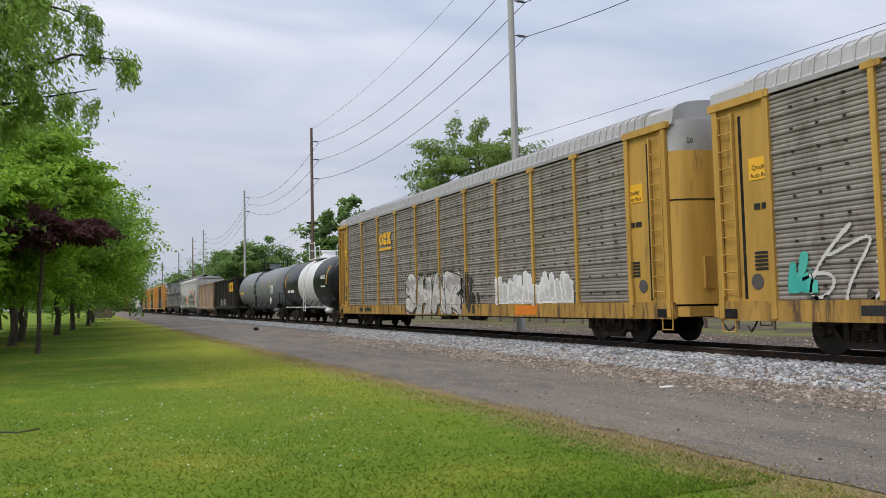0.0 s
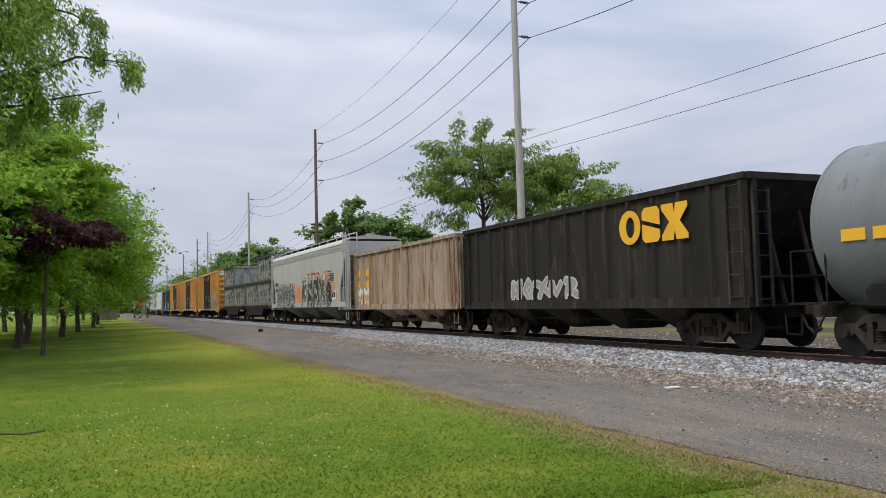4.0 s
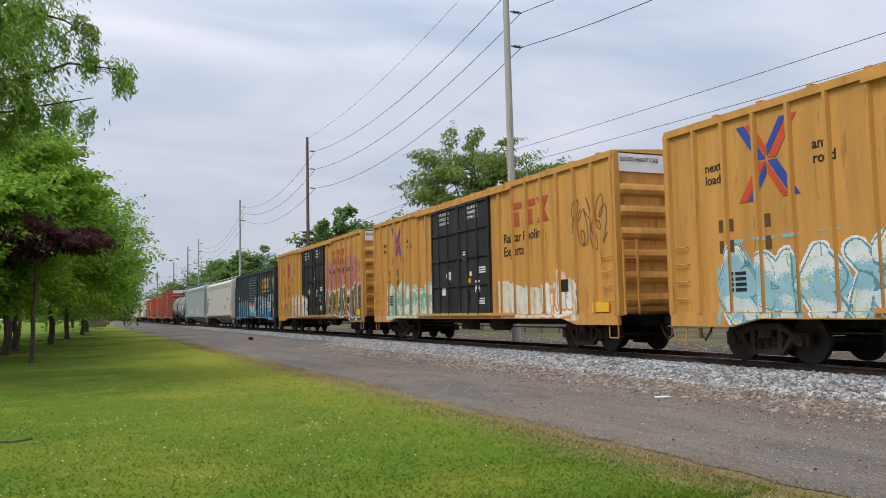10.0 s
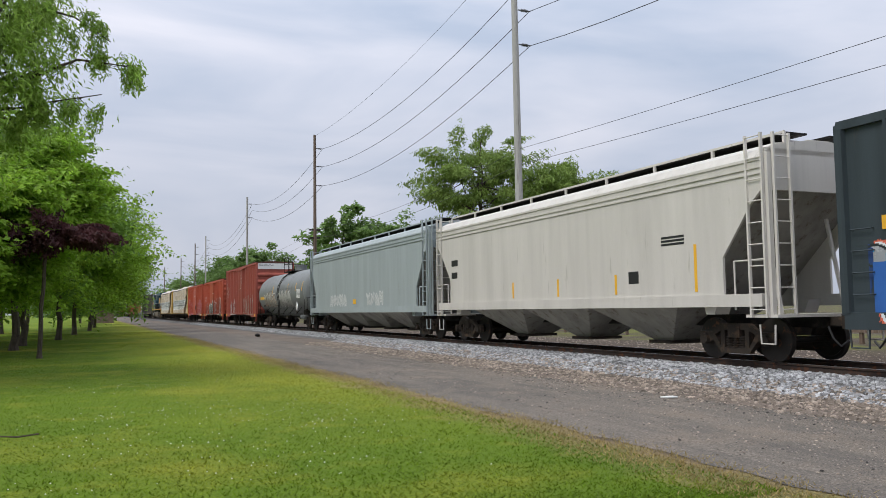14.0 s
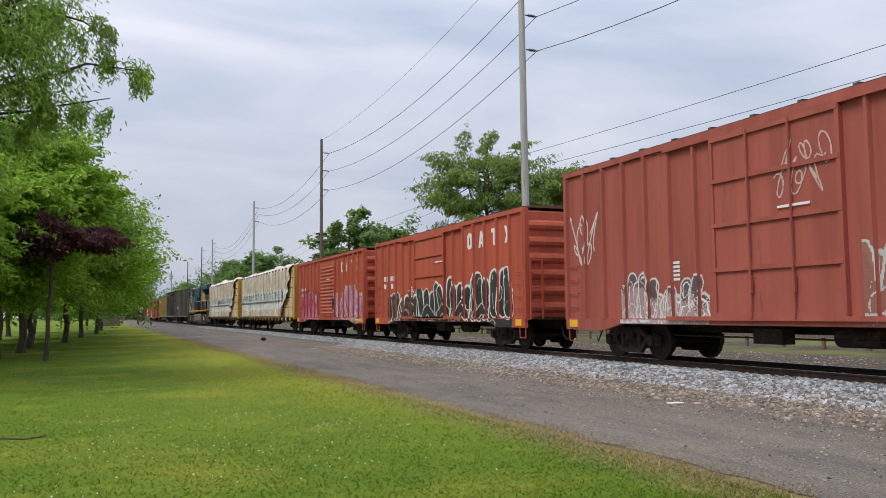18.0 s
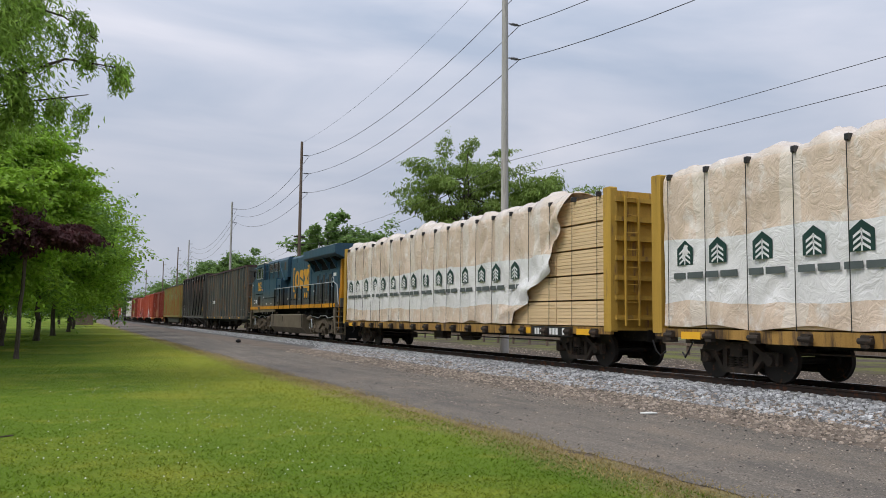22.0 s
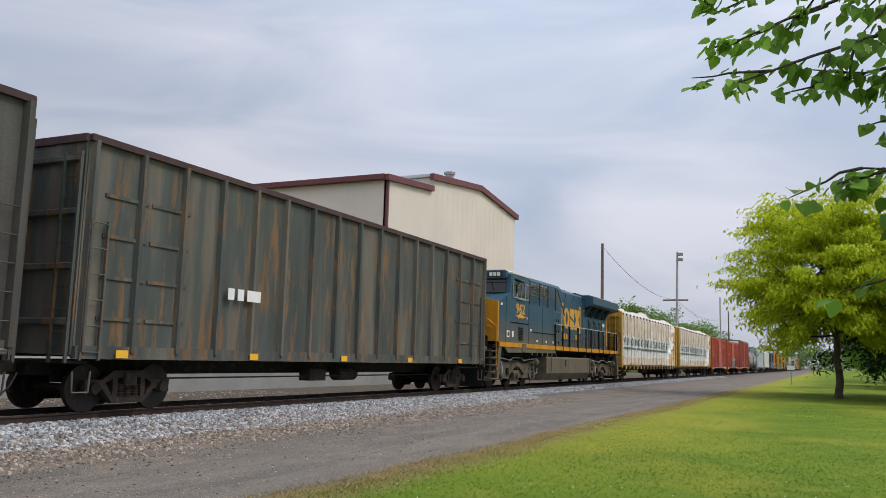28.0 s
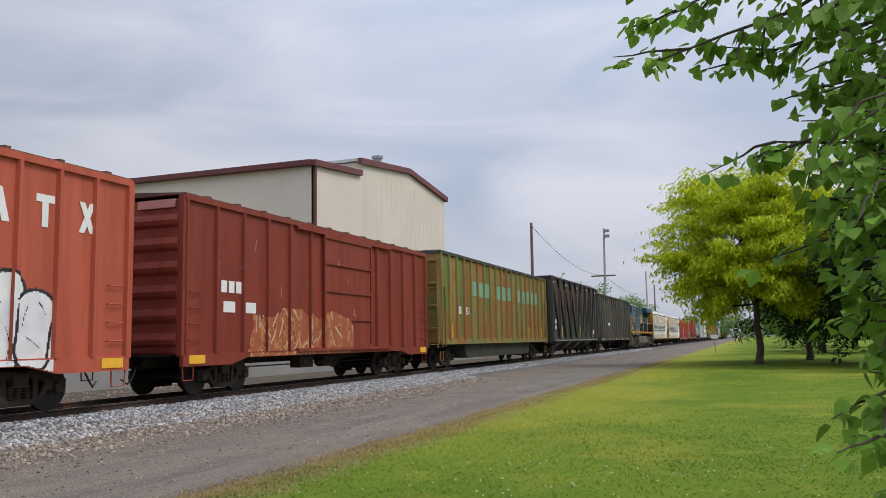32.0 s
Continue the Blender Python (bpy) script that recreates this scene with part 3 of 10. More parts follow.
def road_material():
    """Worn asphalt gone to gravel: long pale and dark wheel marks, pebbles of many greys set in brown fines."""
    m = bpy.data.materials.new("worn_road")
    m.use_nodes = True
    nt = m.node_tree
    b = nt.nodes["Principled BSDF"]
    geo = nt.nodes.new("ShaderNodeNewGeometry")

    def tex(kind, scale, stretch=(1, 1, 1)):
        n, mp = nt.nodes.new(kind), nt.nodes.new("ShaderNodeMapping")
        mp.inputs["Scale"].default_value = stretch
        n.inputs["Scale"].default_value = scale
        wire(nt, geo, "Position", mp, "Vector")
        wire(nt, mp, 0, n, "Vector")
        return n

    def mix(src, lo, hi, a, c):
        r, x = nt.nodes.new("ShaderNodeMapRange"), nt.nodes.new("ShaderNodeMix")
        r.inputs["From Min"].default_value, r.inputs["From Max"].default_value = lo, hi
        nt.links.new(src, r.inputs["Value"])
        x.data_type = "RGBA"
        nt.links.new(r.outputs["Result"], x.inputs["Factor"])
        for sock, val in (("A", a), ("B", c)):
            if isinstance(val, tuple):
                x.inputs[sock].default_value = (*val, 1)
            else:
                nt.links.new(val, x.inputs[sock])
        return x.outputs["Result"]

    long, blot, grit, peb = tex("ShaderNodeTexNoise", 1.0, (1.6, .16, 1)), tex("ShaderNodeTexNoise", .7), tex("ShaderNodeTexNoise", 38.0), tex("ShaderNodeTexVoronoi", 34.0)
    for n in (long, blot, grit):
        n.inputs["Detail"].default_value, n.inputs["Roughness"].default_value = 6.0, .68
    tar = mix(long.outputs["Fac"], .40, .62, (.152, .137, .120), (.262, .226, .187))
    tar = mix(blot.outputs["Fac"], .50, .68, tar, (.298, .242, .188))
    tar = mix(grit.outputs["Fac"], .36, .62, (.096, .086, .076), tar)
    sep = nt.nodes.new("ShaderNodeSeparateColor")
    wire(nt, peb, "Color", sep, 0)
    few = mix(sep.outputs[0], .80, .84, tar, (.30, .265, .225))
    few = mix(sep.outputs[1], .88, .92, few, (.055, .05, .048))
    col = mix(peb.outputs["Distance"], .30, .42, few, tar)
    nt.links.new(col, b.inputs["Base Color"])
    b.inputs["Roughness"].default_value = .93
    b.inputs["Specular IOR Level"].default_value = .2
    bp = nt.nodes.new("ShaderNodeBump")
    bp.inputs["Strength"].default_value, bp.inputs["Distance"].default_value = .9, .012
    wire(nt, grit, "Fac", bp, "Height")
    wire(nt, bp, "Normal", b, "Normal")
    return m


ROAD_MAT = road_material()
rng = random.Random(5)
ys = [-420 + 1.2 * i for i in range(317)] + [-40 + .2 * i for i in range(401)] + [41 + 1.2 * i for i in range(316)]
ledge = [LAWN_EDGE + 0.20 * noise.noise((y * .45, 3, 0)) + 0.10 * noise.noise((y * 1.7, 9, 0)) + 0.05 * noise.noise((y * 4.3, 5, 0)) for y in ys]
v, f = [], []
for y, e in zip(ys, ledge):
    v += [(e, y, 0.004), (e + .16, y, 0.016), (8.0, y, 0.03), (ROAD_EDGE + 0.5, y, 0.012)]
for i in range(len(ys) - 1):
    for k in range(3):
        f.append((4 * i + k, 4 * i + k + 1, 4 * i + k + 5, 4 * i + k + 4))
tagged(new("road", sharp_mesh("road", v, f, ROAD_MAT)), "worn grey gravel-and-asphalt service road beside the tracks", "road", kind="structure")

# ballast bed and its loose stones
BED_MAT = surface("ballast_bed", (0.13, 0.127, 0.125), 0.95, vary=0.35, scale=1.0, other=(0.075, 0.07, 0.066), amount=0.5, spots=14.0, bump=0.03, grain=30.0)
FINE_MAT = surface("brown_fines", (0.165, 0.13, 0.102), 0.95, vary=0.3, scale=0.7, other=(0.10, 0.08, 0.065), amount=0.45, spots=9.0, bump=0.015, grain=40.0)
prof = [(9.4, 0.0), (9.8, .036), (ROAD_EDGE + .5, .045), (11.3, .09), (12.1, .24), (12.5, .27), (15.2, .27), (15.6, .24), (16.7, .03), (17.4, -0.01)]
bed = Geo()
for (xa, za), (xb, zb) in zip(prof, prof[1:]):
    bed.add([(xa, -600, za), (xb, -600, zb), (xb, 820, zb), (xa, 820, za)], [(0, 1, 2, 3)], 1 if xb <= 11.31 else 0)
tagged(new("ballast_bed", bed.mesh("ballast_bed", [BED_MAT, FINE_MAT])), "grey crushed-stone ballast bed with brown fines at its foot", "ballast", kind="structure")


def bed_height(x):
    for (xa, za), (xb, zb) in zip(prof, prof[1:]):
        if xa <= x <= xb:
            return za + (zb - za) * (x - xa) / (xb - xa)
    return 0.0


def scatter_stones(name, count, xr, yr, size, mats, label, seed, dense=1.0, cat="stones"):
    r = np.random.default_rng(seed)
    base = np.array([(1, 0, -.3), (.2, 1, -.3), (-1, .1, -.3), (-.1, -1, -.3), (.5, .4, .6), (-.4, .5, .7), (-.3, -.5, .55), (.5, -.5, .65)])
    fc = [(0, 1, 5, 4), (1, 2, 5), (2, 6, 5), (2, 3, 6), (3, 7, 6), (3, 0, 4, 7), (4, 5, 6, 7)]
    xs = xr[0] + (xr[1] - xr[0]) * r.random(count) ** dense
    yy = yr[0] + (yr[1] - yr[0]) * r.random(count)
    ang = r.random(count) * 6.283
    sz = size * (0.45 + 1.0 * r.random(count) ** 2)
    jit = base[None] * (1 + 0.35 * (r.random((count, 8, 3)) - .5)) * sz[:, None, None]
    c, s = np.cos(ang)[:, None], np.sin(ang)[:, None]
    z = np.interp(xs, [6.0] + [q[0] for q in prof], [.02] + [q[1] for q in prof])
    z = np.where(xs < 9.8, .024, z)
    verts = np.stack([xs[:, None] + jit[:, :, 0] * c - jit[:, :, 1] * s, yy[:, None] + jit[:, :, 0] * s + jit[:, :, 1] * c, z[:, None] + jit[:, :, 2] * .75 + sz[:, None] * .2], 2).reshape(-1, 3).tolist()
    faces = [tuple(n + k for k in q) for n in range(0, count * 8, 8) for q in fc]
    tagged(new(name, sharp_mesh(name, verts, faces, mats)), label, cat, kind="stuff")


STONE = surface("ballast_stone", (0.38, 0.385, 0.395), 0.9, vary=0.22, scale=3.0, rand=0.55, grain=80.0)
DARK_STONE = surface("dark_stone", (0.08, 0.072, 0.066), 0.9, vary=0.2, scale=3.0, rand=0.4, grain=80.0)
PALE_STONE = surface("pale_stone", (0.315, 0.262, 0.215), 0.9, vary=0.2, scale=3.0, rand=0.55, grain=80.0)
scatter_stones("ballast_stones", 38000, (11.0, 13.0), (-34, 40), 0.042, STONE, "loose grey crushed ballast stones on the shoulder", 1)
scatter_stones("ballast_stones_far", 9000, (11.6, 13.0), (40, 110), 0.05, STONE, "loose grey ballast stones along the line", 2)
scatter_stones("ballast_stones_behind", 9000, (11.6, 13.0), (-110, -34), 0.05, STONE, "loose grey ballast stones along the line", 3)
scatter_stones("ballast_stones_between", 9000, (13.3, 16.6), (-40, 60), 0.042, STONE, "grey ballast stones between and beyond the rails", 4)
scatter_stones("scattered_gravel", 30000, (9.3, 11.9), (-34, 40), 0.034, PALE_STONE, "pale gravel scattered at the foot of the ballast", 6, 0.6)
scatter_stones("gravel_beyond", 14000, (16.4, 24.0), (-30, 60), 0.035, PALE_STONE, "grey-brown gravel scattered beyond the track", 9)
scatter_stones("road_gravel", 16000, (6.0, 10.8), (-26, 34), 0.014, PALE_STONE, "small loose gravel on the service road", 7, 0.55)
scatter_stones("dark_gravel", 5000, (6.2, 11.2), (-26, 34), 0.016, DARK_STONE, "dark loose gravel on the service road", 8, 0.6)

# rails and sleepers
RAIL_SIDE = surface("rail_side", (0.05, 0.034, 0.027), 0.8, 0.1, 0.25, other=RUST, amount=0.4, spots=4.0)
track = thing("railway_track", "single railway track with rusty rails on wooden sleepers", "track", kind="structure")
for side in (-1, 1):
    xr = XC + side * 0.7525
    g = Geo()
    g.prism([(xr - .07, .25), (xr + .07, .25), (xr + .07, .262), (xr + .012, .285), (xr + .012, .37), (xr + .036, .385), (xr + .036, .412), (xr + .028, ZR), (xr - .028, ZR), (xr - .036, .412), (xr - .036, .385), (xr - .012, .37), (xr - .012, .285), (xr - .07, .262)], "y", -600, 820)
    g.box(xr - .022, xr + .022, -600, 820, ZR - .002, ZR + .0015, 1)
    part("rail", g, [RAIL_SIDE, TREAD_STEEL], track)
tie_mat = surface("sleeper_wood", (0.075, 0.058, 0.045), 0.9, vary=0.3, scale=2.0, stretch=(.4, 3, 3), other=(0.14, 0.12, 0.10), amount=0.4, spots=6.0, bump=0.01)
tie = Geo().bbox(-1.3, 1.3, -.115, .115, -.16, 0, .012).mesh("sleeper", tie_mat)
for i in range(280):
    y = -62 + 0.52 * i
    put("sleeper", tie, track, (XC + rng.uniform(-.03, .03), y + rng.uniform(-.02, .02), .262 + rng.uniform(-.01, .006)))

# ---- rolling stock: bogies shared by all cars ----
TRAIN = []      # (thing, place along the train in metres from the lawn's mid-point at the start)
WHEELS = {}


def wheelset_mesh(r):
    g = Geo()
    for s in (-1, 1):
        x = s * 0.7525
        g.spin([(-.065, r * .55), (-.065, r * .93), (-.06, r), (.055, r * .99), (.062, r * .86), (.03, r * .8), (.015, r * .4), (.05, r * .3), (.05, .09)] if s < 0 else
               [(-.05, .09), (-.05, r * .3), (-.015, r * .4), (-.03, r * .8), (-.062, r * .86), (-.055, r * .99), (.06, r), (.065, r * .93), (.065, r * .55)], (x, 0, 0), "x", 28)
    g.cyl((-1.08, 0, 0), (1.08, 0, 0), .075, n=10)
    for s in (-1, 1):
        for k in range(3):
            a = k * 2.094
            g.cyl((s * 1.075, .07 * math.cos(a), .07 * math.sin(a)), (s * 1.095, .07 * math.cos(a), .07 * math.sin(a)), .016, n=6)
    return g.mesh("wheelset", WHEEL_STEEL, True)


def frame_mesh(half, r):
    """A cast side frame: arched top, two openings, spring seat, pedestals."""
    g = Geo()
    w = 0.06
    a = half
    for p in ([(-a - .22, r + .16), (-a + .2, r + .16), (-.42, r + .34), (.42, r + .34), (a - .2, r + .16), (a + .22, r + .16), (a + .2, r + .02), (a - .12, r + .02), (.40, r + .20), (-.40, r + .20), (-a + .12, r + .02), (-a - .2, r + .02)],
              [(-a + .08, r + .12), (-.42, r - .28), (-.42, r - .17), (-a + .26, r + .14)], [(a - .08, r + .12), (.42, r - .28), (.42, r - .17), (a - .26, r + .14)],
              [(-.44, r - .30), (.44, r - .30), (.44, r - .18), (-.44, r - .18)],
              [(-.42, r - .2), (-.30, r - .2), (-.30, r + .24), (-.42, r + .24)], [(.30, r - .2), (.42, r - .2), (.42, r + .24), (.30, r + .24)],
              [(-a - .21, r - .1), (-a - .13, r - .12), (-a - .11, r + .05), (-a - .2, r + .06)], [(a + .21, r - .1), (a + .13, r - .12), (a + .11, r + .05), (a + .2, r + .06)],
              [(-a + .12, r - .06), (-a + .2, r - .02), (-a + .2, r + .06), (-a + .12, r + .06)], [(a - .12, r - .06), (a - .2, r - .02), (a - .2, r + .06), (a - .12, r + .06)]):
        g.prism(p, "x", -w, w)
    return g.mesh("side_frame", TRUCK_STEEL)


def spring_mesh(r):
    prof = [(r - .18, .03)]
    for k in range(5):
        prof += [(r - .178 + k * .052, .06), (r - .17 + k * .052, .088), (r - .15 + k * .052, .088), (r - .142 + k * .052, .06)]
    return Geo().spin(prof + [(r + .08, .03)], (0, 0, 0), "z", 10).mesh("spring", TRUCK_STEEL)


HALF_BASE, WHEEL_R = 0.89, 0.46
M_WHEEL, M_FRAME, M_SPRING = wheelset_mesh(WHEEL_R), frame_mesh(HALF_BASE, WHEEL_R), spring_mesh(WHEEL_R)
M_BOLSTER = Geo().bbox(-1.12, 1.12, -.17, .17, .5, .76, .03).box(-.9, .9, -HALF_BASE * .55, -HALF_BASE * .5, .28, .5).box(-.9, .9, HALF_BASE * .5, HALF_BASE * .55, .28, .5).mesh("truck", TRUCK_STEEL)
M_BEARING = Geo().spin([(-.10, .06), (-.10, .11), (-.02, .125), (.12, .125), (.12, .06)], (0, 0, 0), "x", 14).mesh("bearing", TRUCK_STEEL, True)


def bogie(parent, y):
    t = put("truck", M_BOLSTER, parent, (0, y, 0))
    for s in (-1, 1):
        put("side_frame", M_FRAME, t, (s * 1.0, 0, 0))
        for q in (-.19, 0, .19):
            if s < 0:
                put("spring", M_SPRING, t, (s * 1.0, q, 0))
        w = put("wheelset", M_WHEEL, t, (0, s * HALF_BASE, WHEEL_R))
        WHEELS.setdefault(("freight", s), []).append(w)
        for q in (-1, 1):
            put("bearing", M_BEARING, t, (s * 1.03, q * HALF_BASE, WHEEL_R))
    return t


def car(name, label, category, u0, u1, group="freight cars of the train"):
    """A car between u0 (front) and u1 (tail); its own y runs from -half to half."""
    ob = thing(name, label, category, pose(XC, (u0 + u1) / 2, ZR), group)
    TRAIN.append((ob, (u0 + u1) / 2))
    return ob, (u1 - u0) / 2


def couplers(ob, h, z=0.86):
    for s in (-1, 1):
        g = Geo()
        g.bbox(-.1, .1, *sorted((s * (h - .35), s * (h + .28))), z - .1, z + .08, .03)
        g.prism([(-.16, s * (h + .24)), (.14, s * (h + .2)), (.19, s * (h + .42)), (.02, s * (h + .5)), (-.17, s * (h + .4))], "z", z - .16, z + .14)
        part("coupler", g, TRUCK_STEEL, ob)
        g = Geo()
        pts = [(-.28, s * (h + .02), z - .12), (-.30, s * (h + .16), z - .36), (-.27, s * (h + .30), z - .50), (-.22, s * (h + .45), z - .38)]
        part("air_hose", g.tube(pts, .022), BLACK_PAINT, ob)


def ladder(ob, y, z0, z1, x=-1.62, w=0.42, mat=None, n=None, name="ladder"):
    g = Geo()
    for q in (y - w / 2, y + w / 2):
        g.box(x - .03, x + .03, q - .022, q + .022, z0, z1)
    n = n or int((z1 - z0) / .38)
    for k in range(n):
        z = z0 + .15 + (z1 - z0 - .2) * k / max(1, n - 1)
        g.cyl((x - .02, y - w / 2, z), (x - .02, y + w / 2, z), .013, n=5)
    return part(name, g, mat or GREY_STEEL, ob)


def end_ladder(ob, y, x, z0, z1, w=0.42, mat=None):
    g = Geo()
    for q in (x - w / 2, x + w / 2):
        g.box(q - .022, q + .022, y - .03, y + .03, z0, z1)
    n = int((z1 - z0) / .38)
    for k in range(n):
        z = z0 + .15 + (z1 - z0 - .2) * k / max(1, n - 1)
        g.cyl((x - w / 2, y, z), (x + w / 2, y, z), .013, n=5)
    return part("end_ladder", g, mat or GREY_STEEL, ob)


def grab_irons(ob, y, zs, mat, w=0.42, x=-1.60):
    for z in zs:
        for s in (1, -1):
            part("grab_iron", Geo().tube([(s * x, y - w / 2, z), (s * (x - .07), y - w / 2, z), (s * (x - .07), y + w / 2, z), (s * x, y + w / 2, z)], .013, 5), mat, ob)


def stirrup(ob, h, mat, inset=.25):
    for s in (-1, 1):
        for q in (-1, 1):
            y = q * (h - inset)
            part("step", Geo().tube([(s * 1.5, y - .2, .8), (s * 1.5, y - .18, .42), (s * 1.5, y + .18, .42), (s * 1.5, y + .2, .8)], .02, 5), mat, ob)


def brake_wheel(ob, y, z, x=0.55, r=.27):
    g = Geo()
    pts = [(x + r * math.cos(a), y, z + r * math.sin(a)) for a in [k * math.pi / 8 for k in range(17)]]
    g.tube(pts, .018, 5)
    for k in range(4):
        a = k * math.pi / 2
        g.tube([(x, y, z), (x + r * math.cos(a), y, z + r * math.sin(a))], .014, 5)
    g.bbox(x - .14, x + .14, y - .02, y + .12, z - .22, z + .16, .03)
    return part("brake_wheel", g, TRUCK_STEEL, ob)


def underframe(ob, h, z=.82, w=.35):
    part("centre_sill", Geo().box(-w, w, -h + .1, h - .1, z - .12, z + .18), BLACK_STEEL, ob)
    part("brake_rigging", Geo().cyl((-.5, -1.6, z - .15), (-.5, -.6, z - .15), .2, n=12).box(-.9, -.55, .5, 1.3, z - .32, z).tube([(-.7, -h + 3, z - .2), (-.7, h - 3, z - .2)], .02), TRUCK_STEEL, ob)

# ---- boxcars ----


TUB_GREY = car_paint("tub_grey_green", (0.055, 0.057, 0.045), 0.3, (0.12, 0.085, 0.05), 0.7, 0.2)


def boxcar(name, label, u0, u1, top, paint, door=None, door_kind="slide", door_mat=None, posts=16, excess=False, roof_mat=None, ladder_mat=None, rib=0.085, end_ribs=6, rods=True):
    """A steel boxcar: side posts, corrugated ends, ribbed roof and a door. door: where it begins and ends along the train."""
    ob, h = car(name, label, "boxcar", u0, u1)
    mid = (u0 + u1) / 2
    roof_mat = roof_mat or paint
    lm = ladder_mat or paint
    b = h - .05
    x = 1.50
    part("body", Geo().bbox(-x, x, -b, b, 1.02, top - .12, .05), paint, ob)
    part("floor_sill", Geo().prism([(-b, .98), (-b, .74), (-b + 1.9, .74), (-b + 2.6, .90), (b - 2.6, .90), (b - 1.9, .74), (b, .74), (b, .98), (b, 1.04), (-b, 1.04)], "x", -x - .06, -x + .05), paint, ob)
    part("floor_sill", Geo().prism([(-b, .98), (-b, .74), (-b + 1.9, .74), (-b + 2.6, .90), (b - 2.6, .90), (b - 1.9, .74), (b, .74), (b, .98), (b, 1.04), (-b, 1.04)], "x", x - .05, x + .06), paint, ob)
    for s in (-1, 1):
        part("top_chord", Geo().bbox(s * x - .07, s * x + .07, -b, b, top - .16, top - .02, .02), paint, ob)
    d0, d1 = (door[0] - mid, door[1] - mid) if door else (0, 0)
    ribs = []
    post = Geo().prism([(-x - rib, -.035), (-x - rib, .035), (-x + .02, .075), (-x + .02, -.075)], "z", 1.03, top - .15).mesh("side_post", paint)
    lo, hi = -b + .09, b - .09
    for k in range(posts):
        y = lo + (hi - lo) * k / (posts - 1)
        if door and d0 - .1 < y < d1 + .1:
            continue
        ribs.append(y)
        put("side_post", post, ob, (0, y, 0))
        put("side_post", post, ob, (0, y, 0), turn=180)
    # roof: a low ridge with cross ribs
    g = Geo().prism([(-x - .06, top - .03), (x + .06, top - .03), (x + .06, top + .0), (0, top + .10), (-x - .06, top + .0)], "y", -b, b)
    part("roof", g, roof_mat, ob)
    rr = Geo().prism([(-x - .05, top + .0), (x + .05, top + .0), (x + .05, top + .045), (0, top + .145), (-x - .05, top + .045)], "y", -.06, .06).mesh("roof_rib", roof_mat)
    for k in range(int(2 * b / 1.25)):
        put("roof_rib", rr, ob, (0, -b + .7 + 1.25 * k, 0))
    # ends
    ribm = Geo().prism([(-.05, 0), (-.13, .07), (-.16, .17), (-.13, .27), (-.05, .34)], "x", -x + .1, x - .1).mesh("end_rib", paint)
    e_top = top - (.62 if excess else .25)
    for s in (-1, 1):
        for k in range(end_ribs):
            z = 1.2 + (e_top - 1.2) * k / end_ribs
            put("end_rib", ribm, ob, (0, s * (b - .05), z), turn=0 if s < 0 else 180)
        part("corner_post", Geo().bbox(-x - .05, -x + .1, s * b - .06, s * b + .06, .98, top - .05, .02), paint, ob)
        part("corner_post", Geo().bbox(x - .1, x + .05, s * b - .06, s * b + .06, .98, top - .05, .02), paint, ob)
        if excess:
            part("end_panel", Geo().box(-x + .05, x - .05, s * (b + .03) - .02, s * (b + .03) + .02, top - .55, top - .08), WHITE_PAINT, ob, "white excess-height panel on the end")
        part("end_platform", Geo().box(-1.2, 1.2, s * (b + .1) - .12, s * (b + .1) + .12, .98, 1.02), BLACK_STEEL, ob)
    if excess:
        lettering("lettering", "EXCESS HEIGHT CAR", ob, -1.35, top - .28, .11, -b - .06, BLACK_PAINT, 1.2, axis="y")
    brake_wheel(ob, -b - .28, 2.35)
    end_ladder(ob, -b - .14, -1.2, 1.0, 2.9, mat=lm)
    for s in (-1, 1):
        grab_irons(ob, s * (b - .42), [1.35 + .38 * k for k in range(4)], lm, .42, -1.5)
    stirrup(ob, b, lm)
    bogie(ob, -h + 2.35)
    bogie(ob, h - 2.35)
    underframe(ob, h)
    couplers(ob, h)
    if door:
        dm = door_mat or paint
        g = Geo()
        xo = -x - .02
        if door_kind == "slide":
            w = d1 - d0
            for s in (-1, 1):
                dd = put("door", Geo().bbox(xo - .06, xo + .02, d0, d1, 1.1, top - .3, .02).mesh("door", dm), ob, turn=0 if s < 0 else 180, at=(0, 0 if s < 0 else d0 + d1, 0))
                n = 14
                corr = Geo()
                for k in range(n):
                    z = 1.2 + (top - 1.75) * k / n
                    corr.prism([(xo - .055, z), (xo - .10, z + .07), (xo - .10, z + .11), (xo - .055, z + .17)], "y", d0 + .08, d1 - .08)
                put("door_corrugation", corr.mesh("door_corrugation", dm), dd)
                put("door_lock", Geo().bbox(xo - .14, xo - .06, d0 + .05, d0 + .16, 1.5, 2.1, .02).mesh("door_lock", TRUCK_STEEL), dd)
        else:
            leaves = [(d0, (d0 + d1) / 2 - .02), ((d0 + d1) / 2 + .02, d1)] if door_kind == "double" else [(d0, d1)]
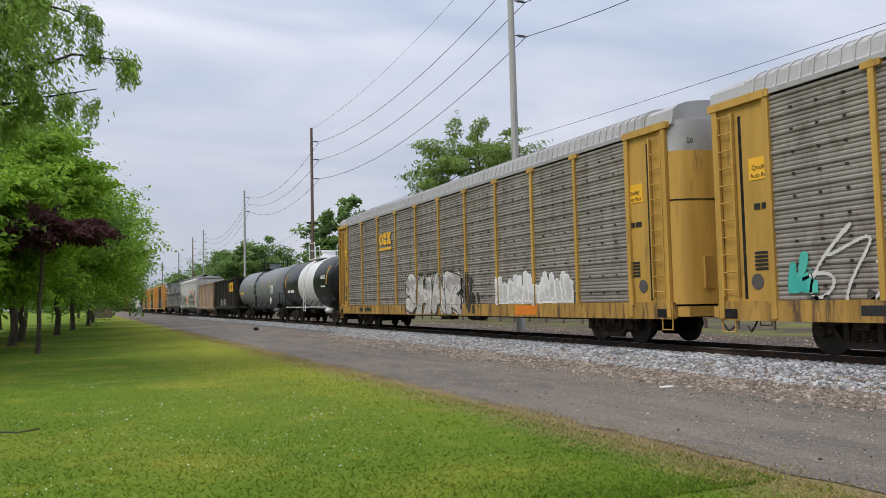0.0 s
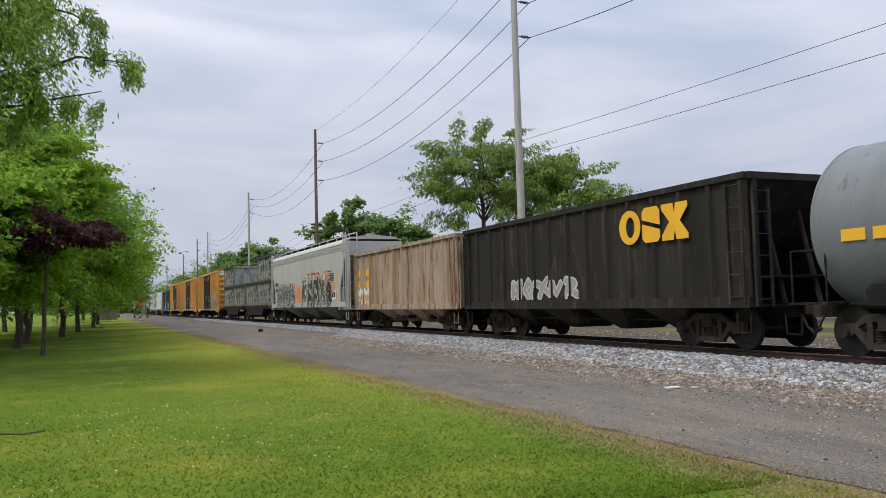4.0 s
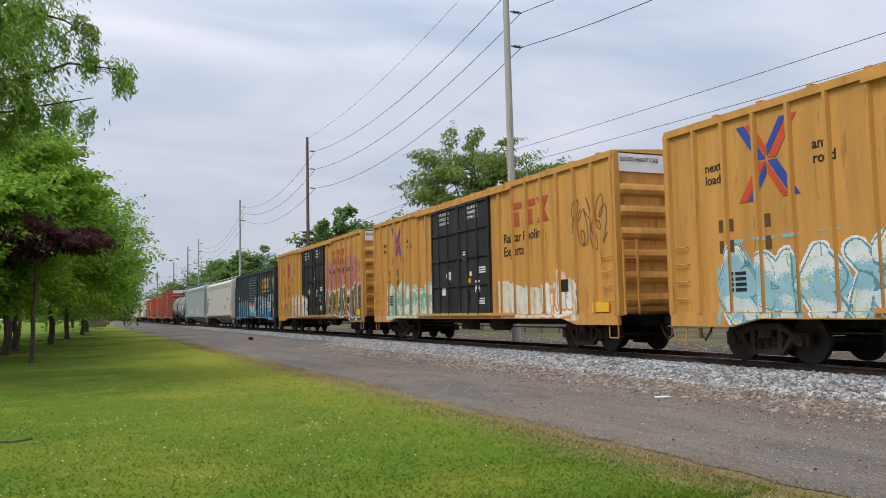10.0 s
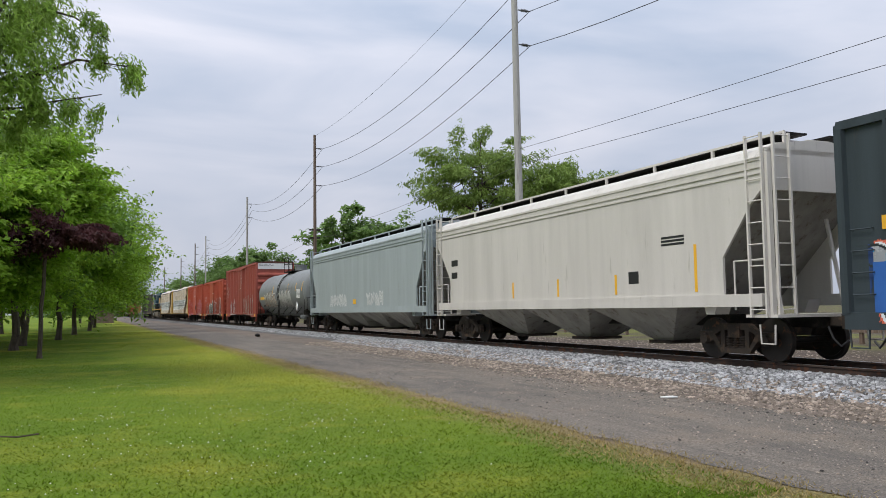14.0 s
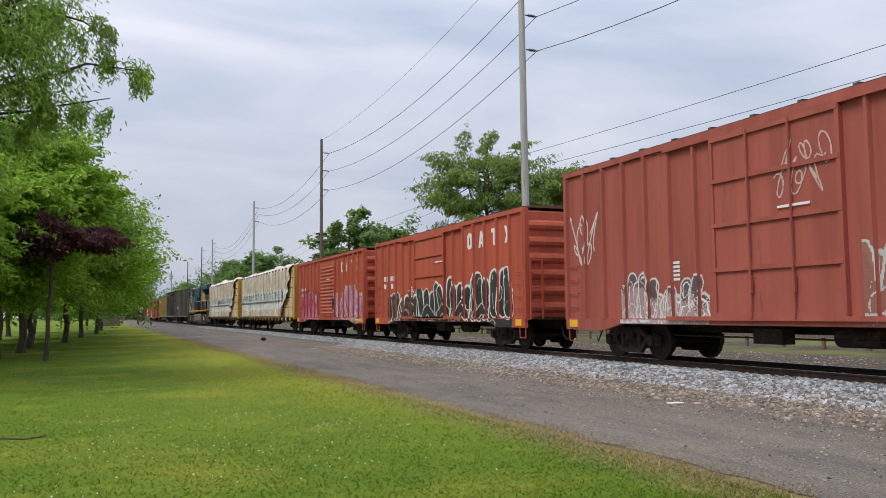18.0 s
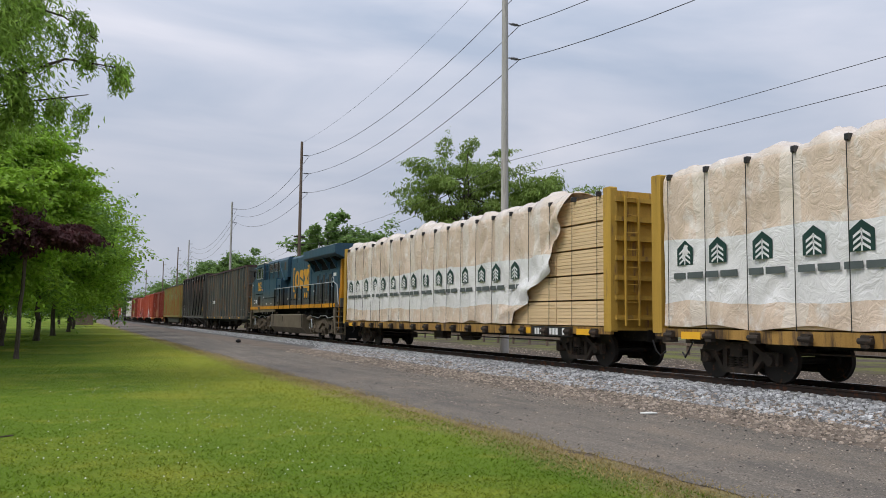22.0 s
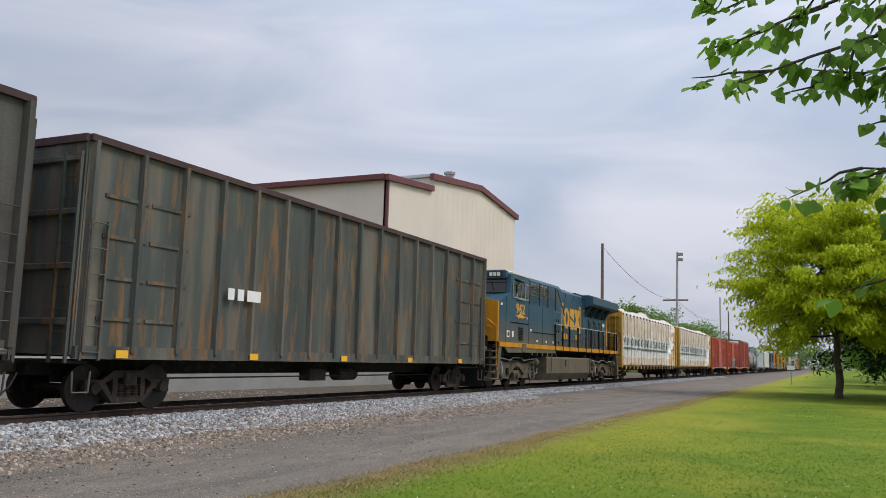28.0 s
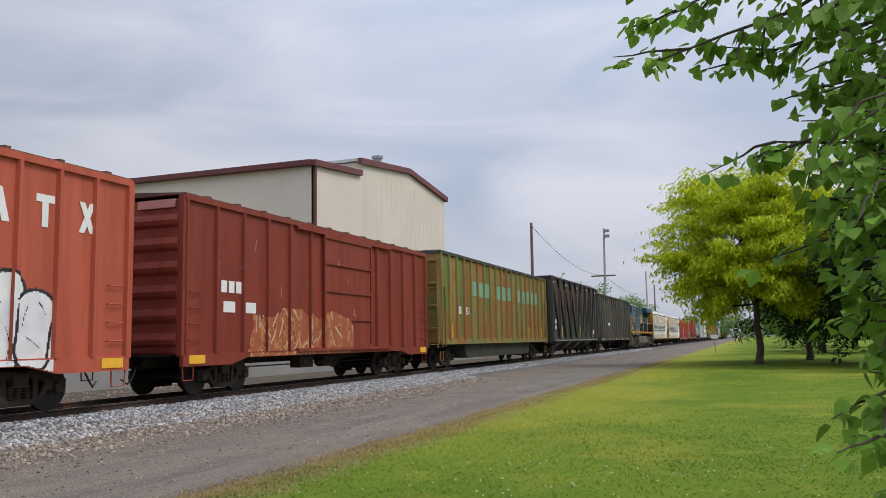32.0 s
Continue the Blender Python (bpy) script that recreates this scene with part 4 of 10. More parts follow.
            for a, c in leaves:
                for s in (-1, 1):
                    dd = put("door", Geo().bbox(xo - .05, xo + .02, a, c, 1.08, top - .24, .03).mesh("door", dm), ob, turn=0 if s < 0 else 180, at=(0, 0 if s < 0 else a + c, 0))
                    rows = 4
                    hgt = (top - .24 - 1.12) / rows
                    bead = Geo().bbox(xo - .10, xo - .04, a + .02, c - .02, 1.08, 1.17, .008).mesh("door_rib", dm)
                    for k in range(rows + 1):
                        put("door_rib", bead, dd, (0, 0, hgt * k - (.05 if k == rows else 0)))
                    rod = Geo().cyl((xo - .12, 0, 1.05), (xo - .12, 0, top - .25), .028, n=6).bbox(xo - .15, xo - .09, -.05, .05, 1.55, 1.9, .01).mesh("lock_rod", dm)
                    for q in (a + (c - a) * .34, a + (c - a) * .67) if rods else ():
                        put("lock_rod", rod, dd, (0, q, 0))
                    put("door_stile", Geo().bbox(xo - .09, xo - .04, a, a + .09, 1.08, top - .24, .01).mesh("door_stile", dm), dd)
                    put("door_stile", Geo().bbox(xo - .09, xo - .04, c - .09, c, 1.08, top - .24, .01).mesh("door_stile", dm), dd)
            part("door_rail", Geo().bbox(-x - .13, -x, d0 - 1.6, d1 + 1.6, 1.0, 1.09, .01), paint, ob)
            part("door_rail", Geo().bbox(-x - .12, -x, d0 - 1.6, d1 + 1.6, top - .24, top - .17, .01), paint, ob)
    return ob, boxcar_side(-x, ribs, .06, rib, b, d0, d1), b


# ---- tank cars ----


def tank_car(name, label, u0, u1, shell, band=None, r=1.48, zc=2.38, rail_mat=None):
    ob, h = car(name, label, "tank car", u0, u1)
    rm = rail_mat or BLACK_STEEL
    b = h - .55

    def hull(y0, y1, mat, cap0, cap1, nm):
        prof = []
        if cap0:
            prof += [(y0 + .45 * (1 - math.cos(a)) , r * math.sin(a)) for a in [math.pi / 2 * k / 8 for k in range(1, 8)]]
            prof = [(y0, .05)] + prof
        prof += [(y0 + (.45 if cap0 else 0), r), (y1 - (.45 if cap1 else 0), r)]
        if cap1:
            prof += [(y1 - .45 * (1 - math.cos(a)), r * math.sin(a)) for a in [math.pi / 2 * k / 8 for k in range(7, 0, -1)]] + [(y1, .05)]
        return part(nm, Geo().spin(prof, (0, 0, zc), "y", 48), mat, ob, smooth=True)

    if band:
        hull(-b, band[0], shell, True, False, "tank_shell")
        hull(band[0], band[1], band[2], False, False, "tank_band")
        hull(band[1], b, shell, False, True, "tank_shell")
    else:
        hull(-b, b, shell, True, True, "tank_shell")
    for y in (-b * .38, 0.0, b * .38):
        part("weld_seam", Geo().spin([(y - .015, r), (y - .01, r + .006), (y + .01, r + .006), (y + .015, r)], (0, 0, zc), "y", 48), shell, ob, smooth=True)
    # ladder, walkway and dome rail
    lm = WHITE_PAINT if band else BLACK_STEEL
    g = Geo()
    for q in (.0 - .22, .0 + .22):
        pts = [(-1.58, q, .75)] + [(-(r + .1) * math.cos(a), q, zc + (r + .1) * math.sin(a)) for a in [radians(k) for k in (-20, 0, 20, 40, 60, 75)]]
        g.tube(pts, .025, 5)
    for k in range(9):
        a = radians(-20 + 11 * k)
        g.cyl((-(r + .1) * math.cos(a), -.22, zc + (r + .1) * math.sin(a)), (-(r + .1) * math.cos(a), .22, zc + (r + .1) * math.sin(a)), .016, n=5)
    for k in range(4):
        g.cyl((-1.58, -.22, .8 + .27 * k), (-1.58, .22, .8 + .27 * k), .016, n=5)
    part("ladder", g, lm, ob)
    zt = zc + r
    part("top_platform", Geo().bbox(-.95, .95, -1.35, 1.35, zt - .05, zt + .0, .04), lm, ob)
    part("dome", Geo().cyl((0, 0, zt - .15), (0, 0, zt + .38), .42, n=20).cyl((0, 0, zt + .38), (0, 0, zt + .46), .46, n=20).box(-.2, .2, -1.0, -.6, zt - .05, zt + .14), lm if band else shell, ob, smooth=True)
    for x in (-.92, .92):
        part("guard_rail", Geo().tube([(x, -1.3, zt - .02), (x, -1.3, zt + .60), (x, -1.22, zt + .68), (x, -.30, zt + .68), (x, -.22, zt + .60), (x, -.22, zt - .02)], .024, 5), lm, ob)
        part("guard_rail", Geo().tube([(x, -.10, zt - .02), (x, -.10, zt + .88), (x, 0, zt + .98), (x, 1.22, zt + .98), (x, 1.3, zt + .90), (x, 1.3, zt - .02)], .024, 5), lm, ob)
    part("end_guard_rail", Geo().tube([(-.92, 1.3, zt + .55), (.92, 1.3, zt + .55)], .022, 5), lm, ob)
    part("end_guard_rail", Geo().tube([(-.92, -1.3, zt + .40), (.92, -1.3, zt + .40)], .022, 5), lm, ob)
    part("relief_valve", Geo().cyl((.3, .75, zt - .05), (.3, .75, zt + .30), .10, n=10).cyl((-.25, .8, zt - .05), (-.25, .8, zt + .22), .13, n=10), lm, ob, smooth=True)
    for s in (-1, 1):
        part("end_sheet_seam", Geo().spin([(s * (b - .45) - .02, r + .001), (s * (b - .45) - .012, r + .012), (s * (b - .45) + .012, r + .012), (s * (b - .45) + .02, r + .001)], (0, 0, zc), "y", 48), shell, ob, smooth=True)
        part("placard_holder", Geo().bbox(-1.56, -1.53, s * (h - 3.1) - .17, s * (h - 3.1) + .17, 1.55, 1.68, .02), TRUCK_STEEL, ob)
        part("placard_post", Geo().bbox(-1.56, -1.53, s * (h - 3.1) - .03, s * (h - 3.1) + .03, 1.0, 1.56, .008), TRUCK_STEEL, ob)
    part("air_reservoir", Geo().spin([(-.5, .05), (-.46, .16), (.46, .16), (.5, .05)], (-1.1, -h + 2.9, .80), "y", 14), shell if not band else WHITE_PAINT, ob, smooth=True)
    # sills, running boards, bolsters
    part("side_running_board", Geo().box(-1.58, -1.50, -h + 1.7, h - 1.7, .98, 1.03), rm if not band else WHITE_PAINT, ob)
    part("side_running_board", Geo().box(1.50, 1.58, -h + 1.7, h - 1.7, .98, 1.03), rm, ob)
    part("stub_sill", Geo().box(-.4, .4, -h + .1, h - .1, .72, .98), BLACK_STEEL, ob)
    for s in (-1, 1):
        yb = s * (h - 2.0)
        part("saddle", Geo().prism([(-1.3, .95), (1.3, .95), (1.3, 1.25), (.9, 1.45), (-.9, 1.45), (-1.3, 1.25)], "y", yb - .2, yb + .2), rm, ob)
        part("end_platform", Geo().box(-1.55, 1.55, s * (h - .75) - .45, s * (h - .75) + .45, .98, 1.02), rm, ob)
        g = Geo()
        for x in (-1.5, 1.5):
            g.tube([(x, s * (h - .35), 1.0), (x, s * (h - .35), 2.0), (x, s * (h - 1.15), 2.0), (x, s * (h - 1.15), 1.0)], .022, 5)
        g.tube([(-1.5, s * (h - .35), 2.0), (1.5, s * (h - .35), 2.0)], .022, 5)
        part("hand_rail", g, rm, ob)
        bogie(ob, yb)
    for k in range(6):
        y = -h + 3.2 + (2 * h - 6.4) * k / 5
        part("board_bracket", Geo().tube([(-1.54, y, 1.0), (-1.2, y - .25, 1.5)], .022, 5), rm, ob)
    part("bottom_outlet", Geo().cyl((0, -.2, .62), (0, -.2, .95), .16, n=12).cyl((-.6, .9, .75), (-.6, 1.7, .75), .15, n=10), TRUCK_STEEL, ob)
    stirrup(ob, h - .1, rm)
    couplers(ob, h)
    return ob, round_side(r, zc), h


# ---- open hoppers and gondolas ----


def open_hopper(name, label, u0, u1, top, paint, posts, bottom=1.05, style="hopper", rim=None, inset=.07, post_w=.09):
    ob, h = car(name, label, "hopper car", u0, u1)
    b = h - .1
    x = 1.52
    g = Geo()
    part("side_sheet", Geo().box(-x, -x + .05, -b, b, bottom, top - .1), paint, ob)
    part("side_sheet", Geo().box(x - .05, x, -b, b, bottom, top - .1), paint, ob)
    rm = rim or paint
    for s in (-1, 1):
        part("top_rim", Geo().bbox(s * x - .09, s * x + .09, -b, b, top - .13, top, .02), rm, ob)
        part("end_rim", Geo().bbox(-x, x, s * b - .08, s * b + .08, top - .15, top - .002, .02), rm, ob)
        part("side_sill", Geo().bbox(s * x - .07, s * x + .06, -b, b, bottom - .12, bottom + .12, .02), paint, ob)
    post = Geo().prism([(-x - inset, -post_w / 2), (-x - inset, post_w / 2), (-x + .02, post_w), (-x + .02, -post_w)], "z", bottom, top - .1).mesh("side_post", paint)
    ribs = []
    for y in posts if isinstance(posts, (list, tuple)) else [-b + .12 + (2 * b - .24) * k / (posts - 1) for k in range(posts)]:
        ribs.append(y)
        put("side_post", post, ob, (0, y, 0))
        put("side_post", post, ob, (0, y, 0), turn=180)
    part("load_floor", Geo().box(-x + .05, x - .05, -b + .1, b - .1, bottom + .5, bottom + .55), BLACK_STEEL, ob)
    for s in (-1, 1):
        # a sloped end sheet over the bogie
        if style == "hopper":
            part("slope_sheet", Geo().prism([(s * b, top - .15), (s * (b - .05), top - .15), (s * (b - 2.6), 1.25), (s * (b - 2.55), 1.15)], "x", -x + .05, x - .05), paint, ob)
            for q in (-1.35, 1.35):
                part("end_post", Geo().box(q - .06, q + .06, s * b - .06, s * b + .06, .95, top - .1), paint, ob)
            for q in (-.5, .5):
                part("end_strut", Geo().cyl((q, s * (b - .1), 1.0), (q, s * (b - .6), top - .7), .06, n=6), paint, ob)
        else:
            part("end_sheet", Geo().box(-x + .02, x - .02, s * b - .04, s * b + .04, bottom - .05, top - .1), paint, ob)
            for k in range(4):
                z = bottom + .45 + (top - bottom - .7) * k / 3.3
                part("end_rib", Geo().prism([(s * b, z), (s * (b + .12), z + .05), (s * (b + .12), z + .14), (s * b, z + .19)], "x", -x + .1, x - .1), paint, ob)
        end_ladder(ob, s * (b + .1), -1.25, .95, top - .35, mat=paint)
        ladder(ob, s * (b - .3), 1.0, min(top - .2, 3.6), -x - .08, mat=paint)
        part("end_platform", Geo().box(-1.5, 1.5, s * (h - .25) - .22, s * (h - .25) + .22, .94, .99), BLACK_STEEL, ob)
        bogie(ob, s * (h - 1.95))
    if style == "hopper":
        n = 4
        for k in range(n):
            y = -b + 3.2 + (2 * b - 6.4) * k / (n - 1)
            part("hopper_bay", Geo().add([(-1.4, y - .95, 1.05), (1.4, y - .95, 1.05), (1.4, y + .95, 1.05), (-1.4, y + .95, 1.05), (-.55, y - .22, .36), (.55, y - .22, .36), (.55, y + .22, .36), (-.55, y + .22, .36)],
                                         [(3, 2, 1, 0), (4, 5, 6, 7), (0, 1, 5, 4), (1, 2, 6, 5), (2, 3, 7, 6), (3, 0, 4, 7)]), paint, ob)
    elif style == "tub":
        part("tub_floor", Geo().prism([(-b + 3.7, 1.05), (b - 3.7, 1.05), (b - 3.9, .55), (b - 4.3, .42), (-b + 4.3, .42), (-b + 3.9, .55)], "x", -1.35, 1.35), TUB_GREY, ob)
    underframe(ob, h)
    brake_wheel(ob, -h - .05, 1.9)
    stirrup(ob, h - .1, paint)
    couplers(ob, h)
    return ob, ribbed_side(-x, ribs, post_w, inset), b


# ---- covered hoppers ----


def covered_hopper(name, label, u0, u1, eave, paint, sill_z=1.2, bays=3, dark=None):
    ob, h = car(name, label, "covered hopper", u0, u1)
    b = h - .25
    x = 1.55
    dark = dark or paint
    # side sheet with cut-away ends
    cut = [(-b + 1.2, sill_z + .1), (b - 1.2, sill_z + .1), (b - 1.2, sill_z + .9), (b - .35, eave - 1.1), (b, eave - .8), (b, eave - .35), (-b, eave - .35), (-b, eave - .8), (-b + .35, eave - 1.1), (-b + 1.2, sill_z + .9)]
    for s in (-1, 1):
        part("side_sheet", Geo().prism(cut, "x", s * x - .03, s * x + .03), paint, ob)
        part("shoulder", Geo().prism([(s * (x + .03), eave - .36), (s * (x + .04), eave - .18), (s * (x - .1), eave + .0), (s * (x - .35), eave + .12), (s * .3, eave + .22), (s * .3, eave + .1), (s * (x - .4), eave - .02), (s * (x - .05), eave - .36)], "y", -b, b), paint, ob)
        for k, z in enumerate((eave - .24, eave - .40, eave - .52)):
            part("side_bead", Geo().bbox(s * (x + .035) - .022, s * (x + .035) + .022, -b, b, z, z + .035, .006), paint, ob)
        part("side_sill", Geo().bbox(s * x - .07, s * x + .07, -b + .1, b - .1, sill_z - .14, sill_z + .12, .02), paint, ob)
        part("running_board", Geo().box(s * .62 - .3, s * .62 + .3, -b, b, eave + .33, eave + .37), BLACK_STEEL, ob, "dark steel grating roof walkway")
        n = int(2 * b / 1.9)
        for k in range(n + 1):
            y = -b + 2 * b * k / n
            part("walkway_bracket", Geo().box(s * .95 - .03, s * .95 + .03, y - .03, y + .03, eave - .02, eave + .36), paint, ob)
        part("walkway_edge", Geo().box(s * .94 - .02, s * .94 + .02, -b, b, eave + .34, eave + .39), paint, ob)
    part("roof", Geo().prism([(-.4, eave + .18), (.4, eave + .18), (.3, eave + .24), (-.3, eave + .24)], "y", -b, b), paint, ob)
    part("roof_hatch", Geo().bbox(-.3, .3, -b + .6, b - .6, eave + .24, eave + .36, .05), GREY_STEEL, ob)
    for s in (-1, 1):
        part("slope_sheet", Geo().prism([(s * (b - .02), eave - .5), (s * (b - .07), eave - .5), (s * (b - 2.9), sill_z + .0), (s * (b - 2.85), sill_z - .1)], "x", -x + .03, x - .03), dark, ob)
        part("end_sheet", Geo().box(-x + .02, x - .02, s * b - .04, s * b + .03, eave - .85, eave - .0), paint, ob)
        part("end_gable", Geo().prism([(-x, eave - .1), (x, eave - .1), (x - .35, eave + .1), (.3, eave + .22), (-.3, eave + .22), (-x + .35, eave + .1)], "y", s * b - .04, s * b + .035), paint, ob)
        for q in (-1, 1):
            part("end_post", Geo().box(q * 1.5 - .05, q * 1.5 + .05, s * (b + .06) - .05, s * (b + .06) + .05, .95, eave - .1), paint, ob)
            part("bolster_web", Geo().prism([(s * (b - 1.95), sill_z), (s * (b - 1.45), sill_z), (s * (b - 1.6), sill_z - .3), (s * (b - 1.85), sill_z - .3)], "x", q * 1.3 - .2, q * 1.3 + .2), paint, ob)
        ladder(ob, s * (b - .2), .95, eave + .3, -x - .05, .42, paint)
        end_ladder(ob, s * (b + .14), -1.2, .95, eave + .3, mat=paint)
        part("end_rail", Geo().tube([(-1.55, s * (b - .9), 1.1), (-1.55, s * (b - .9), 2.1), (-1.55, s * b, 2.1)], .025, 5), paint, ob)
        part("end_platform", Geo().box(-1.55, 1.55, s * (h - .45) - .42, s * (h - .45) + .42, .94, 1.0), paint, ob)
        for q in (-.9, .9):
            part("slope_brace", Geo().tube([(q, s * (b - .3), 1.0), (q, s * (b - .7), eave - 1.3)], .05, 6), paint, ob)
        bogie(ob, s * (h - 1.75))
    for k in range(bays):
        w = (2 * b - 5.6) / bays
        y = -b + 2.8 + w * (k + .5)
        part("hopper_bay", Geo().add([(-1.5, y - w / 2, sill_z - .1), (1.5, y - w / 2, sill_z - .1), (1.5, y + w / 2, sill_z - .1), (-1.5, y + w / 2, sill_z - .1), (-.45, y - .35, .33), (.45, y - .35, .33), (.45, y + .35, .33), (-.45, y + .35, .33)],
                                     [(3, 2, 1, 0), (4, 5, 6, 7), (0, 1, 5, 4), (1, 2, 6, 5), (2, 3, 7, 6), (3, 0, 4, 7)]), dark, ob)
        part("outlet_gate", Geo().bbox(-.6, .6, y - .45, y + .45, .26, .34, .03), TRUCK_STEEL, ob)
    part("stub_sill", Geo().box(-.3, .3, -h + .1, h - .1, .72, .98), BLACK_STEEL, ob)
    brake_wheel(ob, -h + .1, 1.75)
    stirrup(ob, h - .1, paint)
    couplers(ob, h)
    return ob, flat_side(-x - .03), b

# ---- autoracks ----
RACK_YELLOW = car_paint("rack_yellow", (0.50, 0.300, 0.07), 0.26, (0.27, 0.155, 0.06), 0.5)
RACK_SILL = car_paint("rack_sill", (0.40, 0.235, 0.06), 0.48, (0.12, 0.075, 0.045), 0.65, 0.2, streaks=.75)
RACK_PANEL = surface("galvanised_panel", (0.27, 0.245, 0.215), 0.55, 0.15, 0.2, 1.4, (1, 1, .4), (0.155, 0.125, 0.098), 0.5, 0.2, 3.5, 0.002, 50.0)
RACK_ROOF = surface("galvanised_roof", (0.43, 0.42, 0.41), 0.45, 0.35, 0.12, 0.8, (1, 1, 1), (0.36, 0.33, 0.30), 0.4, 0.2, 2.0)
HOLE = surface("dark_hole", (0.02, 0.02, 0.02), 0.9)


def autorack_build(u0, u1):
    ob, h = car("autorack", "tall yellow-framed autorack with weathered galvanised side panels", "autorack", u0, u1)
    b, x, eave = h - .1, 1.5, 5.18
    part("side_sill", Geo().bbox(-x - .05, -x + .08, -b, b, .66, 1.06, .03), RACK_SILL, ob)
    part("side_sill", Geo().bbox(x - .08, x + .05, -b, b, .66, 1.06, .03), RACK_YELLOW, ob)
    part("deck", Geo().box(-x + .08, x - .08, -b, b, .98, 1.06), BLACK_STEEL, ob)
    bays = [-b + 1.55 + k * (2 * b - 3.1) / 10 for k in range(11)]
    # corrugated side panels, one per bay
    p0, p1 = bays[0], bays[1]
    w = p1 - p0
    rows, face = 44, []
    for k in range(rows):
        z = 1.06 + (eave - 1.14) * k / rows
        dz = (eave - 1.14) / rows
        sunk = 0.022 if k % 4 != 3 else 0.0
        face += [(-x - .012 + sunk, z + dz * .02), (-x - .028 + sunk, z + dz * .3), (-x - .028 + sunk, z + dz * .65), (-x - .012 + sunk, z + dz * .98)]
    panel = Geo().prism(face + [(-x + .03, face[-1][1]), (-x + .03, face[0][1])], "y", .04, w - .04).mesh("side_panel", RACK_PANEL)
    hole = Geo().bbox(-x - .033, -x - .02, -.035, .035, 0, .05, .004).mesh("vent_hole", HOLE)
    for y in bays[:10]:
        for k in range(9):
            for q in (.25, .5, .75):
                put("vent_hole", hole, ob, (0, y + w * q, 1.3 + .43 * k))
    post = Geo().bbox(-x - .07, -x + .03, -.06, .06, 1.04, eave, .02).mesh("side_post", RACK_YELLOW)
    cap = Geo().bbox(-x - .08, -x + .03, -.2, .2, eave - .14, eave - .02, .02).mesh("post_cap", RACK_YELLOW)
    for k, y in enumerate(bays):
        for turn in (0, 180):
            if k < 10:
                put("side_panel", panel, ob, (0, y if not turn else y + w, 0), turn=turn)
            if 0 < k < 10:
                put("side_post", post, ob, (0, y, 0), turn=turn)
                put("post_cap", cap, ob, (0, y, 0), turn=turn)
    for s in (-1, 1):
        part("top_chord", Geo().bbox(s * x - .06, s * x + .05, -b + .1, b - .1, eave - .04, eave + .06, .01), RACK_ROOF, ob)
        # end bays: solid yellow side with a ladder, and clam-shell doors
        y0, y1 = sorted((s * (b - 1.55), s * (b - .05)))
        for q in (-1, 1):
            part("end_side", Geo().bbox(min(q * x, q * (x - .1)), max(q * x, q * (x - .1)), y0, y1, 1.06, eave - .03, .02), RACK_YELLOW, ob)
            part("end_post", Geo().bbox(q * (x + .02) - .05, q * (x + .02) + .05, s * (b - .12) - .07, s * (b - .12) + .07, .7, eave + .02, .02), RACK_YELLOW, ob)
            part("end_post", Geo().bbox(q * (x + .02) - .05, q * (x + .02) + .05, s * (b - 1.55) - .07, s * (b - 1.55) + .07, .7, eave + .02, .02), RACK_YELLOW, ob)
            part("end_lintel", Geo().bbox(q * (x + .02) - .07, q * (x + .02) + .07, y0 - .1, y1 + .1, eave - .08, eave + .08, .02), RACK_YELLOW, ob)
        ladder(ob, s * (b - .42), 1.15, eave - .2, -x - .06, .42, RACK_YELLOW, 11)
        g = Geo()
        n = 10
        arc = [(x * .98 * math.cos(math.pi * k / n), s * (b - .05 + .5 * math.sin(math.pi * k / n))) for k in range(n + 1)]
        inner = [(p * .95, q - s * .05) for p, q in arc]
        part("end_door", g.prism(arc + inner[::-1], "z", 1.0, eave - .62), RACK_YELLOW, ob, smooth=True)
        part("door_hood", Geo().prism(arc, "z", eave - .62, eave + .1), RACK_ROOF, ob, "pale galvanised hood over the end doors", smooth=True)
        part("door_panel", Geo().bbox(-.9, -.35, s * (b + .37) - .03, s * (b + .37) + .03, 1.35, 2.1, .02), RACK_YELLOW, ob)
        part("door_seam", Geo().prism([(p * 1.006, q + s * .008) for p, q in arc], "z", 3.4, 3.43), BLACK_STEEL, ob)
        part("corner_brace", Geo().prism([(s * (b - 1.62), 1.0), (s * (b - 1.42), 1.0), (s * (b - 1.50), 1.9), (s * (b - 1.58), 1.9)], "x", -x - .075, -x - .02), RACK_YELLOW, ob)
        part("corner_pocket", Geo().bbox(-x - .057, -x - .045, s * (b - .35) - .2, s * (b - .35) + .2, .70, .90, .02), BLACK_STEEL, ob)
        part("tie_slot", Geo().box(-x - .004, -x + .02, s * (b - .78) - .04, s * (b - .78) + .04, 1.1, eave - .3), BLACK_STEEL, ob)
        part("end_platform", Geo().bbox(-1.4, 1.4, *sorted((s * (b - .1), s * (b + .35))), .72, .95, .04), RACK_YELLOW, ob)
        bogie(ob, s * (h - 3.2))
    # curved roof
    n = 12
    arc = [(-x - .03, eave + .02)] + [(-(x - .02) * math.cos(math.pi * k / n), eave + .12 + .56 * math.sin(math.pi * k / n) ** .55) for k in range(n + 1)] + [(x + .03, eave + .02)]
    part("roof", Geo().prism(arc, "y", -b + .9, b - .9), RACK_ROOF, ob)
    rib = Geo().prism([(p * 1.008, q + .018) for p, q in arc], "y", -.03, .03).mesh("roof_rib", RACK_ROOF)
    for k in range(int((2 * b - 1.8) / .3)):
        put("roof_rib", rib, ob, (0, -b + 1.0 + .3 * k, 0))
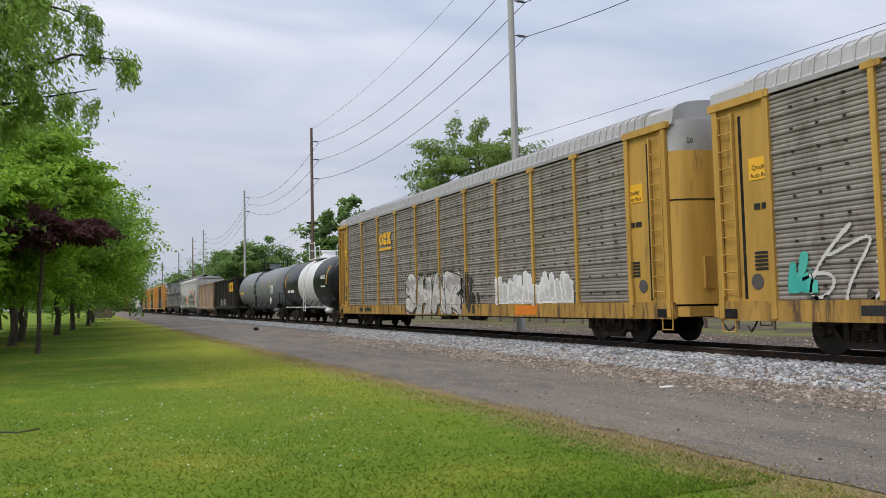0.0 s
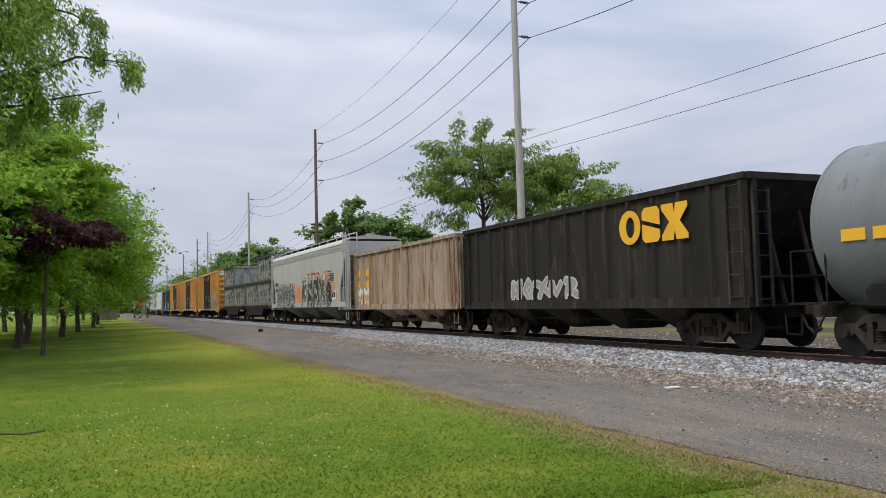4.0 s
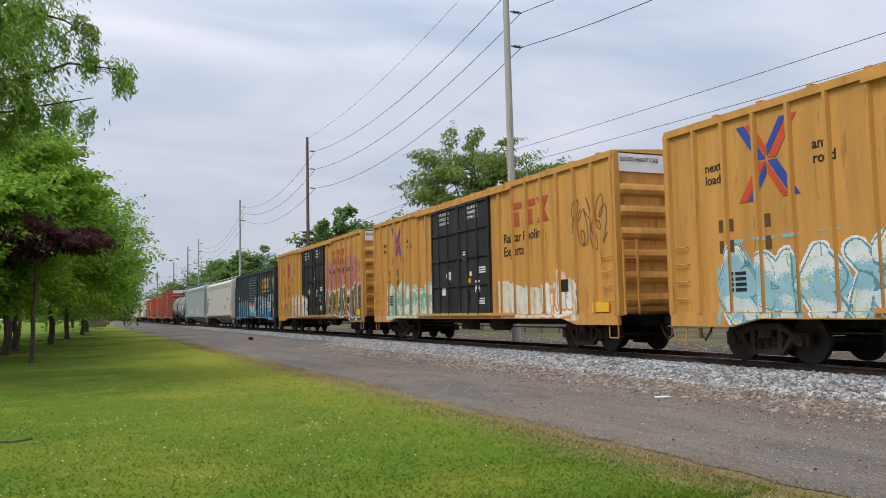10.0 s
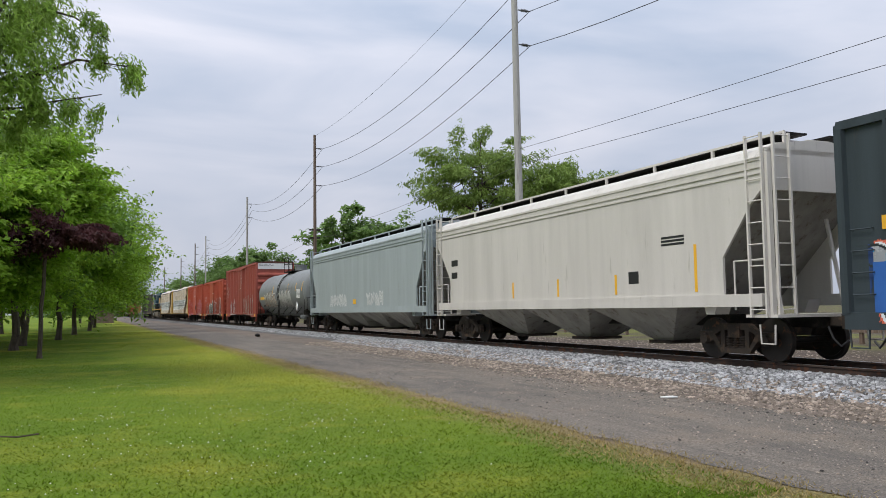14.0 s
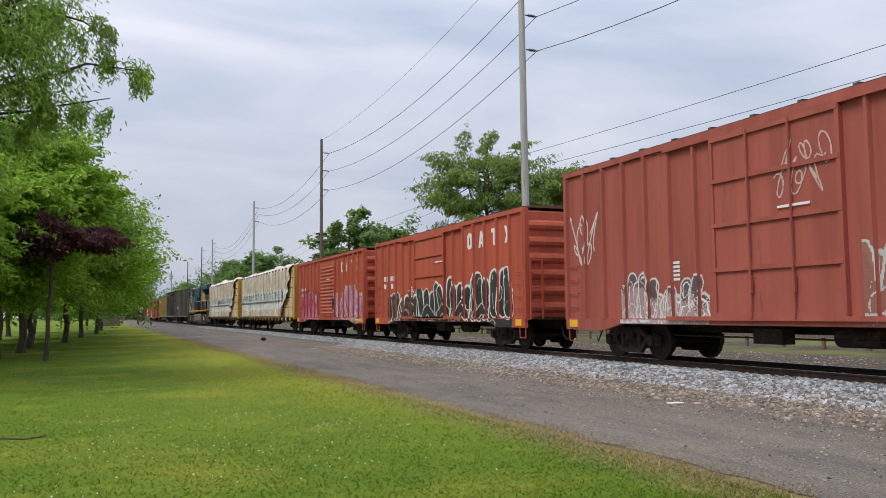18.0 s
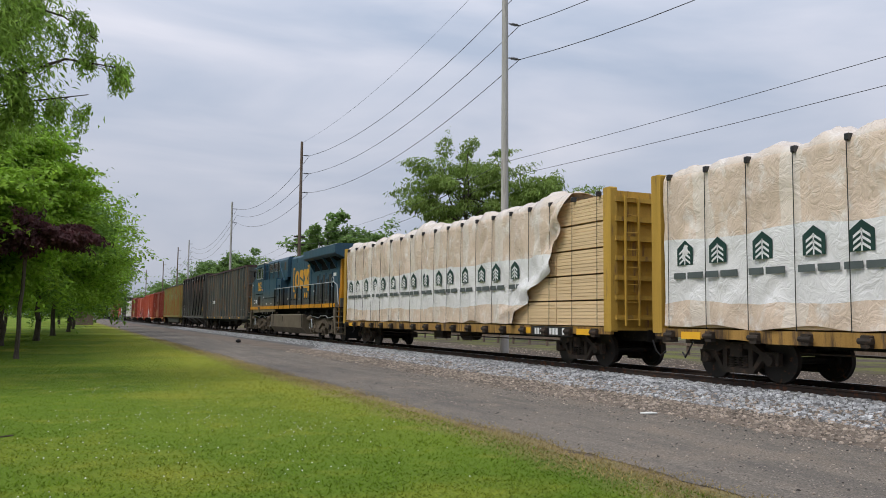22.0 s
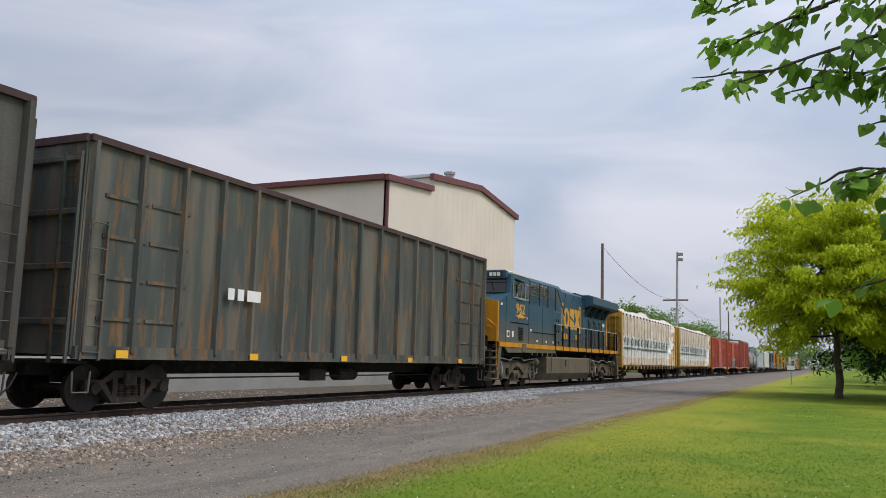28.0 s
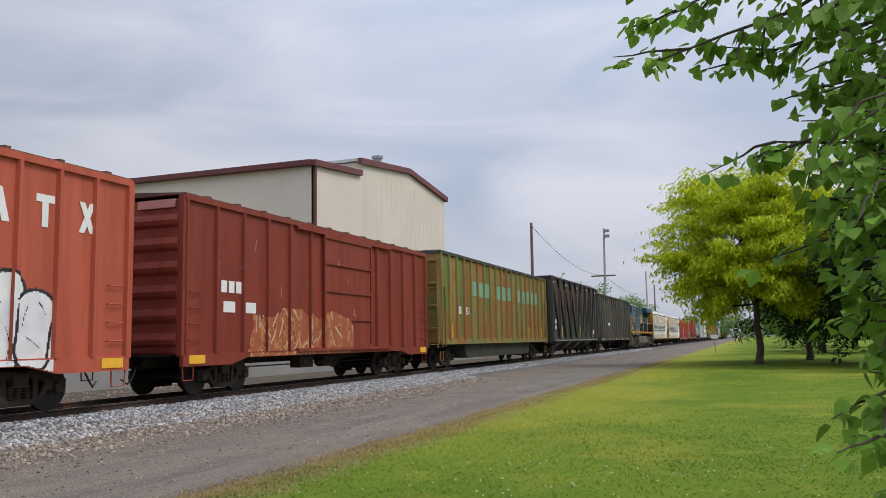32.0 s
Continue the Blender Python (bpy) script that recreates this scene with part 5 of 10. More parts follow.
    for s in (-1, 1):
        part("roof_end", Geo().prism([(p * .98, q - .03) for p, q in arc], "y", *sorted((s * (b - .9), s * (b + .12)))), RACK_ROOF, ob)
    underframe(ob, h, .8, .4)
    couplers(ob, h)
    stirrup(ob, h - .1, RACK_YELLOW)
    return ob, b


rack, rb = autorack_build(15.02, 42.29)
SIDE = -1.585
rack_side = ribbed_side(-1.53, [-rb + 1.55 + k * (2 * rb - 3.1) / 10 for k in range(11)], .065, .045)
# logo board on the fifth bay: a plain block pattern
YB = [-rb + 1.55 + k * (2 * rb - 3.1) / 10 for k in range(11)]


def emblem(ob, yl, z, w, h, x, mat):
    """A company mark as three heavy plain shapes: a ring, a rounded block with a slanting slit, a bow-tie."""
    n = 24
    a, c = w * .335, h / 2
    out = [(yl - a / 2 + a / 2 * math.cos(2 * math.pi * k / n), z + c + c * math.sin(2 * math.pi * k / n)) for k in range(n)]
    ins = [(yl - a * .53 + a * .20 * math.cos(2 * math.pi * k / n), z + c + h * .30 * math.sin(2 * math.pi * k / n)) for k in range(n)]
    part("ring_mark", Geo().ring(out, ins, x - .004, x), mat, ob)
    y2, b, r = yl - w * .36, w * .26, h * .12
    g = Geo().prism([(y2 - r, z + h), (y2 - b + r, z + h), (y2 - b, z + h - r), (y2 - b, z + h * .46), (y2, z + h * .66), (y2, z + h - r)], "x", x - .004, x)
    g.prism([(y2 - r, z), (y2 - b + r, z), (y2 - b, z + r), (y2 - b, z + h * .34), (y2, z + h * .54), (y2, z + r)], "x", x - .004, x)
    part("block_mark", g, mat, ob)
    y3, d = yl - w * .645, w * .355
    m, k = y3 - d / 2, d * .20
    part("bow_mark", Geo().prism([(y3, z + h), (y3 - d * .45, z + h), (m, z + h * .72), (y3 - d * .55, z + h), (y3 - d, z + h), (y3 - d, z + h * .86), (m - k, z + c), (y3 - d, z + h * .14), (y3 - d, z), (y3 - d * .55, z), (m, z + h * .28), (y3 - d * .45, z), (y3, z), (y3, z + h * .14), (m + k, z + c), (y3, z + h * .86)], "x", x - .004, x), mat, ob)


emblem(rack, YB[8] - .25, 3.78, 1.55, .55, -1.535, YELLOW_PAINT)
part("emblem_bar", Geo().box(-1.538, -1.53, YB[8] - 1.85, YB[8] - .25, 3.55, 3.66), YELLOW_PAINT, rack)
bars("car_number", rack, rb - 3.5, .78, (.55, .9), .18, -1.552, BLACK_PAINT, .3)
def rack_wall(y, z):
    return -1.555 if z < 1.06 else rack_side(y, z)


mural(rack, YB[6] + 1.3, YB[4] + .4, .70, 2.35, 4, [(.42, .40, .38), (.58, .56, .54), (.36, .34, .33), (.64, .62, .60)], (.025, .025, .025), 11, halo=(.72, .71, .69), surf=rack_wall, thick=.23, rim=.05, shadow=(.04, .04, .04), spark=(.76, .75, .73), word="SHAR", label="silver and black spray-painted figures")
mural(rack, YB[4] + .5, YB[4] - 1.0, .75, 2.5, 1, [(.03, .03, .03), (.045, .045, .045)], (.66, .65, .63), 12, surf=rack_wall, style="brush", label="black sprayed flourish")
mural(rack, YB[3] + .2, YB[1] + .2, 1.0, 2.1, 5, [(.55, .54, .52), (.7, .7, .7)], (.82, .82, .82), 13, surf=rack_side, thick=.13, rim=.03, style="puff", label="white spray-painted outlines")
mural(rack, YB[3] - 1.2, YB[2] - .2, .72, 1.02, 3, [(.75, .22, .02)], (.75, .22, .02), 19, surf=flat_side(-1.555), thick=.2)
rackA = copy_thing(rack, pose(XC, 13.73 - (42.29 - 15.02) / 2, ZR))
TRAIN.append((rackA, 13.73 - (42.29 - 15.02) / 2))
rackC = copy_thing(rack, pose(XC, -29.5, ZR))
TRAIN.append((rackC, -29.5))
mural(rackA, rb - 2.1, rb - 3.9, .75, 2.7, 1, [(.6, .6, .58)], (.60, .59, .56), 23, surf=rack_side, style="tag", thick=.03, label="thin white sprayed loops")
mural(rackA, rb - 1.9, rb - 2.6, 1.2, 2.0, 1, [(.05, .40, .34), (.08, .46, .38)], (.05, .40, .34), 24, surf=rack_side, style="brush", label="teal sprayed smear")
mural(rackA, rb - 2.2, rb - 3.8, .70, 1.35, 1, [(.05, .048, .045), (.07, .065, .06)], (.05, .05, .05), 25, surf=rack_side, style="brush", label="dark sprayed smears")
for ob in (rack, rackA):
    for s in (-1, 1):
        part("notice_board", Geo().box(-1.512, -1.5, s * (rb - 1.3) - .3, s * (rb - 1.3) + .3, 3.5, 3.95), YELLOW_PAINT, ob)
        lettering("notice_text", "Quality", ob, s * (rb - 1.3) + .22, 3.70, .10, -1.513, BLACK_PAINT, .42)
        lettering("notice_text", "Auto Rack", ob, s * (rb - 1.3) + .26, 3.54, .10, -1.513, BLACK_PAINT, .52)
        bars("data_text", ob, s * (rb - 1.3) + .2, 2.9, (.16, .22), .12, -1.512, BLACK_PAINT, .04)
        bars("data_text", ob, s * (rb - 1.3) + .24, 2.0, (.34,), .05, -1.512, BLACK_PAINT, lines=5)
        part("round_notice", Geo().cyl((-1.514, s * (rb - 1.1), 1.45), (-1.504, s * (rb - 1.1), 1.45), .16, n=18), DARK_STONE, ob)
    lettering("height_notice", "EXCESS HEIGHT", ob, -1.2, 4.72, .13, -rb - .30, BLACK_PAINT, .9, axis="y")
tagged(rack, "tall yellow-framed autorack with grey corrugated panels and spray-painted figures")

# ---- tank cars ----
TANK_BLACK = car_paint("tank_black", (0.016, 0.017, 0.019), 0.05, (0.06, 0.055, 0.05), 0.32, 0.1, streaks=.96)
TANK_WHITE = car_paint("tank_white", (0.72, 0.72, 0.72), 0.12, (0.5, 0.48, 0.45), 0.35, 0.05, streaks=.96)
TANK_GREY = car_paint("tank_grey", (0.20, 0.215, 0.225), 0.22, (0.14, 0.14, 0.14), 0.42, 0.10, streaks=.96)
TANK_OLD = car_paint("tank_old_grey", (0.215, 0.23, 0.232), 0.24, (0.15, 0.14, 0.12), 0.45, 0.10, streaks=.96)
t2, t2s, t2h = tank_car("tank_car", "glossy black tank car with a broad white band and white railings", 42.9, 56.6, TANK_BLACK, (-2.2, 1.6, TANK_WHITE), r=1.60, zc=2.42)
for y in (-t2h + 1.75, t2h - 1.6):
    part("yellow_stripe", Geo().add(*(lambda r, zc: ([( -(r + .005) * math.cos(a), y + dy, zc + (r + .005) * math.sin(a)) for a in [radians(-5 + 8 * k) for k in range(6)] for dy in (-.07, .07)], [(2 * k, 2 * k + 1, 2 * k + 3, 2 * k + 2) for k in range(5)]))(1.60, 2.42)), YELLOW_PAINT, t2)
bars("data_panel", t2, -t2h + 3.0, 2.75, (.95,), .05, -1.585, WHITE_PAINT, lines=9, lead=1.5)
bars("car_number", t2, t2h - 2.2, 1.95, (.7, .9), .26, -1.565, WHITE_PAINT, .2)
t3, t3s, t3h = tank_car("tank_car", "dull grey tank car with black dome railings", 57.0, 74.3, TANK_GREY, r=1.60, zc=2.42)
t14, t14s, t14h = tank_car("tank_car", "weathered grey tank car with white outlined spray-painted figures", 266.9, 283.6, TANK_OLD, r=1.60, zc=2.42)
for ob, hh in ((t3, t3h), (t14, t14h)):
    for y in (-hh + 1.6, -2.6, 2.2, -5.0 if hh > 7 else -4):
        part("yellow_stripe", Geo().add([(-(1.606) * math.cos(a), y + dy, 2.42 + 1.606 * math.sin(a)) for a in [radians(2 + 7 * k) for k in range(4)] for dy in (-.05, .05)], [(2 * k, 2 * k + 1, 2 * k + 3, 2 * k + 2) for k in range(3)]), YELLOW_PAINT, ob)
    bars("data_panel", ob, -hh + 2.95, 2.55, (.9,), .05, -1.605, WHITE_PAINT, lines=8, lead=1.5)
    part("hazard_placard", Geo().prism([(-hh + 2.7, 1.2), (-hh + 2.4, 1.5), (-hh + 2.7, 1.8), (-hh + 3.0, 1.5)], "x", -1.64, -1.62), WHITE_PAINT, ob)
    bars("car_number", ob, hh - 1.6, 2.1, (.5, .8), .22, -1.59, YELLOW_PAINT, .15)
mural(t14, 5.4, 1.2, 1.5, 2.75, 5, [(.30, .31, .30), (.52, .52, .50), (.20, .17, .15)], (.10, .08, .07), 31, halo=(.70, .70, .68), surf=t14s, thick=.17, style="puff", spark=(.62, .30, .10), label="white outlined spray-painted figures")
mural(t14, .4, -3.6, 1.5, 2.75, 4, [(.28, .29, .28), (.46, .46, .45), (.60, .60, .58)], (.08, .07, .07), 37, halo=(.74, .74, .72), surf=t14s, thick=.17, style="block", shadow=(.10, .10, .10))

# ---- open hoppers near the head ----
HOP_DARK = car_paint("hopper_black", (0.028, 0.025, 0.022), 0.4, (0.075, 0.055, 0.04), 0.7, 0.3)
HOP_RUST = car_paint("hopper_cream_rust", (0.42, 0.33, 0.25), 0.46, (0.22, 0.095, 0.045), 0.65, 0.2, second=(0.30, 0.19, 0.12))
o4, o4s, o4b = open_hopper("hopper_car", "sooty black open hopper car with yellow lettering blocks", 74.9, 88.95, 3.73, HOP_DARK, 15)
emblem(o4, -2.6, 2.5, 2.6, .85, -1.60, YELLOW_PAINT)
o5, o5s, o5b = open_hopper("hopper_car", "rusty cream open hopper car with yellow number blocks", 89.45, 102.3, 3.73, HOP_RUST, 12)
bars("car_number", o5, 5.9, 2.55, (.34, .34, .5), .34, -1.525, YELLOW_PAINT, .3)
bars("car_number", o5, 5.9, 2.0, (.34, .34, .8), .34, -1.525, YELLOW_PAINT, .3)
mural(o5, 6.1, 4.2, 1.1, 2.0, 3, [(.6, .3, .1), (.8, .78, .7)], (.85, .85, .8), 41, surf=o5s, thick=.13)
mural(o4, 3.5, -.5, 1.2, 1.9, 5, [(.35, .33, .33)], (.55, .55, .56), 43, surf=o4s, thick=.10)

# ---- covered hoppers ----
CH_GREY = car_paint("covered_hopper_grey", (0.50, 0.50, 0.47), 0.10, (0.44, 0.43, 0.39), 0.5, 0.06, streaks=.95)
CH_PALE = car_paint("covered_hopper_pale", (0.60, 0.575, 0.535), 0.16, (0.42, 0.40, 0.36), 0.5, 0.06, streaks=.95)
CH_BLUE = car_paint("covered_hopper_blue_grey", (0.36, 0.41, 0.42), 0.16, (0.30, 0.32, 0.30), 0.5, 0.07, streaks=.95)
# tones for the bays and slope sheets, darker than the sides
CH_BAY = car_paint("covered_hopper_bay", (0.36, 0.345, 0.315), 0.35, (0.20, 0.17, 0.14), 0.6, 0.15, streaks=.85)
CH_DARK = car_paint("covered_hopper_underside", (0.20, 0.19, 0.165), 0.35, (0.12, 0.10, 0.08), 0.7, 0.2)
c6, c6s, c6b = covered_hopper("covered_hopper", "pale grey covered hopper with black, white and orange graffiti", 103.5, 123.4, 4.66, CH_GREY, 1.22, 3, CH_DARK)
def c6_wall(y, z):
    return -1.626 if z < 1.345 else -1.585


ORANGE, INK, CHALK = [(.72, .27, .14), (.66, .31, .20)], [(.03, .03, .03), (.045, .045, .045), (.05, .05, .05), (.50, .50, .49)], (.74, .74, .72)
mural(c6, c6b - 6.6, c6b - 9.4, 1.36, 2.75, 2, ORANGE, (.78, .42, .30), 52, surf=c6s, thick=.24, style="puff")
mural(c6, c6b - 1.9, c6b - 7.6, 1.09, 2.95, 6, INK, (.62, .62, .60), 51, surf=c6_wall, thick=.19, rim=.03, style="puff", halo=(.03, .03, .03), spark=(.80, .80, .78), label="black and white graffiti")
mural(c6, c6b - 10.4, c6b - 16.0, 1.9, 3.35, 4, ORANGE, (.80, .44, .30), 58, surf=c6s, thick=.20, style="puff")
mural(c6, c6b - 9.5, c6b - 16.6, 1.09, 3.15, 5, INK, CHALK, 57, surf=lambda y, z: c6_wall(y, z) - .005, thick=.20, rim=.05, halo=(.02, .02, .02), spark=(.82, .82, .80), shadow=(.03, .03, .03), label="black and white graffiti with orange spots")
for y, z, r in ((c6b - 16.75, 2.2, .36), (c6b - 17.5, 1.75, .14), (c6b - 17.9, 1.36, .13)):
    part("orange_disc", Geo().prism([(y + r * math.cos(k * math.pi / 10), z + r * math.sin(k * math.pi / 10)) for k in range(20)], "x", -1.592, -1.583), spray((.76, .29, .14)), c6)
bars("car_number", c6, c6b - 1.3, 2.6, (.8,), .26, -1.583, BLACK_PAINT)
bars("car_number", c6, c6b - 1.3, 2.2, (1.0,), .26, -1.583, BLACK_PAINT)
part("yellow_stripe", Geo().prism([(-c6b + 1.75, 1.5), (-c6b + 1.6, 1.5), (-c6b + 1.85, 3.0), (-c6b + 2.0, 3.0)], "x", -1.585, -1.578), YELLOW_PAINT, c6)
bars("data_text", c6, -c6b + 3.3, 2.9, (.9,), .06, -1.583, BLACK_PAINT, lines=6)
part("data_panel", Geo().box(-1.587, -1.578, -c6b + 2.1, -c6b + 2.95, 1.5, 2.0), WHITE_PAINT, c6)
for y in (-c6b + 2.18, -c6b + 2.58):
    part("data_square", Geo().box(-1.591, -1.587, y, y + .30, 1.6, 1.92), BLACK_PAINT, c6)
c12, c12s, c12b = covered_hopper("covered_hopper", "clean pale grey covered hopper with yellow stripes", 229.6, 246.7, 4.34, CH_PALE, 1.3, 3, CH_BAY)
c13, c13s, c13b = covered_hopper("covered_hopper", "blue-grey covered hopper with faint graffiti", 247.3, 266.4, 4.50, CH_BLUE, 1.22, 4, CH_BAY)
for y in (-c12b + 2.0, -c12b + 5.0, -c12b + 7.8, -c12b + 10.5):
    part("yellow_stripe", Geo().box(-1.585, -1.578, y, y + .09, 1.5, 2.55 if y < -c12b + 3 else 2.0), YELLOW_PAINT, c12)
bars("car_number", c12, c12b - 1.3, 2.75, (.55,), .22, -1.583, BLACK_PAINT)
bars("car_number", c12, c12b - 1.3, 2.3, (.5,), .22, -1.583, BLACK_PAINT)
part("data_panel", Geo().box(-1.585, -1.578, -c12b + 4.1, -c12b + 4.5, 1.75, 2.05), BLACK_PAINT, c12)
bars("data_text", c12, -c12b + 3.2, 2.75, (.8,), .05, -1.583, BLACK_PAINT, lines=3)
mural(c13, 5.0, 1.8, 1.4, 2.1, 5, [(.45, .48, .48)], (.62, .64, .64), 61, surf=c13s, thick=.07)
mural(c13, -1.5, -4.0, 1.4, 2.1, 4, [(.45, .48, .48)], (.62, .64, .64), 63, surf=c13s, thick=.07)
part("orange_patch", Geo().box(-1.585, -1.578, .2, .7, 1.5, 1.75), YELLOW_PAINT, c13)

# ---- container flat: three bogies, four boxes below and two on top ----
CONT_RUST = car_paint("container_rail", (0.215, 0.195, 0.155), 0.5, (0.20, 0.095, 0.045), 0.75, 0.25)
CONT = surface("container_grey_green", (0.335, 0.37, 0.345), 0.65, vary=0.22, scale=0.9, stretch=(1, 1, .6), other=(0.22, 0.14, 0.075), amount=0.46, edge=0.14, spots=1.9, bump=0.004, grain=30.0, second=(0.15, 0.165, 0.15), second_at=0.6)
CONT_DARK = surface("container_tarp", (0.035, 0.038, 0.038), 0.8, vary=0.3, scale=2.0)
fl, fh = car("container_flat_car", "low black articulated flat car loaded with steel boxes", "flat car", 124.0, 149.9)
part("deck", Geo().box(-1.2, 1.2, -fh + .1, -.35, 1.02, 1.29).box(-1.2, 1.2, .35, fh - .1, 1.02, 1.29), BLACK_STEEL, fl)
part("side_sill", Geo().prism([(-fh + .2, 1.28), (-.4, 1.28), (-.4, 1.08), (-2.2, 1.02), (-2.9, .50), (-fh + 4.0, .50), (-fh + 3.3, 1.04), (-fh + .2, 1.08)], "x", -1.45, -1.35).prism([(.4, 1.28), (fh - .2, 1.28), (fh - .2, 1.08), (fh - 3.3, 1.04), (fh - 4.0, .50), (2.9, .50), (2.2, 1.02), (.4, 1.08)], "x", -1.45, -1.35), BLACK_STEEL, fl)
part("side_sill", Geo().prism([(-fh + .2, 1.22), (fh - .2, 1.22), (fh - 3.4, .62), (-fh + 3.4, .62)], "x", 1.35, 1.45), BLACK_STEEL, fl)
for y in (-fh + 2.0, 0.0, fh - 2.0):
    bogie(fl, y)
couplers(fl, fh)
for y in (-fh + .6, -6.3, -.6, .6, 6.3, fh - .6):
    part("corner_stand", Geo().bbox(-1.5, -1.2, y - .15, y + .15, 1.15, 1.3, .02), RACK_YELLOW if abs(y) > fh - 1 else TRUCK_STEEL, fl)


def steel_box(u0, u1, z0, z1, seed):
    L = (u1 - u0) / 2
    ob = thing("steel_container", "weathered grey-green steel box container, tarped and strapped", "container", pose(XC, (u0 + u1) / 2, ZR + z0), "boxes on the flat car")
    H = z1 - z0
    part("body", Geo().bbox(-1.2, 1.2, -L + .04, L - .04, .03, H - .12, .02), CONT, ob)
    for s in (-1, 1):
        part("top_rail", Geo().bbox(s * 1.24 - .06, s * 1.24 + .06, -L, L, H - .16, H - .04, .02), CONT, ob)
        part("bottom_rail", Geo().bbox(s * 1.24 - .06, s * 1.24 + .06, -L, L, 0, .20, .02), CONT_RUST, ob)
        part("end_beam", Geo().bbox(-1.2, 1.2, s * L - .06, s * L + .02, H - .2, H - .04, .02), CONT, ob)
        for k in range(7):
            y = -L + .08 + (2 * L - .16) * k / 6
            part("side_post", Geo().bbox(s * 1.23 - .05, s * 1.23 + .05, y - .06, y + .06, .1, H - .1, .02), CONT, ob)
        for q in (-1, 1):
            part("corner_casting", Geo().bbox(s * 1.22 - .09, s * 1.22 + .09, q * L - .1, q * L + .06, H - .20, H, .02), CONT_RUST, ob)
            part("corner_post", Geo().bbox(s * 1.23 - .075, s * 1.23 + .075, q * (L - .03) - .06, q * (L - .03) + .06, .02, H - .18, .02), CONT_RUST, ob)
            for k in range(3):
                part("hinge", Geo().bbox(s * 1.2 - .08, s * 1.2 + .1, q * L - .02, q * L + .05, .4 + .5 * k, .52 + .5 * k, .02), TRUCK_STEEL, ob)
    part("tarp", Geo().bbox(-1.335, 1.335, -L + .06, L - .06, H - .12, H + .015, .03), CONT_DARK, ob, "dark tarpaulin over the open top")
    part("tarp_edge", Geo().prism([(-L + .05, H - .04)] + [(-L + .05 + (2 * L - .1) * k / 16, H - .12 - .05 * (k % 3)) for k in range(17)] + [(L - .05, H - .04)], "x", -1.345, -1.31), CONT_DARK, ob)
    part("chain", Geo().tube([(-1.30, -L + .1, H - .25), (-1.31, -L + .5, H - .42), (-1.30, -L + 1.0, H - .62), (-1.30, -L + 1.05, H - .95)], .022, 5), BLACK_PAINT, ob)
    part("load_latch", Geo().tube([(-1.31, -L + 1.15, .35), (-1.33, -L + 1.0, .55), (-1.31, -L + .85, .35), (-1.31, -L + 1.15, .35)], .02, 5), TRUCK_STEEL, ob)
    part("paper_notice", Geo().box(-1.244, -1.236, -L + .75, -L + 1.0, 1.0, 1.2), WHITE_PAINT, ob)
    g = Geo()
    pts = [(-1.31, -L + .3 + .25 * math.sin(k * .9 + seed), H - .2 - k * .2) for k in range(6)]
    g.tube(pts, .018, 5)
    part("strap", g, BLACK_PAINT, ob)
    # a row of four large figures, as plain blocks
    for k in range(4):
        y = L - 1.15 - k * (2 * L - 1.7) / 4
        w, q = (.36, .32, .14, .36)[k], (.10, .09, .045, .10)[k]
        part("block_figure", Geo().ring([(y, .75), (y, 1.25), (y - w, 1.25), (y - w, .75)], [(y - q, .75 + q), (y - q, 1.25 - q), (y - w + q, 1.25 - q), (y - w + q, .75 + q)], -1.246, -1.236), CONT_DARK, ob)
    bars("small_notice", ob, L - .4, 1.2, (.14, .2), .12, -1.243, WHITE_PAINT, .5)
    TRAIN.append((ob, (u0 + u1) / 2))
    return ob


for u0, u1, two in ((124.5, 130.4, True), (130.6, 136.3, False), (137.1, 143.2, False), (143.4, 149.2, True)):
    steel_box(u0, u1, 1.3, 3.28, u0)
    if two:
        steel_box(u0, u1, 3.30, 5.24, u1)

# ---- yellow boxcars with black double doors ----
BOX_YELLOW = car_paint("boxcar_yellow", (0.60, 0.305, 0.080), 0.28, (0.36, 0.17, 0.05), 0.5, 0.07)
DOOR_BLACK = car_paint("door_black", (0.036, 0.037, 0.039), 0.3, (0.075, 0.065, 0.052), 0.5, 0.2)
STENCIL = spray((.13, .065, .03))
LOGO_BLUE, LOGO_RED = spray((.035, .07, .36)), spray((.62, .08, .035))
T_TOP = 5.2


def crossed_ribbons(ob, y, z, s):
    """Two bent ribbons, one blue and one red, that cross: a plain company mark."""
    for dy in (-1, 1):
        for dz in (-1, 1):
            part("ribbon_mark", Geo().prism([(y + dy * .03 * s, z + dz * .03 * s), (y + dy * .32 * s, z + dz * .03 * s), (y + dy * s, z + dz * s), (y + dy * .72 * s, z + dz * s)], "x", -1.512, -1.504), LOGO_BLUE if dy * dz > 0 else LOGO_RED, ob)
            part("ribbon_mark", Geo().prism([(y + dy * .02 * s, z + dz * .36 * s), (y + dy * .02 * s, z + dz * .07 * s), (y + dy * .68 * s, z + dz * s), (y + dy * .46 * s, z + dz * s)], "x", -1.512, -1.504), LOGO_RED if dy * dz > 0 else LOGO_BLUE, ob)


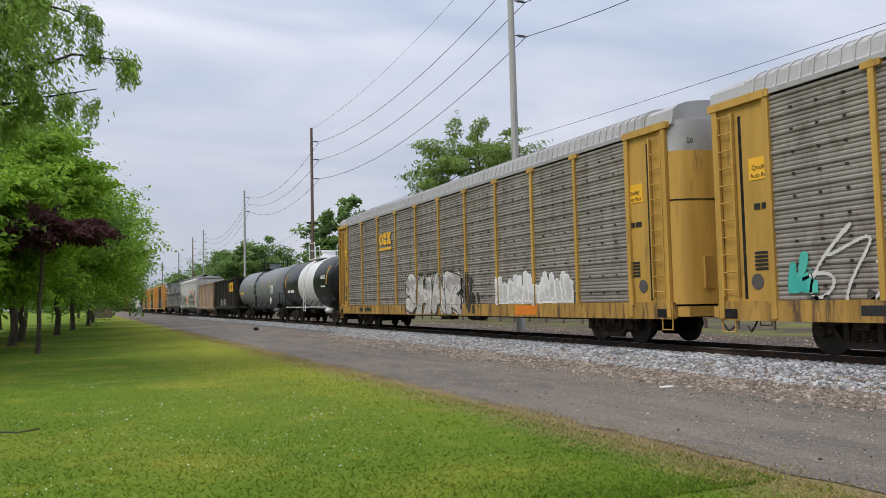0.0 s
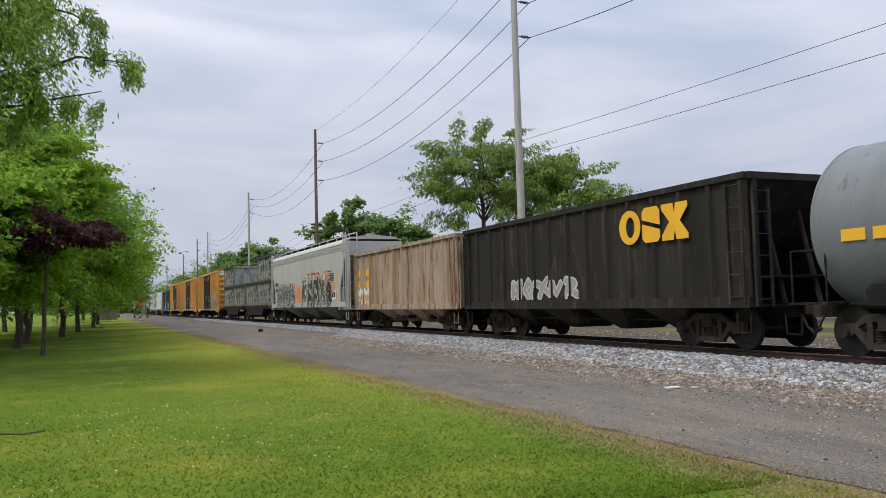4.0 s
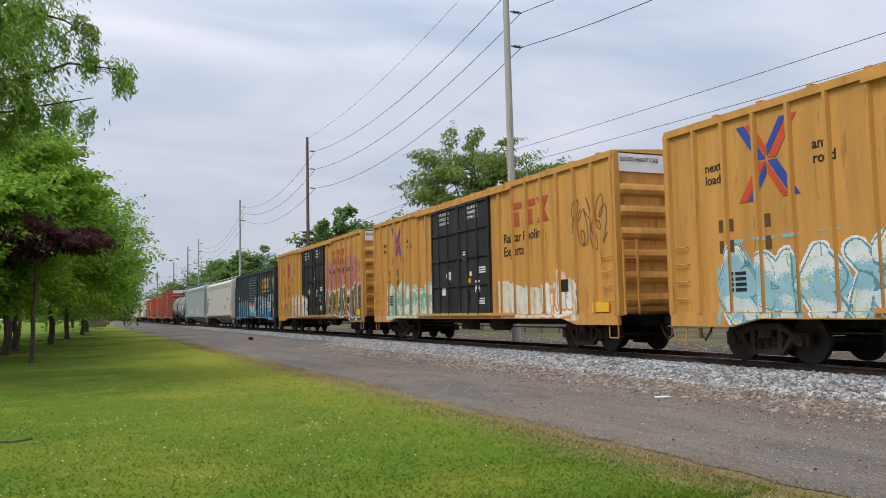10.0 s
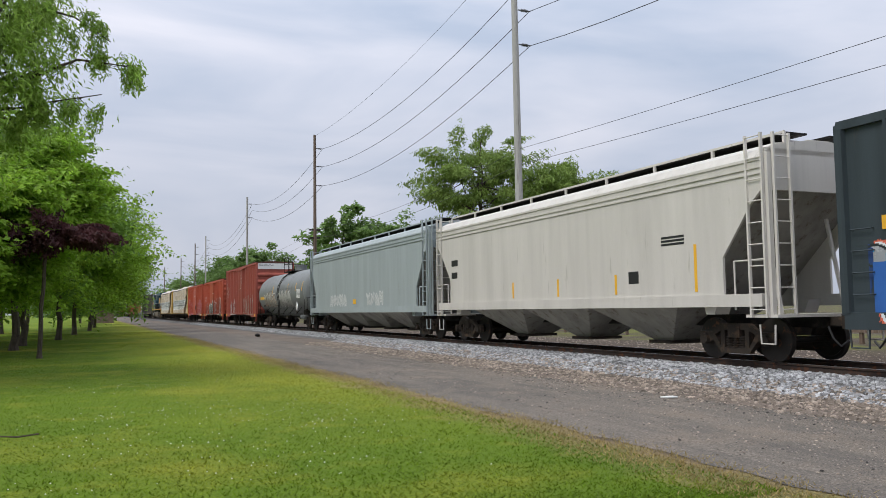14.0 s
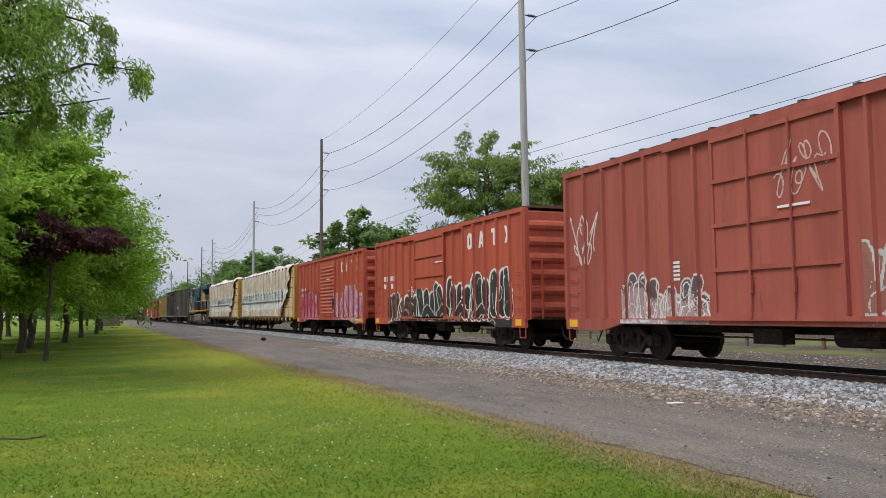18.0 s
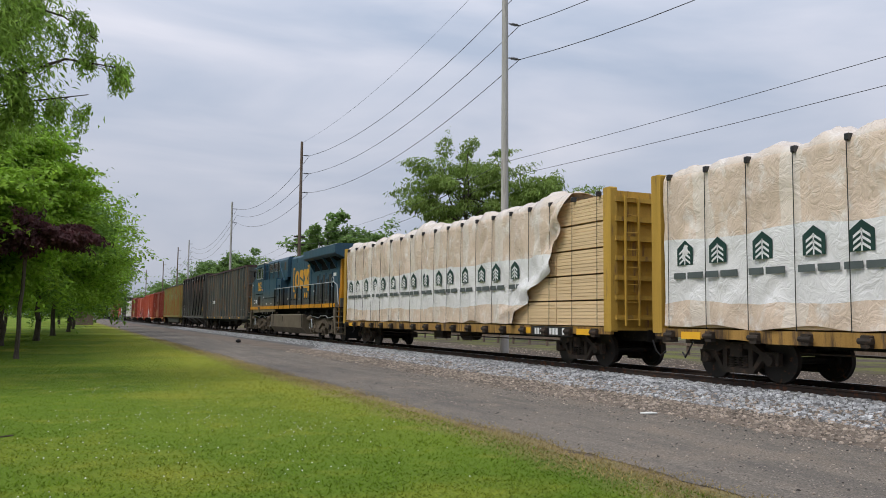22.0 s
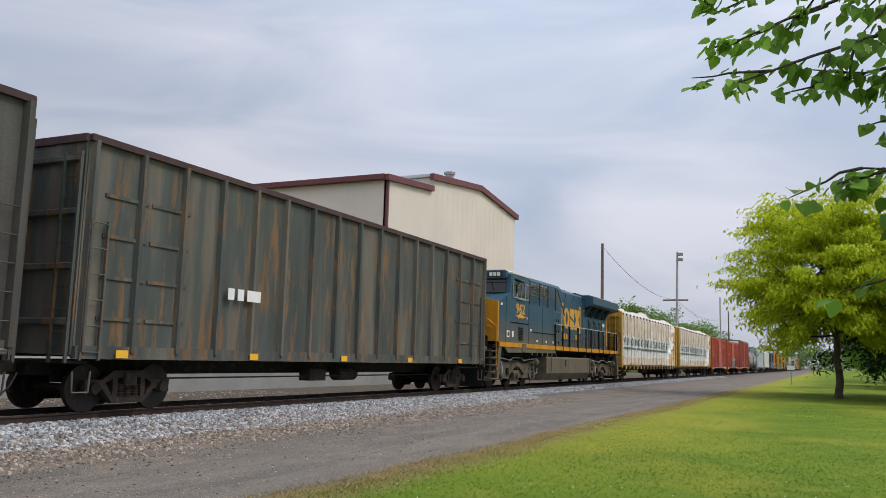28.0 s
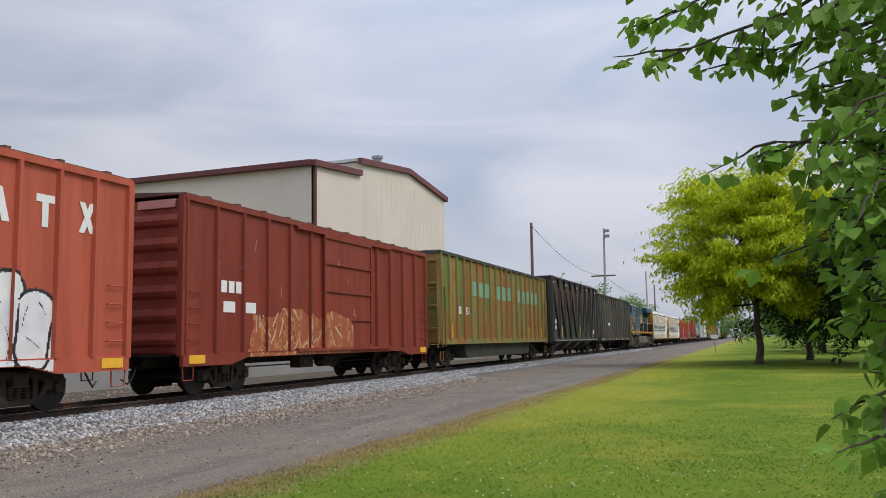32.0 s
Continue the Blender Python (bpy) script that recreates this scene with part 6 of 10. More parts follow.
def yellow_boxcar(u0, u1, label, slogan):
    mid = (u0 + u1) / 2
    ob, side, b = boxcar("boxcar", label, u0, u1, T_TOP, BOX_YELLOW, (mid - 2.42, mid + 2.42), "double", DOOR_BLACK, 22, True, ladder_mat=BOX_YELLOW)
    crossed_ribbons(ob, b - 3.0, 4.05, .78)
    for k, word in enumerate(("next", "load")):
        lettering("slogan", word, ob, b - 1.25, 4.05 - .27 * k, .2, -1.506, BLACK_PAINT, bold=.004)
    for k, word in enumerate(("any", "road")):
        lettering("slogan", word, ob, b - 4.1, 4.05 - .27 * k, .2, -1.506, BLACK_PAINT, bold=.004)
    for z in (2.72, 2.28):
        bars("car_number", ob, b - 1.6, z, (.15, .15), .26, -1.508, STENCIL, .12)
        bars("car_number", ob, b - 2.6, z, (.15, .15), .26, -1.508, STENCIL, .12)
    bars("data_text", ob, b - 1.7, 1.8, (.25, .3), .07, -1.508, BLACK_PAINT, .06, 4)
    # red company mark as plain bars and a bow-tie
    for y in (-3.9, -4.7):
        part("mark_bar", Geo().box(-1.511, -1.503, y - .62, y, 4.3, 4.5), spray((.45, .09, .04)), ob)
        part("mark_bar", Geo().box(-1.511, -1.503, y - .46, y - .14, 3.75, 4.2), spray((.45, .09, .04)), ob)
    part("mark_bow", Geo().prism([(-5.42, 4.5), (-6.1, 4.5), (-5.85, 4.12), (-6.1, 3.75), (-5.42, 3.75), (-5.68, 4.12)], "x", -1.511, -1.503), spray((.45, .09, .04)), ob)
    for k, line in enumerate(slogan):
        lettering("slogan", line, ob, -3.3, 3.3 - .42 * k, .3, -1.507, BLACK_PAINT, 4.3 if len(slogan) == 1 else 0.0, bold=.005)
    for y, lines in ((1.9, ("CLOSE THIS DOOR", "BEFORE CLOSING", "MAIN DOOR")), (-.5, ("CLOSE AND LOCK", "BOTH DOORS BEFORE", "MOVING CAR"))):
        for k, line in enumerate(lines):
            lettering("door_notice", line, ob, y - .12, 4.70 - .17 * k, .11, -1.578, WHITE_PAINT, 1.0)
    for y, z, w, hh in ((1.5, 1.75, .3, .35), (-1.3, 1.8, .35, .4), (.9, 2.3, .2, .3)):
        part("door_label", Geo().box(-1.578, -1.57, y - w, y, z, z + hh), WHITE_PAINT, ob)
    bars("door_text", ob, -1.6, 2.6, (.5,), .05, -1.578, WHITE_PAINT, lines=3)
    bars("door_text", ob, -.35, 3.2, (.22,), .05, -1.578, WHITE_PAINT, lines=4)
    bars("door_text", ob, -1.55, 1.55, (.45,), .05, -1.578, WHITE_PAINT, lines=3)
    part("yellow_tag", Geo().box(-1.578, -1.57, -.95, -.75, 2.05, 2.3), YELLOW_PAINT, ob)
    for y in (1.05, -.95):
        part("round_label", Geo().cyl((-1.578, y, 2.45), (-1.57, y, 2.45), .09, n=14), WHITE_PAINT, ob)
    part("yellow_plate", Geo().box(-1.57, -1.55, -b + .35, -b + 1.1, 1.08, 1.35), YELLOW_PAINT, ob)
    part("number_plate", Geo().box(-1.515, -1.503, -b + 2.3, -b + 2.75, 1.65, 2.0), BLACK_PAINT, ob)
    return ob, side, b


def raised(side):
    """The same side, a coat of paint further out."""
    return lambda y, z: None if side(y, z) is None else side(y, z) - .005


SKY, TEAL, PINK, CREAM = (.10, .42, .68), (.18, .50, .50), (.50, .12, .30), (.72, .70, .62)
b8, s8, h8 = yellow_boxcar(151.77, 170.46, "yellow boxcar with black doors and pale blue graffiti", ("Railcar Pooling Experts",))
mural(b8, h8 - 1.5, 2.5, .78, 2.55, 5, [(.62, .70, .70), (.30, .52, .60), (.74, .78, .77), (.80, .82, .80)], (.10, .26, .34), 71, surf=s8, thick=.18, rim=.035, halo=(.78, .80, .79), shadow=(.24, .50, .60), spark=(.50, .60, .25), label="white, blue and green graffiti")
mural(b8, -2.45, -7.6, .75, 3.0, 4, [(.06, .22, .36), (.10, .33, .50), (.40, .54, .60), (.15, .38, .52)], (.03, .06, .11), 73, surf=s8, thick=.29, halo=(.60, .68, .70), shadow=(.06, .16, .24), spark=(.80, .80, .76), haze=(.16, .30, .38), label="blue and white graffiti")
mural(b8, -3.4, -6.8, .85, 1.55, 3, [(.60, .34, .10), (.62, .40, .34)], (.30, .42, .50), 74, surf=raised(s8), thick=.07, style="puff")
mural(b8, -7.66, -8.9, 1.05, 2.7, 2, [(.32, .10, .24), (.40, .18, .30)], (.66, .50, .56), 75, surf=s8, thick=.16, halo=(.36, .16, .34), shadow=(.30, .14, .30))
mural(b8, -8.15, -9.25, 2.95, 4.7, 2, [(.85, .85, .82)], (.85, .85, .82), 77, surf=s8, thick=.018, cell=.02, style="tag")
b9, s9, h9 = yellow_boxcar(172.4, 191.17, "yellow boxcar with black doors and teal graffiti", ("Railcar Pooling", "Experts"))
mural(b9, h9 - 1.6, 2.5, .85, 2.5, 5, [(.66, .74, .70), (.25, .52, .46), (.74, .74, .66), (.40, .60, .52)], (.16, .34, .30), 81, surf=s9, style="puff", thick=.24, rim=.04, halo=(.62, .68, .60), label="teal and cream graffiti")
mural(b9, -2.9, -7.6, .85, 2.1, 4, [CREAM, (.66, .55, .36), (.60, .44, .22)], (.70, .66, .58), 83, surf=s9, style="scrape", label="faded cream smears")
mural(b9, -5.6, -7.2, .9, 2.3, 2, [(.82, .82, .78), (.76, .60, .44)], (.7, .3, .1), 85, surf=raised(s9), thick=.16, style="puff")
mural(b9, -7.2, -9.2, 2.6, 4.3, 3, [(.20, .10, .05)], (.20, .10, .05), 87, surf=s9, thick=.02, cell=.02, style="tag")
b10, s10, h10 = yellow_boxcar(192.83, 211.25, "yellow boxcar with black doors and black and cream graffiti", ("Railcar Pooling Experts",))
mural(b10, h10 - .5, 3.9, .9, 2.35, 4, [(.56, .36, .12), (.66, .50, .28)], (.22, .15, .08), 90, surf=s10, thick=.15, rim=.035, label="cream graffiti outlined in brown")
mural(b10, 5.4, .9, .9, 2.55, 3, [(.66, .62, .56), (.76, .73, .68)], (.22, .16, .12), 91, surf=raised(s10), thick=.19, rim=.035, halo=(.68, .56, .40), label="cream graffiti outlined in brown")
mural(b10, -2.6, -8.6, 2.2, 4.2, 4, [(.46, .15, .16), (.50, .20, .20)], (.62, .40, .36), 95, surf=s10, thick=.29, rim=.04, label="faded red graffiti")
mural(b10, -2.4, -9.0, .8, 2.75, 4, [(.06, .065, .065), (.09, .095, .095), (.11, .115, .115)], (.74, .72, .66), 93, surf=raised(s10), thick=.25, rim=.07, halo=(.72, .68, .56), label="black graffiti with a cream outline", style="puff")


# ---- dark blue boxcar ----
NAVY = car_paint("boxcar_navy", (0.044, 0.058, 0.066), 0.16, (0.075, 0.07, 0.06), 0.5, 0.12)
b11, s11, h11 = boxcar("boxcar", "dark navy boxcar with a ribbed door and bright blue graffiti", 212.44, 228.14, 4.46, NAVY, (218.7, 222.1), "slide", NAVY, 18)
emblem(b11, -2.7, 3.08, 3.4, .76, -1.508, YELLOW_PAINT)
for k in range(3):
    part("underline_mark", Geo().box(-1.514, -1.504, -3.68 - 1.2 * k, -2.72 - 1.2 * k, 2.84, 2.95), YELLOW_PAINT, b11)
mural(b11, h11 - .5, 1.9, .85, 2.4, 4, [(.03, .34, .66), (.06, .48, .76), (.30, .32, .34), (.42, .43, .45)], (.02, .025, .03), 101, surf=s11, thick=.17, halo=(.75, .78, .80), haze=(.66, .14, .08), shadow=(.02, .05, .16), label="blue and orange graffiti")
mural(b11, -.9, -7.2, .72, 2.62, 4, [(.02, .32, .62), (.05, .48, .76), (.26, .44, .54), (.40, .41, .42)], (.012, .015, .02), 103, surf=s11, thick=.24, rim=.06, halo=(.82, .85, .86), haze=(.72, .12, .07), shadow=(.015, .09, .26), spark=(.85, .88, .9), label="blue and grey block graffiti with a red glow", word="KARE")
part("data_panel", Geo().box(-1.62, -1.605, -6.95, -6.0, 1.0, 2.15), spray((.02, .09, .30)), b11)
bars("data_text", b11, -6.1, 2.0, (.3, .25), .06, -1.622, WHITE_PAINT, .12, 7)
mural(b11, 1.3, -1.0, 1.05, 2.2, 3, [(.10, .46, .66), (.72, .74, .74), (.62, .20, .12)], (.03, .05, .08), 105, surf=flat_side(-1.62), thick=.14, haze=(.62, .13, .08), style="puff")
mural(b11, -6.75, -7.75, 2.8, 4.1, 2, [(.78, .74, .40)], (.78, .74, .40), 107, surf=s11, thick=.02, cell=.02, style="tag")
part("blue_panel", Geo().box(-1.53, -1.512, h11 - 2.4, h11 - .6, .95, 1.9), spray((.03, .12, .40)), b11)
bars("car_number", b11, h11 - .8, 2.45, (.3, .3, .3), .24, -1.508, YELLOW_PAINT, .1)
part("red_end", Geo().box(-1.53, -1.512, -h11 + .1, -h11 + .75, .9, 1.7), spray((.66, .10, .05)), b11)
part("orange_plate", Geo().box(-1.535, -1.52, -h11 + .15, -h11 + .65, 1.35, 1.65), YELLOW_PAINT, b11)

# ---- red boxcars ----
BOX_RED = car_paint("boxcar_red", (0.47, 0.105, 0.062), 0.20, (0.33, 0.085, 0.055), 0.5, 0.07)
BOX_OXIDE = car_paint("boxcar_oxide", (0.37, 0.100, 0.075), 0.2, (0.25, 0.075, 0.058), 0.55, 0.09)
BOX_MAROON = car_paint("boxcar_maroon", (0.235, 0.046, 0.030), 0.24, (0.15, 0.04, 0.03), 0.5, 0.1)
WHITE_SPRAY, SILVER, MAGENTA = (.80, .80, .79), (.55, .55, .55), (.60, .10, .26)


def block_word(ob, yl, z, h, n, mat, step=.75, x=-1.508):
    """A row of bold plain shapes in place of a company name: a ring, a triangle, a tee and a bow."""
    for k in range(n):
        y, w, c, q = yl - k * step, h * .70, h * .17, h * .24
        g = Geo()
        kind = (k + 4 - n) % 4
        if kind == 0:
            ring = [(y, z + c), (y, z + h - c), (y - c, z + h), (y - w + c, z + h), (y - w, z + h - c), (y - w, z + c), (y - w + c, z), (y - c, z)]
            cy, cz = y - w / 2, z + h / 2
            inner = [(cy + (a - cy) * (1 - 2 * q / w), cz + (b - cz) * (1 - 2 * q / h)) for a, b in ring]
            g.ring(ring, inner, x - .004, x)
        elif kind == 1:
            m = y - w / 2
            g.prism([(y + .04, z), (m + q * .55, z + h), (m, z + h), (m, z + h * .62), (y - q * .85, z)], "x", x - .004, x)
            g.prism([(m, z + h), (m - q * .55, z + h), (y - w - .04, z), (y - w + q * .85, z), (m, z + h * .62)], "x", x - .004, x)
            g.box(x - .009, x - .004, y - w + q * .6, y - q * .6, z + h * .2, z + h * .36)
        elif kind == 2:
            g.box(x - .004, x, y - w, y, z + h - q, z + h)
            g.box(x - .004, x, y - w / 2 - q / 2, y - w / 2 + q / 2, z, z + h - q)
        else:
            g.prism([(y, z), (y - q, z), (y - w, z + h), (y - w + q, z + h)], "x", x - .004, x)
            g.prism([(y - w, z), (y - w + q, z), (y, z + h), (y - q, z + h)], "x", x - .009, x)
        part("block_figure", g, mat, ob)


RUSTY_ROOF = car_paint("rusty_roof", (0.15, 0.075, 0.06), 0.4, (0.085, 0.06, 0.05), 0.7, 0.2)
b15, s15, h15 = boxcar("boxcar", "tall oxide-red boxcar with white end panel and pale graffiti", 284.2, 299.85, 5.18, BOX_OXIDE, (290.3, 293.7), "plug", BOX_OXIDE, 18, True, roof_mat=RUSTY_ROOF)
mural(b15, h15 - 2.6, 1.9, .7, 2.3, 4, [(.46, .38, .38), (.40, .28, .28), (.12, .09, .09), (.30, .20, .20)], (.66, .62, .62), 111, surf=s15, thick=.20, rim=.04, spark=(.80, .78, .76), label="white and grey graffiti", style="puff")
mural(b15, -2.0, -6.4, .9, 2.9, 3, [(.30, .12, .09), (.34, .15, .11)], (.50, .54, .52), 113, surf=s15, thick=.22, rim=.06, label="faded grey-green outlines", style="puff")
mural(b15, h15 - .2, h15 - 1.7, 2.3, 4.1, 2, [WHITE_SPRAY], (.66, .60, .58), 115, surf=s15, thick=.022, cell=.02, style="tag")
mural(b15, -.1, -1.7, 3.3, 4.6, 3, [(.5, .3, .25)], (.60, .42, .38), 117, surf=flat_side(-1.575), thick=.016, cell=.02, style="tag")
b16, s16, h16 = boxcar("boxcar", "bright red boxcar with black and silver graffiti", 302.2, 317.18, 4.56, BOX_RED, (308.6, 311.8), "plug", BOX_RED, 17, roof_mat=RUSTY_ROOF, rods=False)
mural(b16, 5.5, -.1, .72, 2.25, 4, [(.035, .035, .036), (.05, .05, .05)], (.72, .71, .69), 121, surf=s16, thick=.24, rim=.05, halo=(.74, .73, .71), label="black puffed graffiti outlined in white", style="puff")
mural(b16, -.1, -6.6, .72, 2.85, 4, [(.035, .035, .036), (.05, .05, .05)], (.74, .73, .71), 123, surf=s16, thick=.25, rim=.05, halo=(.76, .75, .73), label="black puffed graffiti outlined in white", style="puff")
block_word(b16, -3.1, 3.5, .58, 4, WHITE_PAINT, .98)
bars("car_number", b16, h16 - 1.2, 2.7, (.3, .3, .3, .3), .22, -1.508, WHITE_PAINT, .14)
bars("car_number", b16, h16 - 1.2, 2.35, (.28, .28, .28), .22, -1.508, WHITE_PAINT, .2)
b17, s17, h17 = boxcar("boxcar", "bright red boxcar with ribbed door and magenta graffiti", 318.92, 333.75, 4.56, BOX_RED, (324.4, 327.4), "slide", BOX_RED, 17, roof_mat=RUSTY_ROOF)
mural(b17, 6.3, 1.5, .72, 2.75, 5, [(.62, .17, .32), (.44, .05, .14), (.56, .08, .20)], (.74, .42, .50), 131, surf=s17, thick=.20, rim=.035, halo=(.05, .02, .02), shadow=(.05, .02, .02), spark=(.20, .01, .05), haze=(.10, .03, .025), label="magenta block graffiti", word="SHEOL")
mural(b17, -1.8, -7.0, .75, 2.9, 5, [(.34, .08, .15), (.46, .18, .34), (.54, .28, .44)], (.74, .66, .66), 133, surf=s17, thick=.17, rim=.035, halo=(.44, .34, .17), spark=(.76, .70, .70), label="pink and cream graffiti", style="puff")
block_word(b17, -3.1, 3.5, .58, 4, WHITE_PAINT, .98)
bars("car_number", b17, h17 - .9, 2.7, (.25, .25, .25, .25), .2, -1.508, WHITE_PAINT, .1)
bars("car_number", b17, h17 - .9, 2.36, (.25, .25, .25), .2, -1.508, WHITE_PAINT, .16)
for ob, hh in ((b15, h15), (b16, h16), (b17, h17)):
    bars("data_text", ob, hh - 4.6, 2.3, (.3,), .06, -1.508, WHITE_PAINT, lines=5)
    bars("data_text", ob, -.2, 3.2, (.8,), .05, -1.60, WHITE_PAINT, lines=1)
    part("yellow_plate", Geo().box(-1.58, -1.56, -hh + .2, -hh + .6, .8, 1.0), YELLOW_PAINT, ob)
    part("yellow_plate", Geo().box(-1.58, -1.56, hh - .6, hh - .2, .8, 1.0), YELLOW_PAINT, ob)

# ---- centre-beam flats with wrapped lumber ----
BEAM_YELLOW = car_paint("centrebeam_yellow", (0.47, 0.29, 0.055), 0.30, (0.22, 0.13, 0.06), 0.6, 0.14)
SILL_YELLOW = car_paint("centrebeam_sill", (0.36, 0.21, 0.06), 0.52, (0.10, 0.065, 0.04), 0.7, 0.2, streaks=.7)
LUMBER = surface("fresh_lumber", (0.74, 0.55, 0.32), 0.75, vary=0.12, scale=1.0, stretch=(1, .08, 14), other=(0.58, 0.41, 0.22), amount=0.35, spots=5.0, bump=0.006)


def wrap_material(h):
    """Printed lumber wrap: a white band along the side, milky film over the wood above and below, doubled where sheets overlap."""
    m = surface("plastic_film", (0.72, 0.58, 0.46), 0.22, vary=0.10, scale=0.8, stretch=(1, .9, .7), other=(0.82, 0.75, 0.68), amount=0.48, edge=0.14, spots=2.4, bump=0.02, grain=16.0)
    nt = m.node_tree
    b = nt.nodes["Principled BSDF"]
    src = b.inputs["Base Color"].links[0].from_socket
    tc, sep, low = nt.nodes.new("ShaderNodeTexCoord"), nt.nodes.new("ShaderNodeSeparateXYZ"), nt.nodes.new("ShaderNodeTexNoise")
    wire(nt, tc, "Object", sep, 0)
    low.inputs["Scale"].default_value = .45
    wire(nt, tc, "Object", low, "Vector")

    def calc(op, a, c):
        n = nt.nodes.new("ShaderNodeMath")
        n.operation = op
        for k, val in enumerate((a, c)):
            if isinstance(val, (int, float)):
                n.inputs[k].default_value = val
            else:
                nt.links.new(val, n.inputs[k])
        return n.outputs[0]

    z = calc("ADD", sep.outputs["Z"], calc("MULTIPLY", low.outputs["Fac"], .45))
    white = calc("MULTIPLY", calc("GREATER_THAN", z, .17 * h + .2), calc("LESS_THAN", z, .59 * h + .2))
    lap = calc("LESS_THAN", calc("FRACT", calc("MULTIPLY", calc("ADD", sep.outputs["Y"], calc("MULTIPLY", low.outputs["Fac"], .8)), .41), 0), .20)
    # the top is tinted a greyer tan, partly to subdue its sky light
    top = calc("GREATER_THAN", sep.outputs["Z"], h + .01)
    last = src
    for fac, col in ((calc("MULTIPLY", lap, .5), (.82, .77, .70)), (calc("MULTIPLY", top, .6), (.60, .54, .48)), (calc("MULTIPLY", white, .96), (.80, .80, .80))):
        x = nt.nodes.new("ShaderNodeMix")
        x.data_type = "RGBA"
        nt.links.new(fac, x.inputs["Factor"])
        nt.links.new(last, x.inputs["A"])
        x.inputs["B"].default_value = (*col, 1)
        last = x.outputs["Result"]
    nt.links.new(last, b.inputs["Base Color"])
    b.inputs["Specular IOR Level"].default_value = .4
    fold = nt.nodes.new("ShaderNodeTexNoise")
    fold.inputs["Scale"].default_value, fold.inputs["Detail"].default_value, fold.inputs["Distortion"].default_value = 2.6, 4.0, 1.6
    wire(nt, tc, "Object", fold, "Vector")
    ridge = calc("ABSOLUTE", calc("SUBTRACT", fold.outputs["Fac"], .5), 0)
    bp = nt.nodes.new("ShaderNodeBump")
    bp.inputs["Strength"].default_value, bp.inputs["Distance"].default_value = 1.0, .05
    nt.links.new(ridge, bp.inputs["Height"])
    wire(nt, bp, "Normal", b, "Normal")
    return m


WRAP = wrap_material(3.42)
GREEN_INK = surface("green_ink", (0.015, 0.05, 0.042), 0.4)
GREY_INK = surface("grey_ink", (0.10, 0.12, 0.12), 0.4)


def centrebeam(u0, u1, label):
    ob, h = car("centrebeam_flat_car", label, "flat car", u0, u1)
    b = h - .1
    part("deck", Geo().box(-1.45, 1.45, -b, b, .98, 1.06), BEAM_YELLOW, ob)
    for s in (-1, 1):
        part("side_sill", Geo().prism([(-b, 1.06), (b, 1.06), (b, .88), (b - 2.6, .86), (b - 3.4, .80), (-b + 3.4, .80), (-b + 2.6, .86), (-b, .88)], "x", s * 1.45 - .05, s * 1.45 + .05), SILL_YELLOW, ob)
        part("bulkhead", Geo().bbox(-1.5, 1.5, s * (b - .12) - .06, s * (b - .12) + .06, 1.0, 4.55, .03), BEAM_YELLOW, ob)
        for q in (-1, 1):
            part("bulkhead_post", Geo().bbox(q * 1.42 - .1, q * 1.42 + .1, s * (b - .1) - .16, s * (b - .1) + .16, .95, 4.62, .03), BEAM_YELLOW, ob)
        for k in range(7):
            part("bulkhead_beam", Geo().bbox(-1.4, 1.4, s * (b + .02) - .07, s * (b + .02) + .07, 1.25 + .5 * k, 1.37 + .5 * k, .02), BEAM_YELLOW, ob)
        end_ladder(ob, s * (b + .12), -.9, 1.1, 4.4, mat=BEAM_YELLOW)
        bogie(ob, s * (h - 2.2))
    part("centre_beam", Geo().box(-.12, .12, -b, b, 4.3, 4.5).box(-.06, .06, -b, b, 1.0, 1.3), BEAM_YELLOW, ob)
    for k in range(12):
        y = -b + 1 + (2 * b - 2) * k / 11
        part("centre_post", Geo().box(-.08, .08, y - .08, y + .08, 1.0, 4.4), BEAM_YELLOW, ob)
    n = 18
    for k in range(n):
        y = -b + .6 + (2 * b - 1.2) * k / (n - 1)
        part("winch", Geo().bbox(-1.62, -1.46, y - .09, y + .09, .80, 1.02, .02).cyl((-1.6, y - .14, .92), (-1.6, y + .14, .92), .055, n=8), TRUCK_STEEL, ob)
    for y in (-b + 1.2, -b + 4.2, b - 1.2):
        part("yellow_plate", Geo().box(-1.515, -1.50, y - .3, y + .3, .84, 1.0), YELLOW_PAINT, ob)
    part("number_board", Geo().box(-1.512, -1.50, -b + 1.7, -b + 3.8, .78, 1.05), BLACK_PAINT, ob)
    bars("car_number", ob, -b + 3.65, .82, (.10, .10, .10, .10), .18, -1.515, WHITE_PAINT, .05)
    bars("car_number", ob, -b + 2.85, .82, (.11, .11, .11), .18, -1.515, WHITE_PAINT, .05)
    bars("car_number", ob, -b + 2.2, .82, (.11, .11, .11), .18, -1.515, WHITE_PAINT, .05)
    couplers(ob, h)
    underframe(ob, h)
    return ob, b


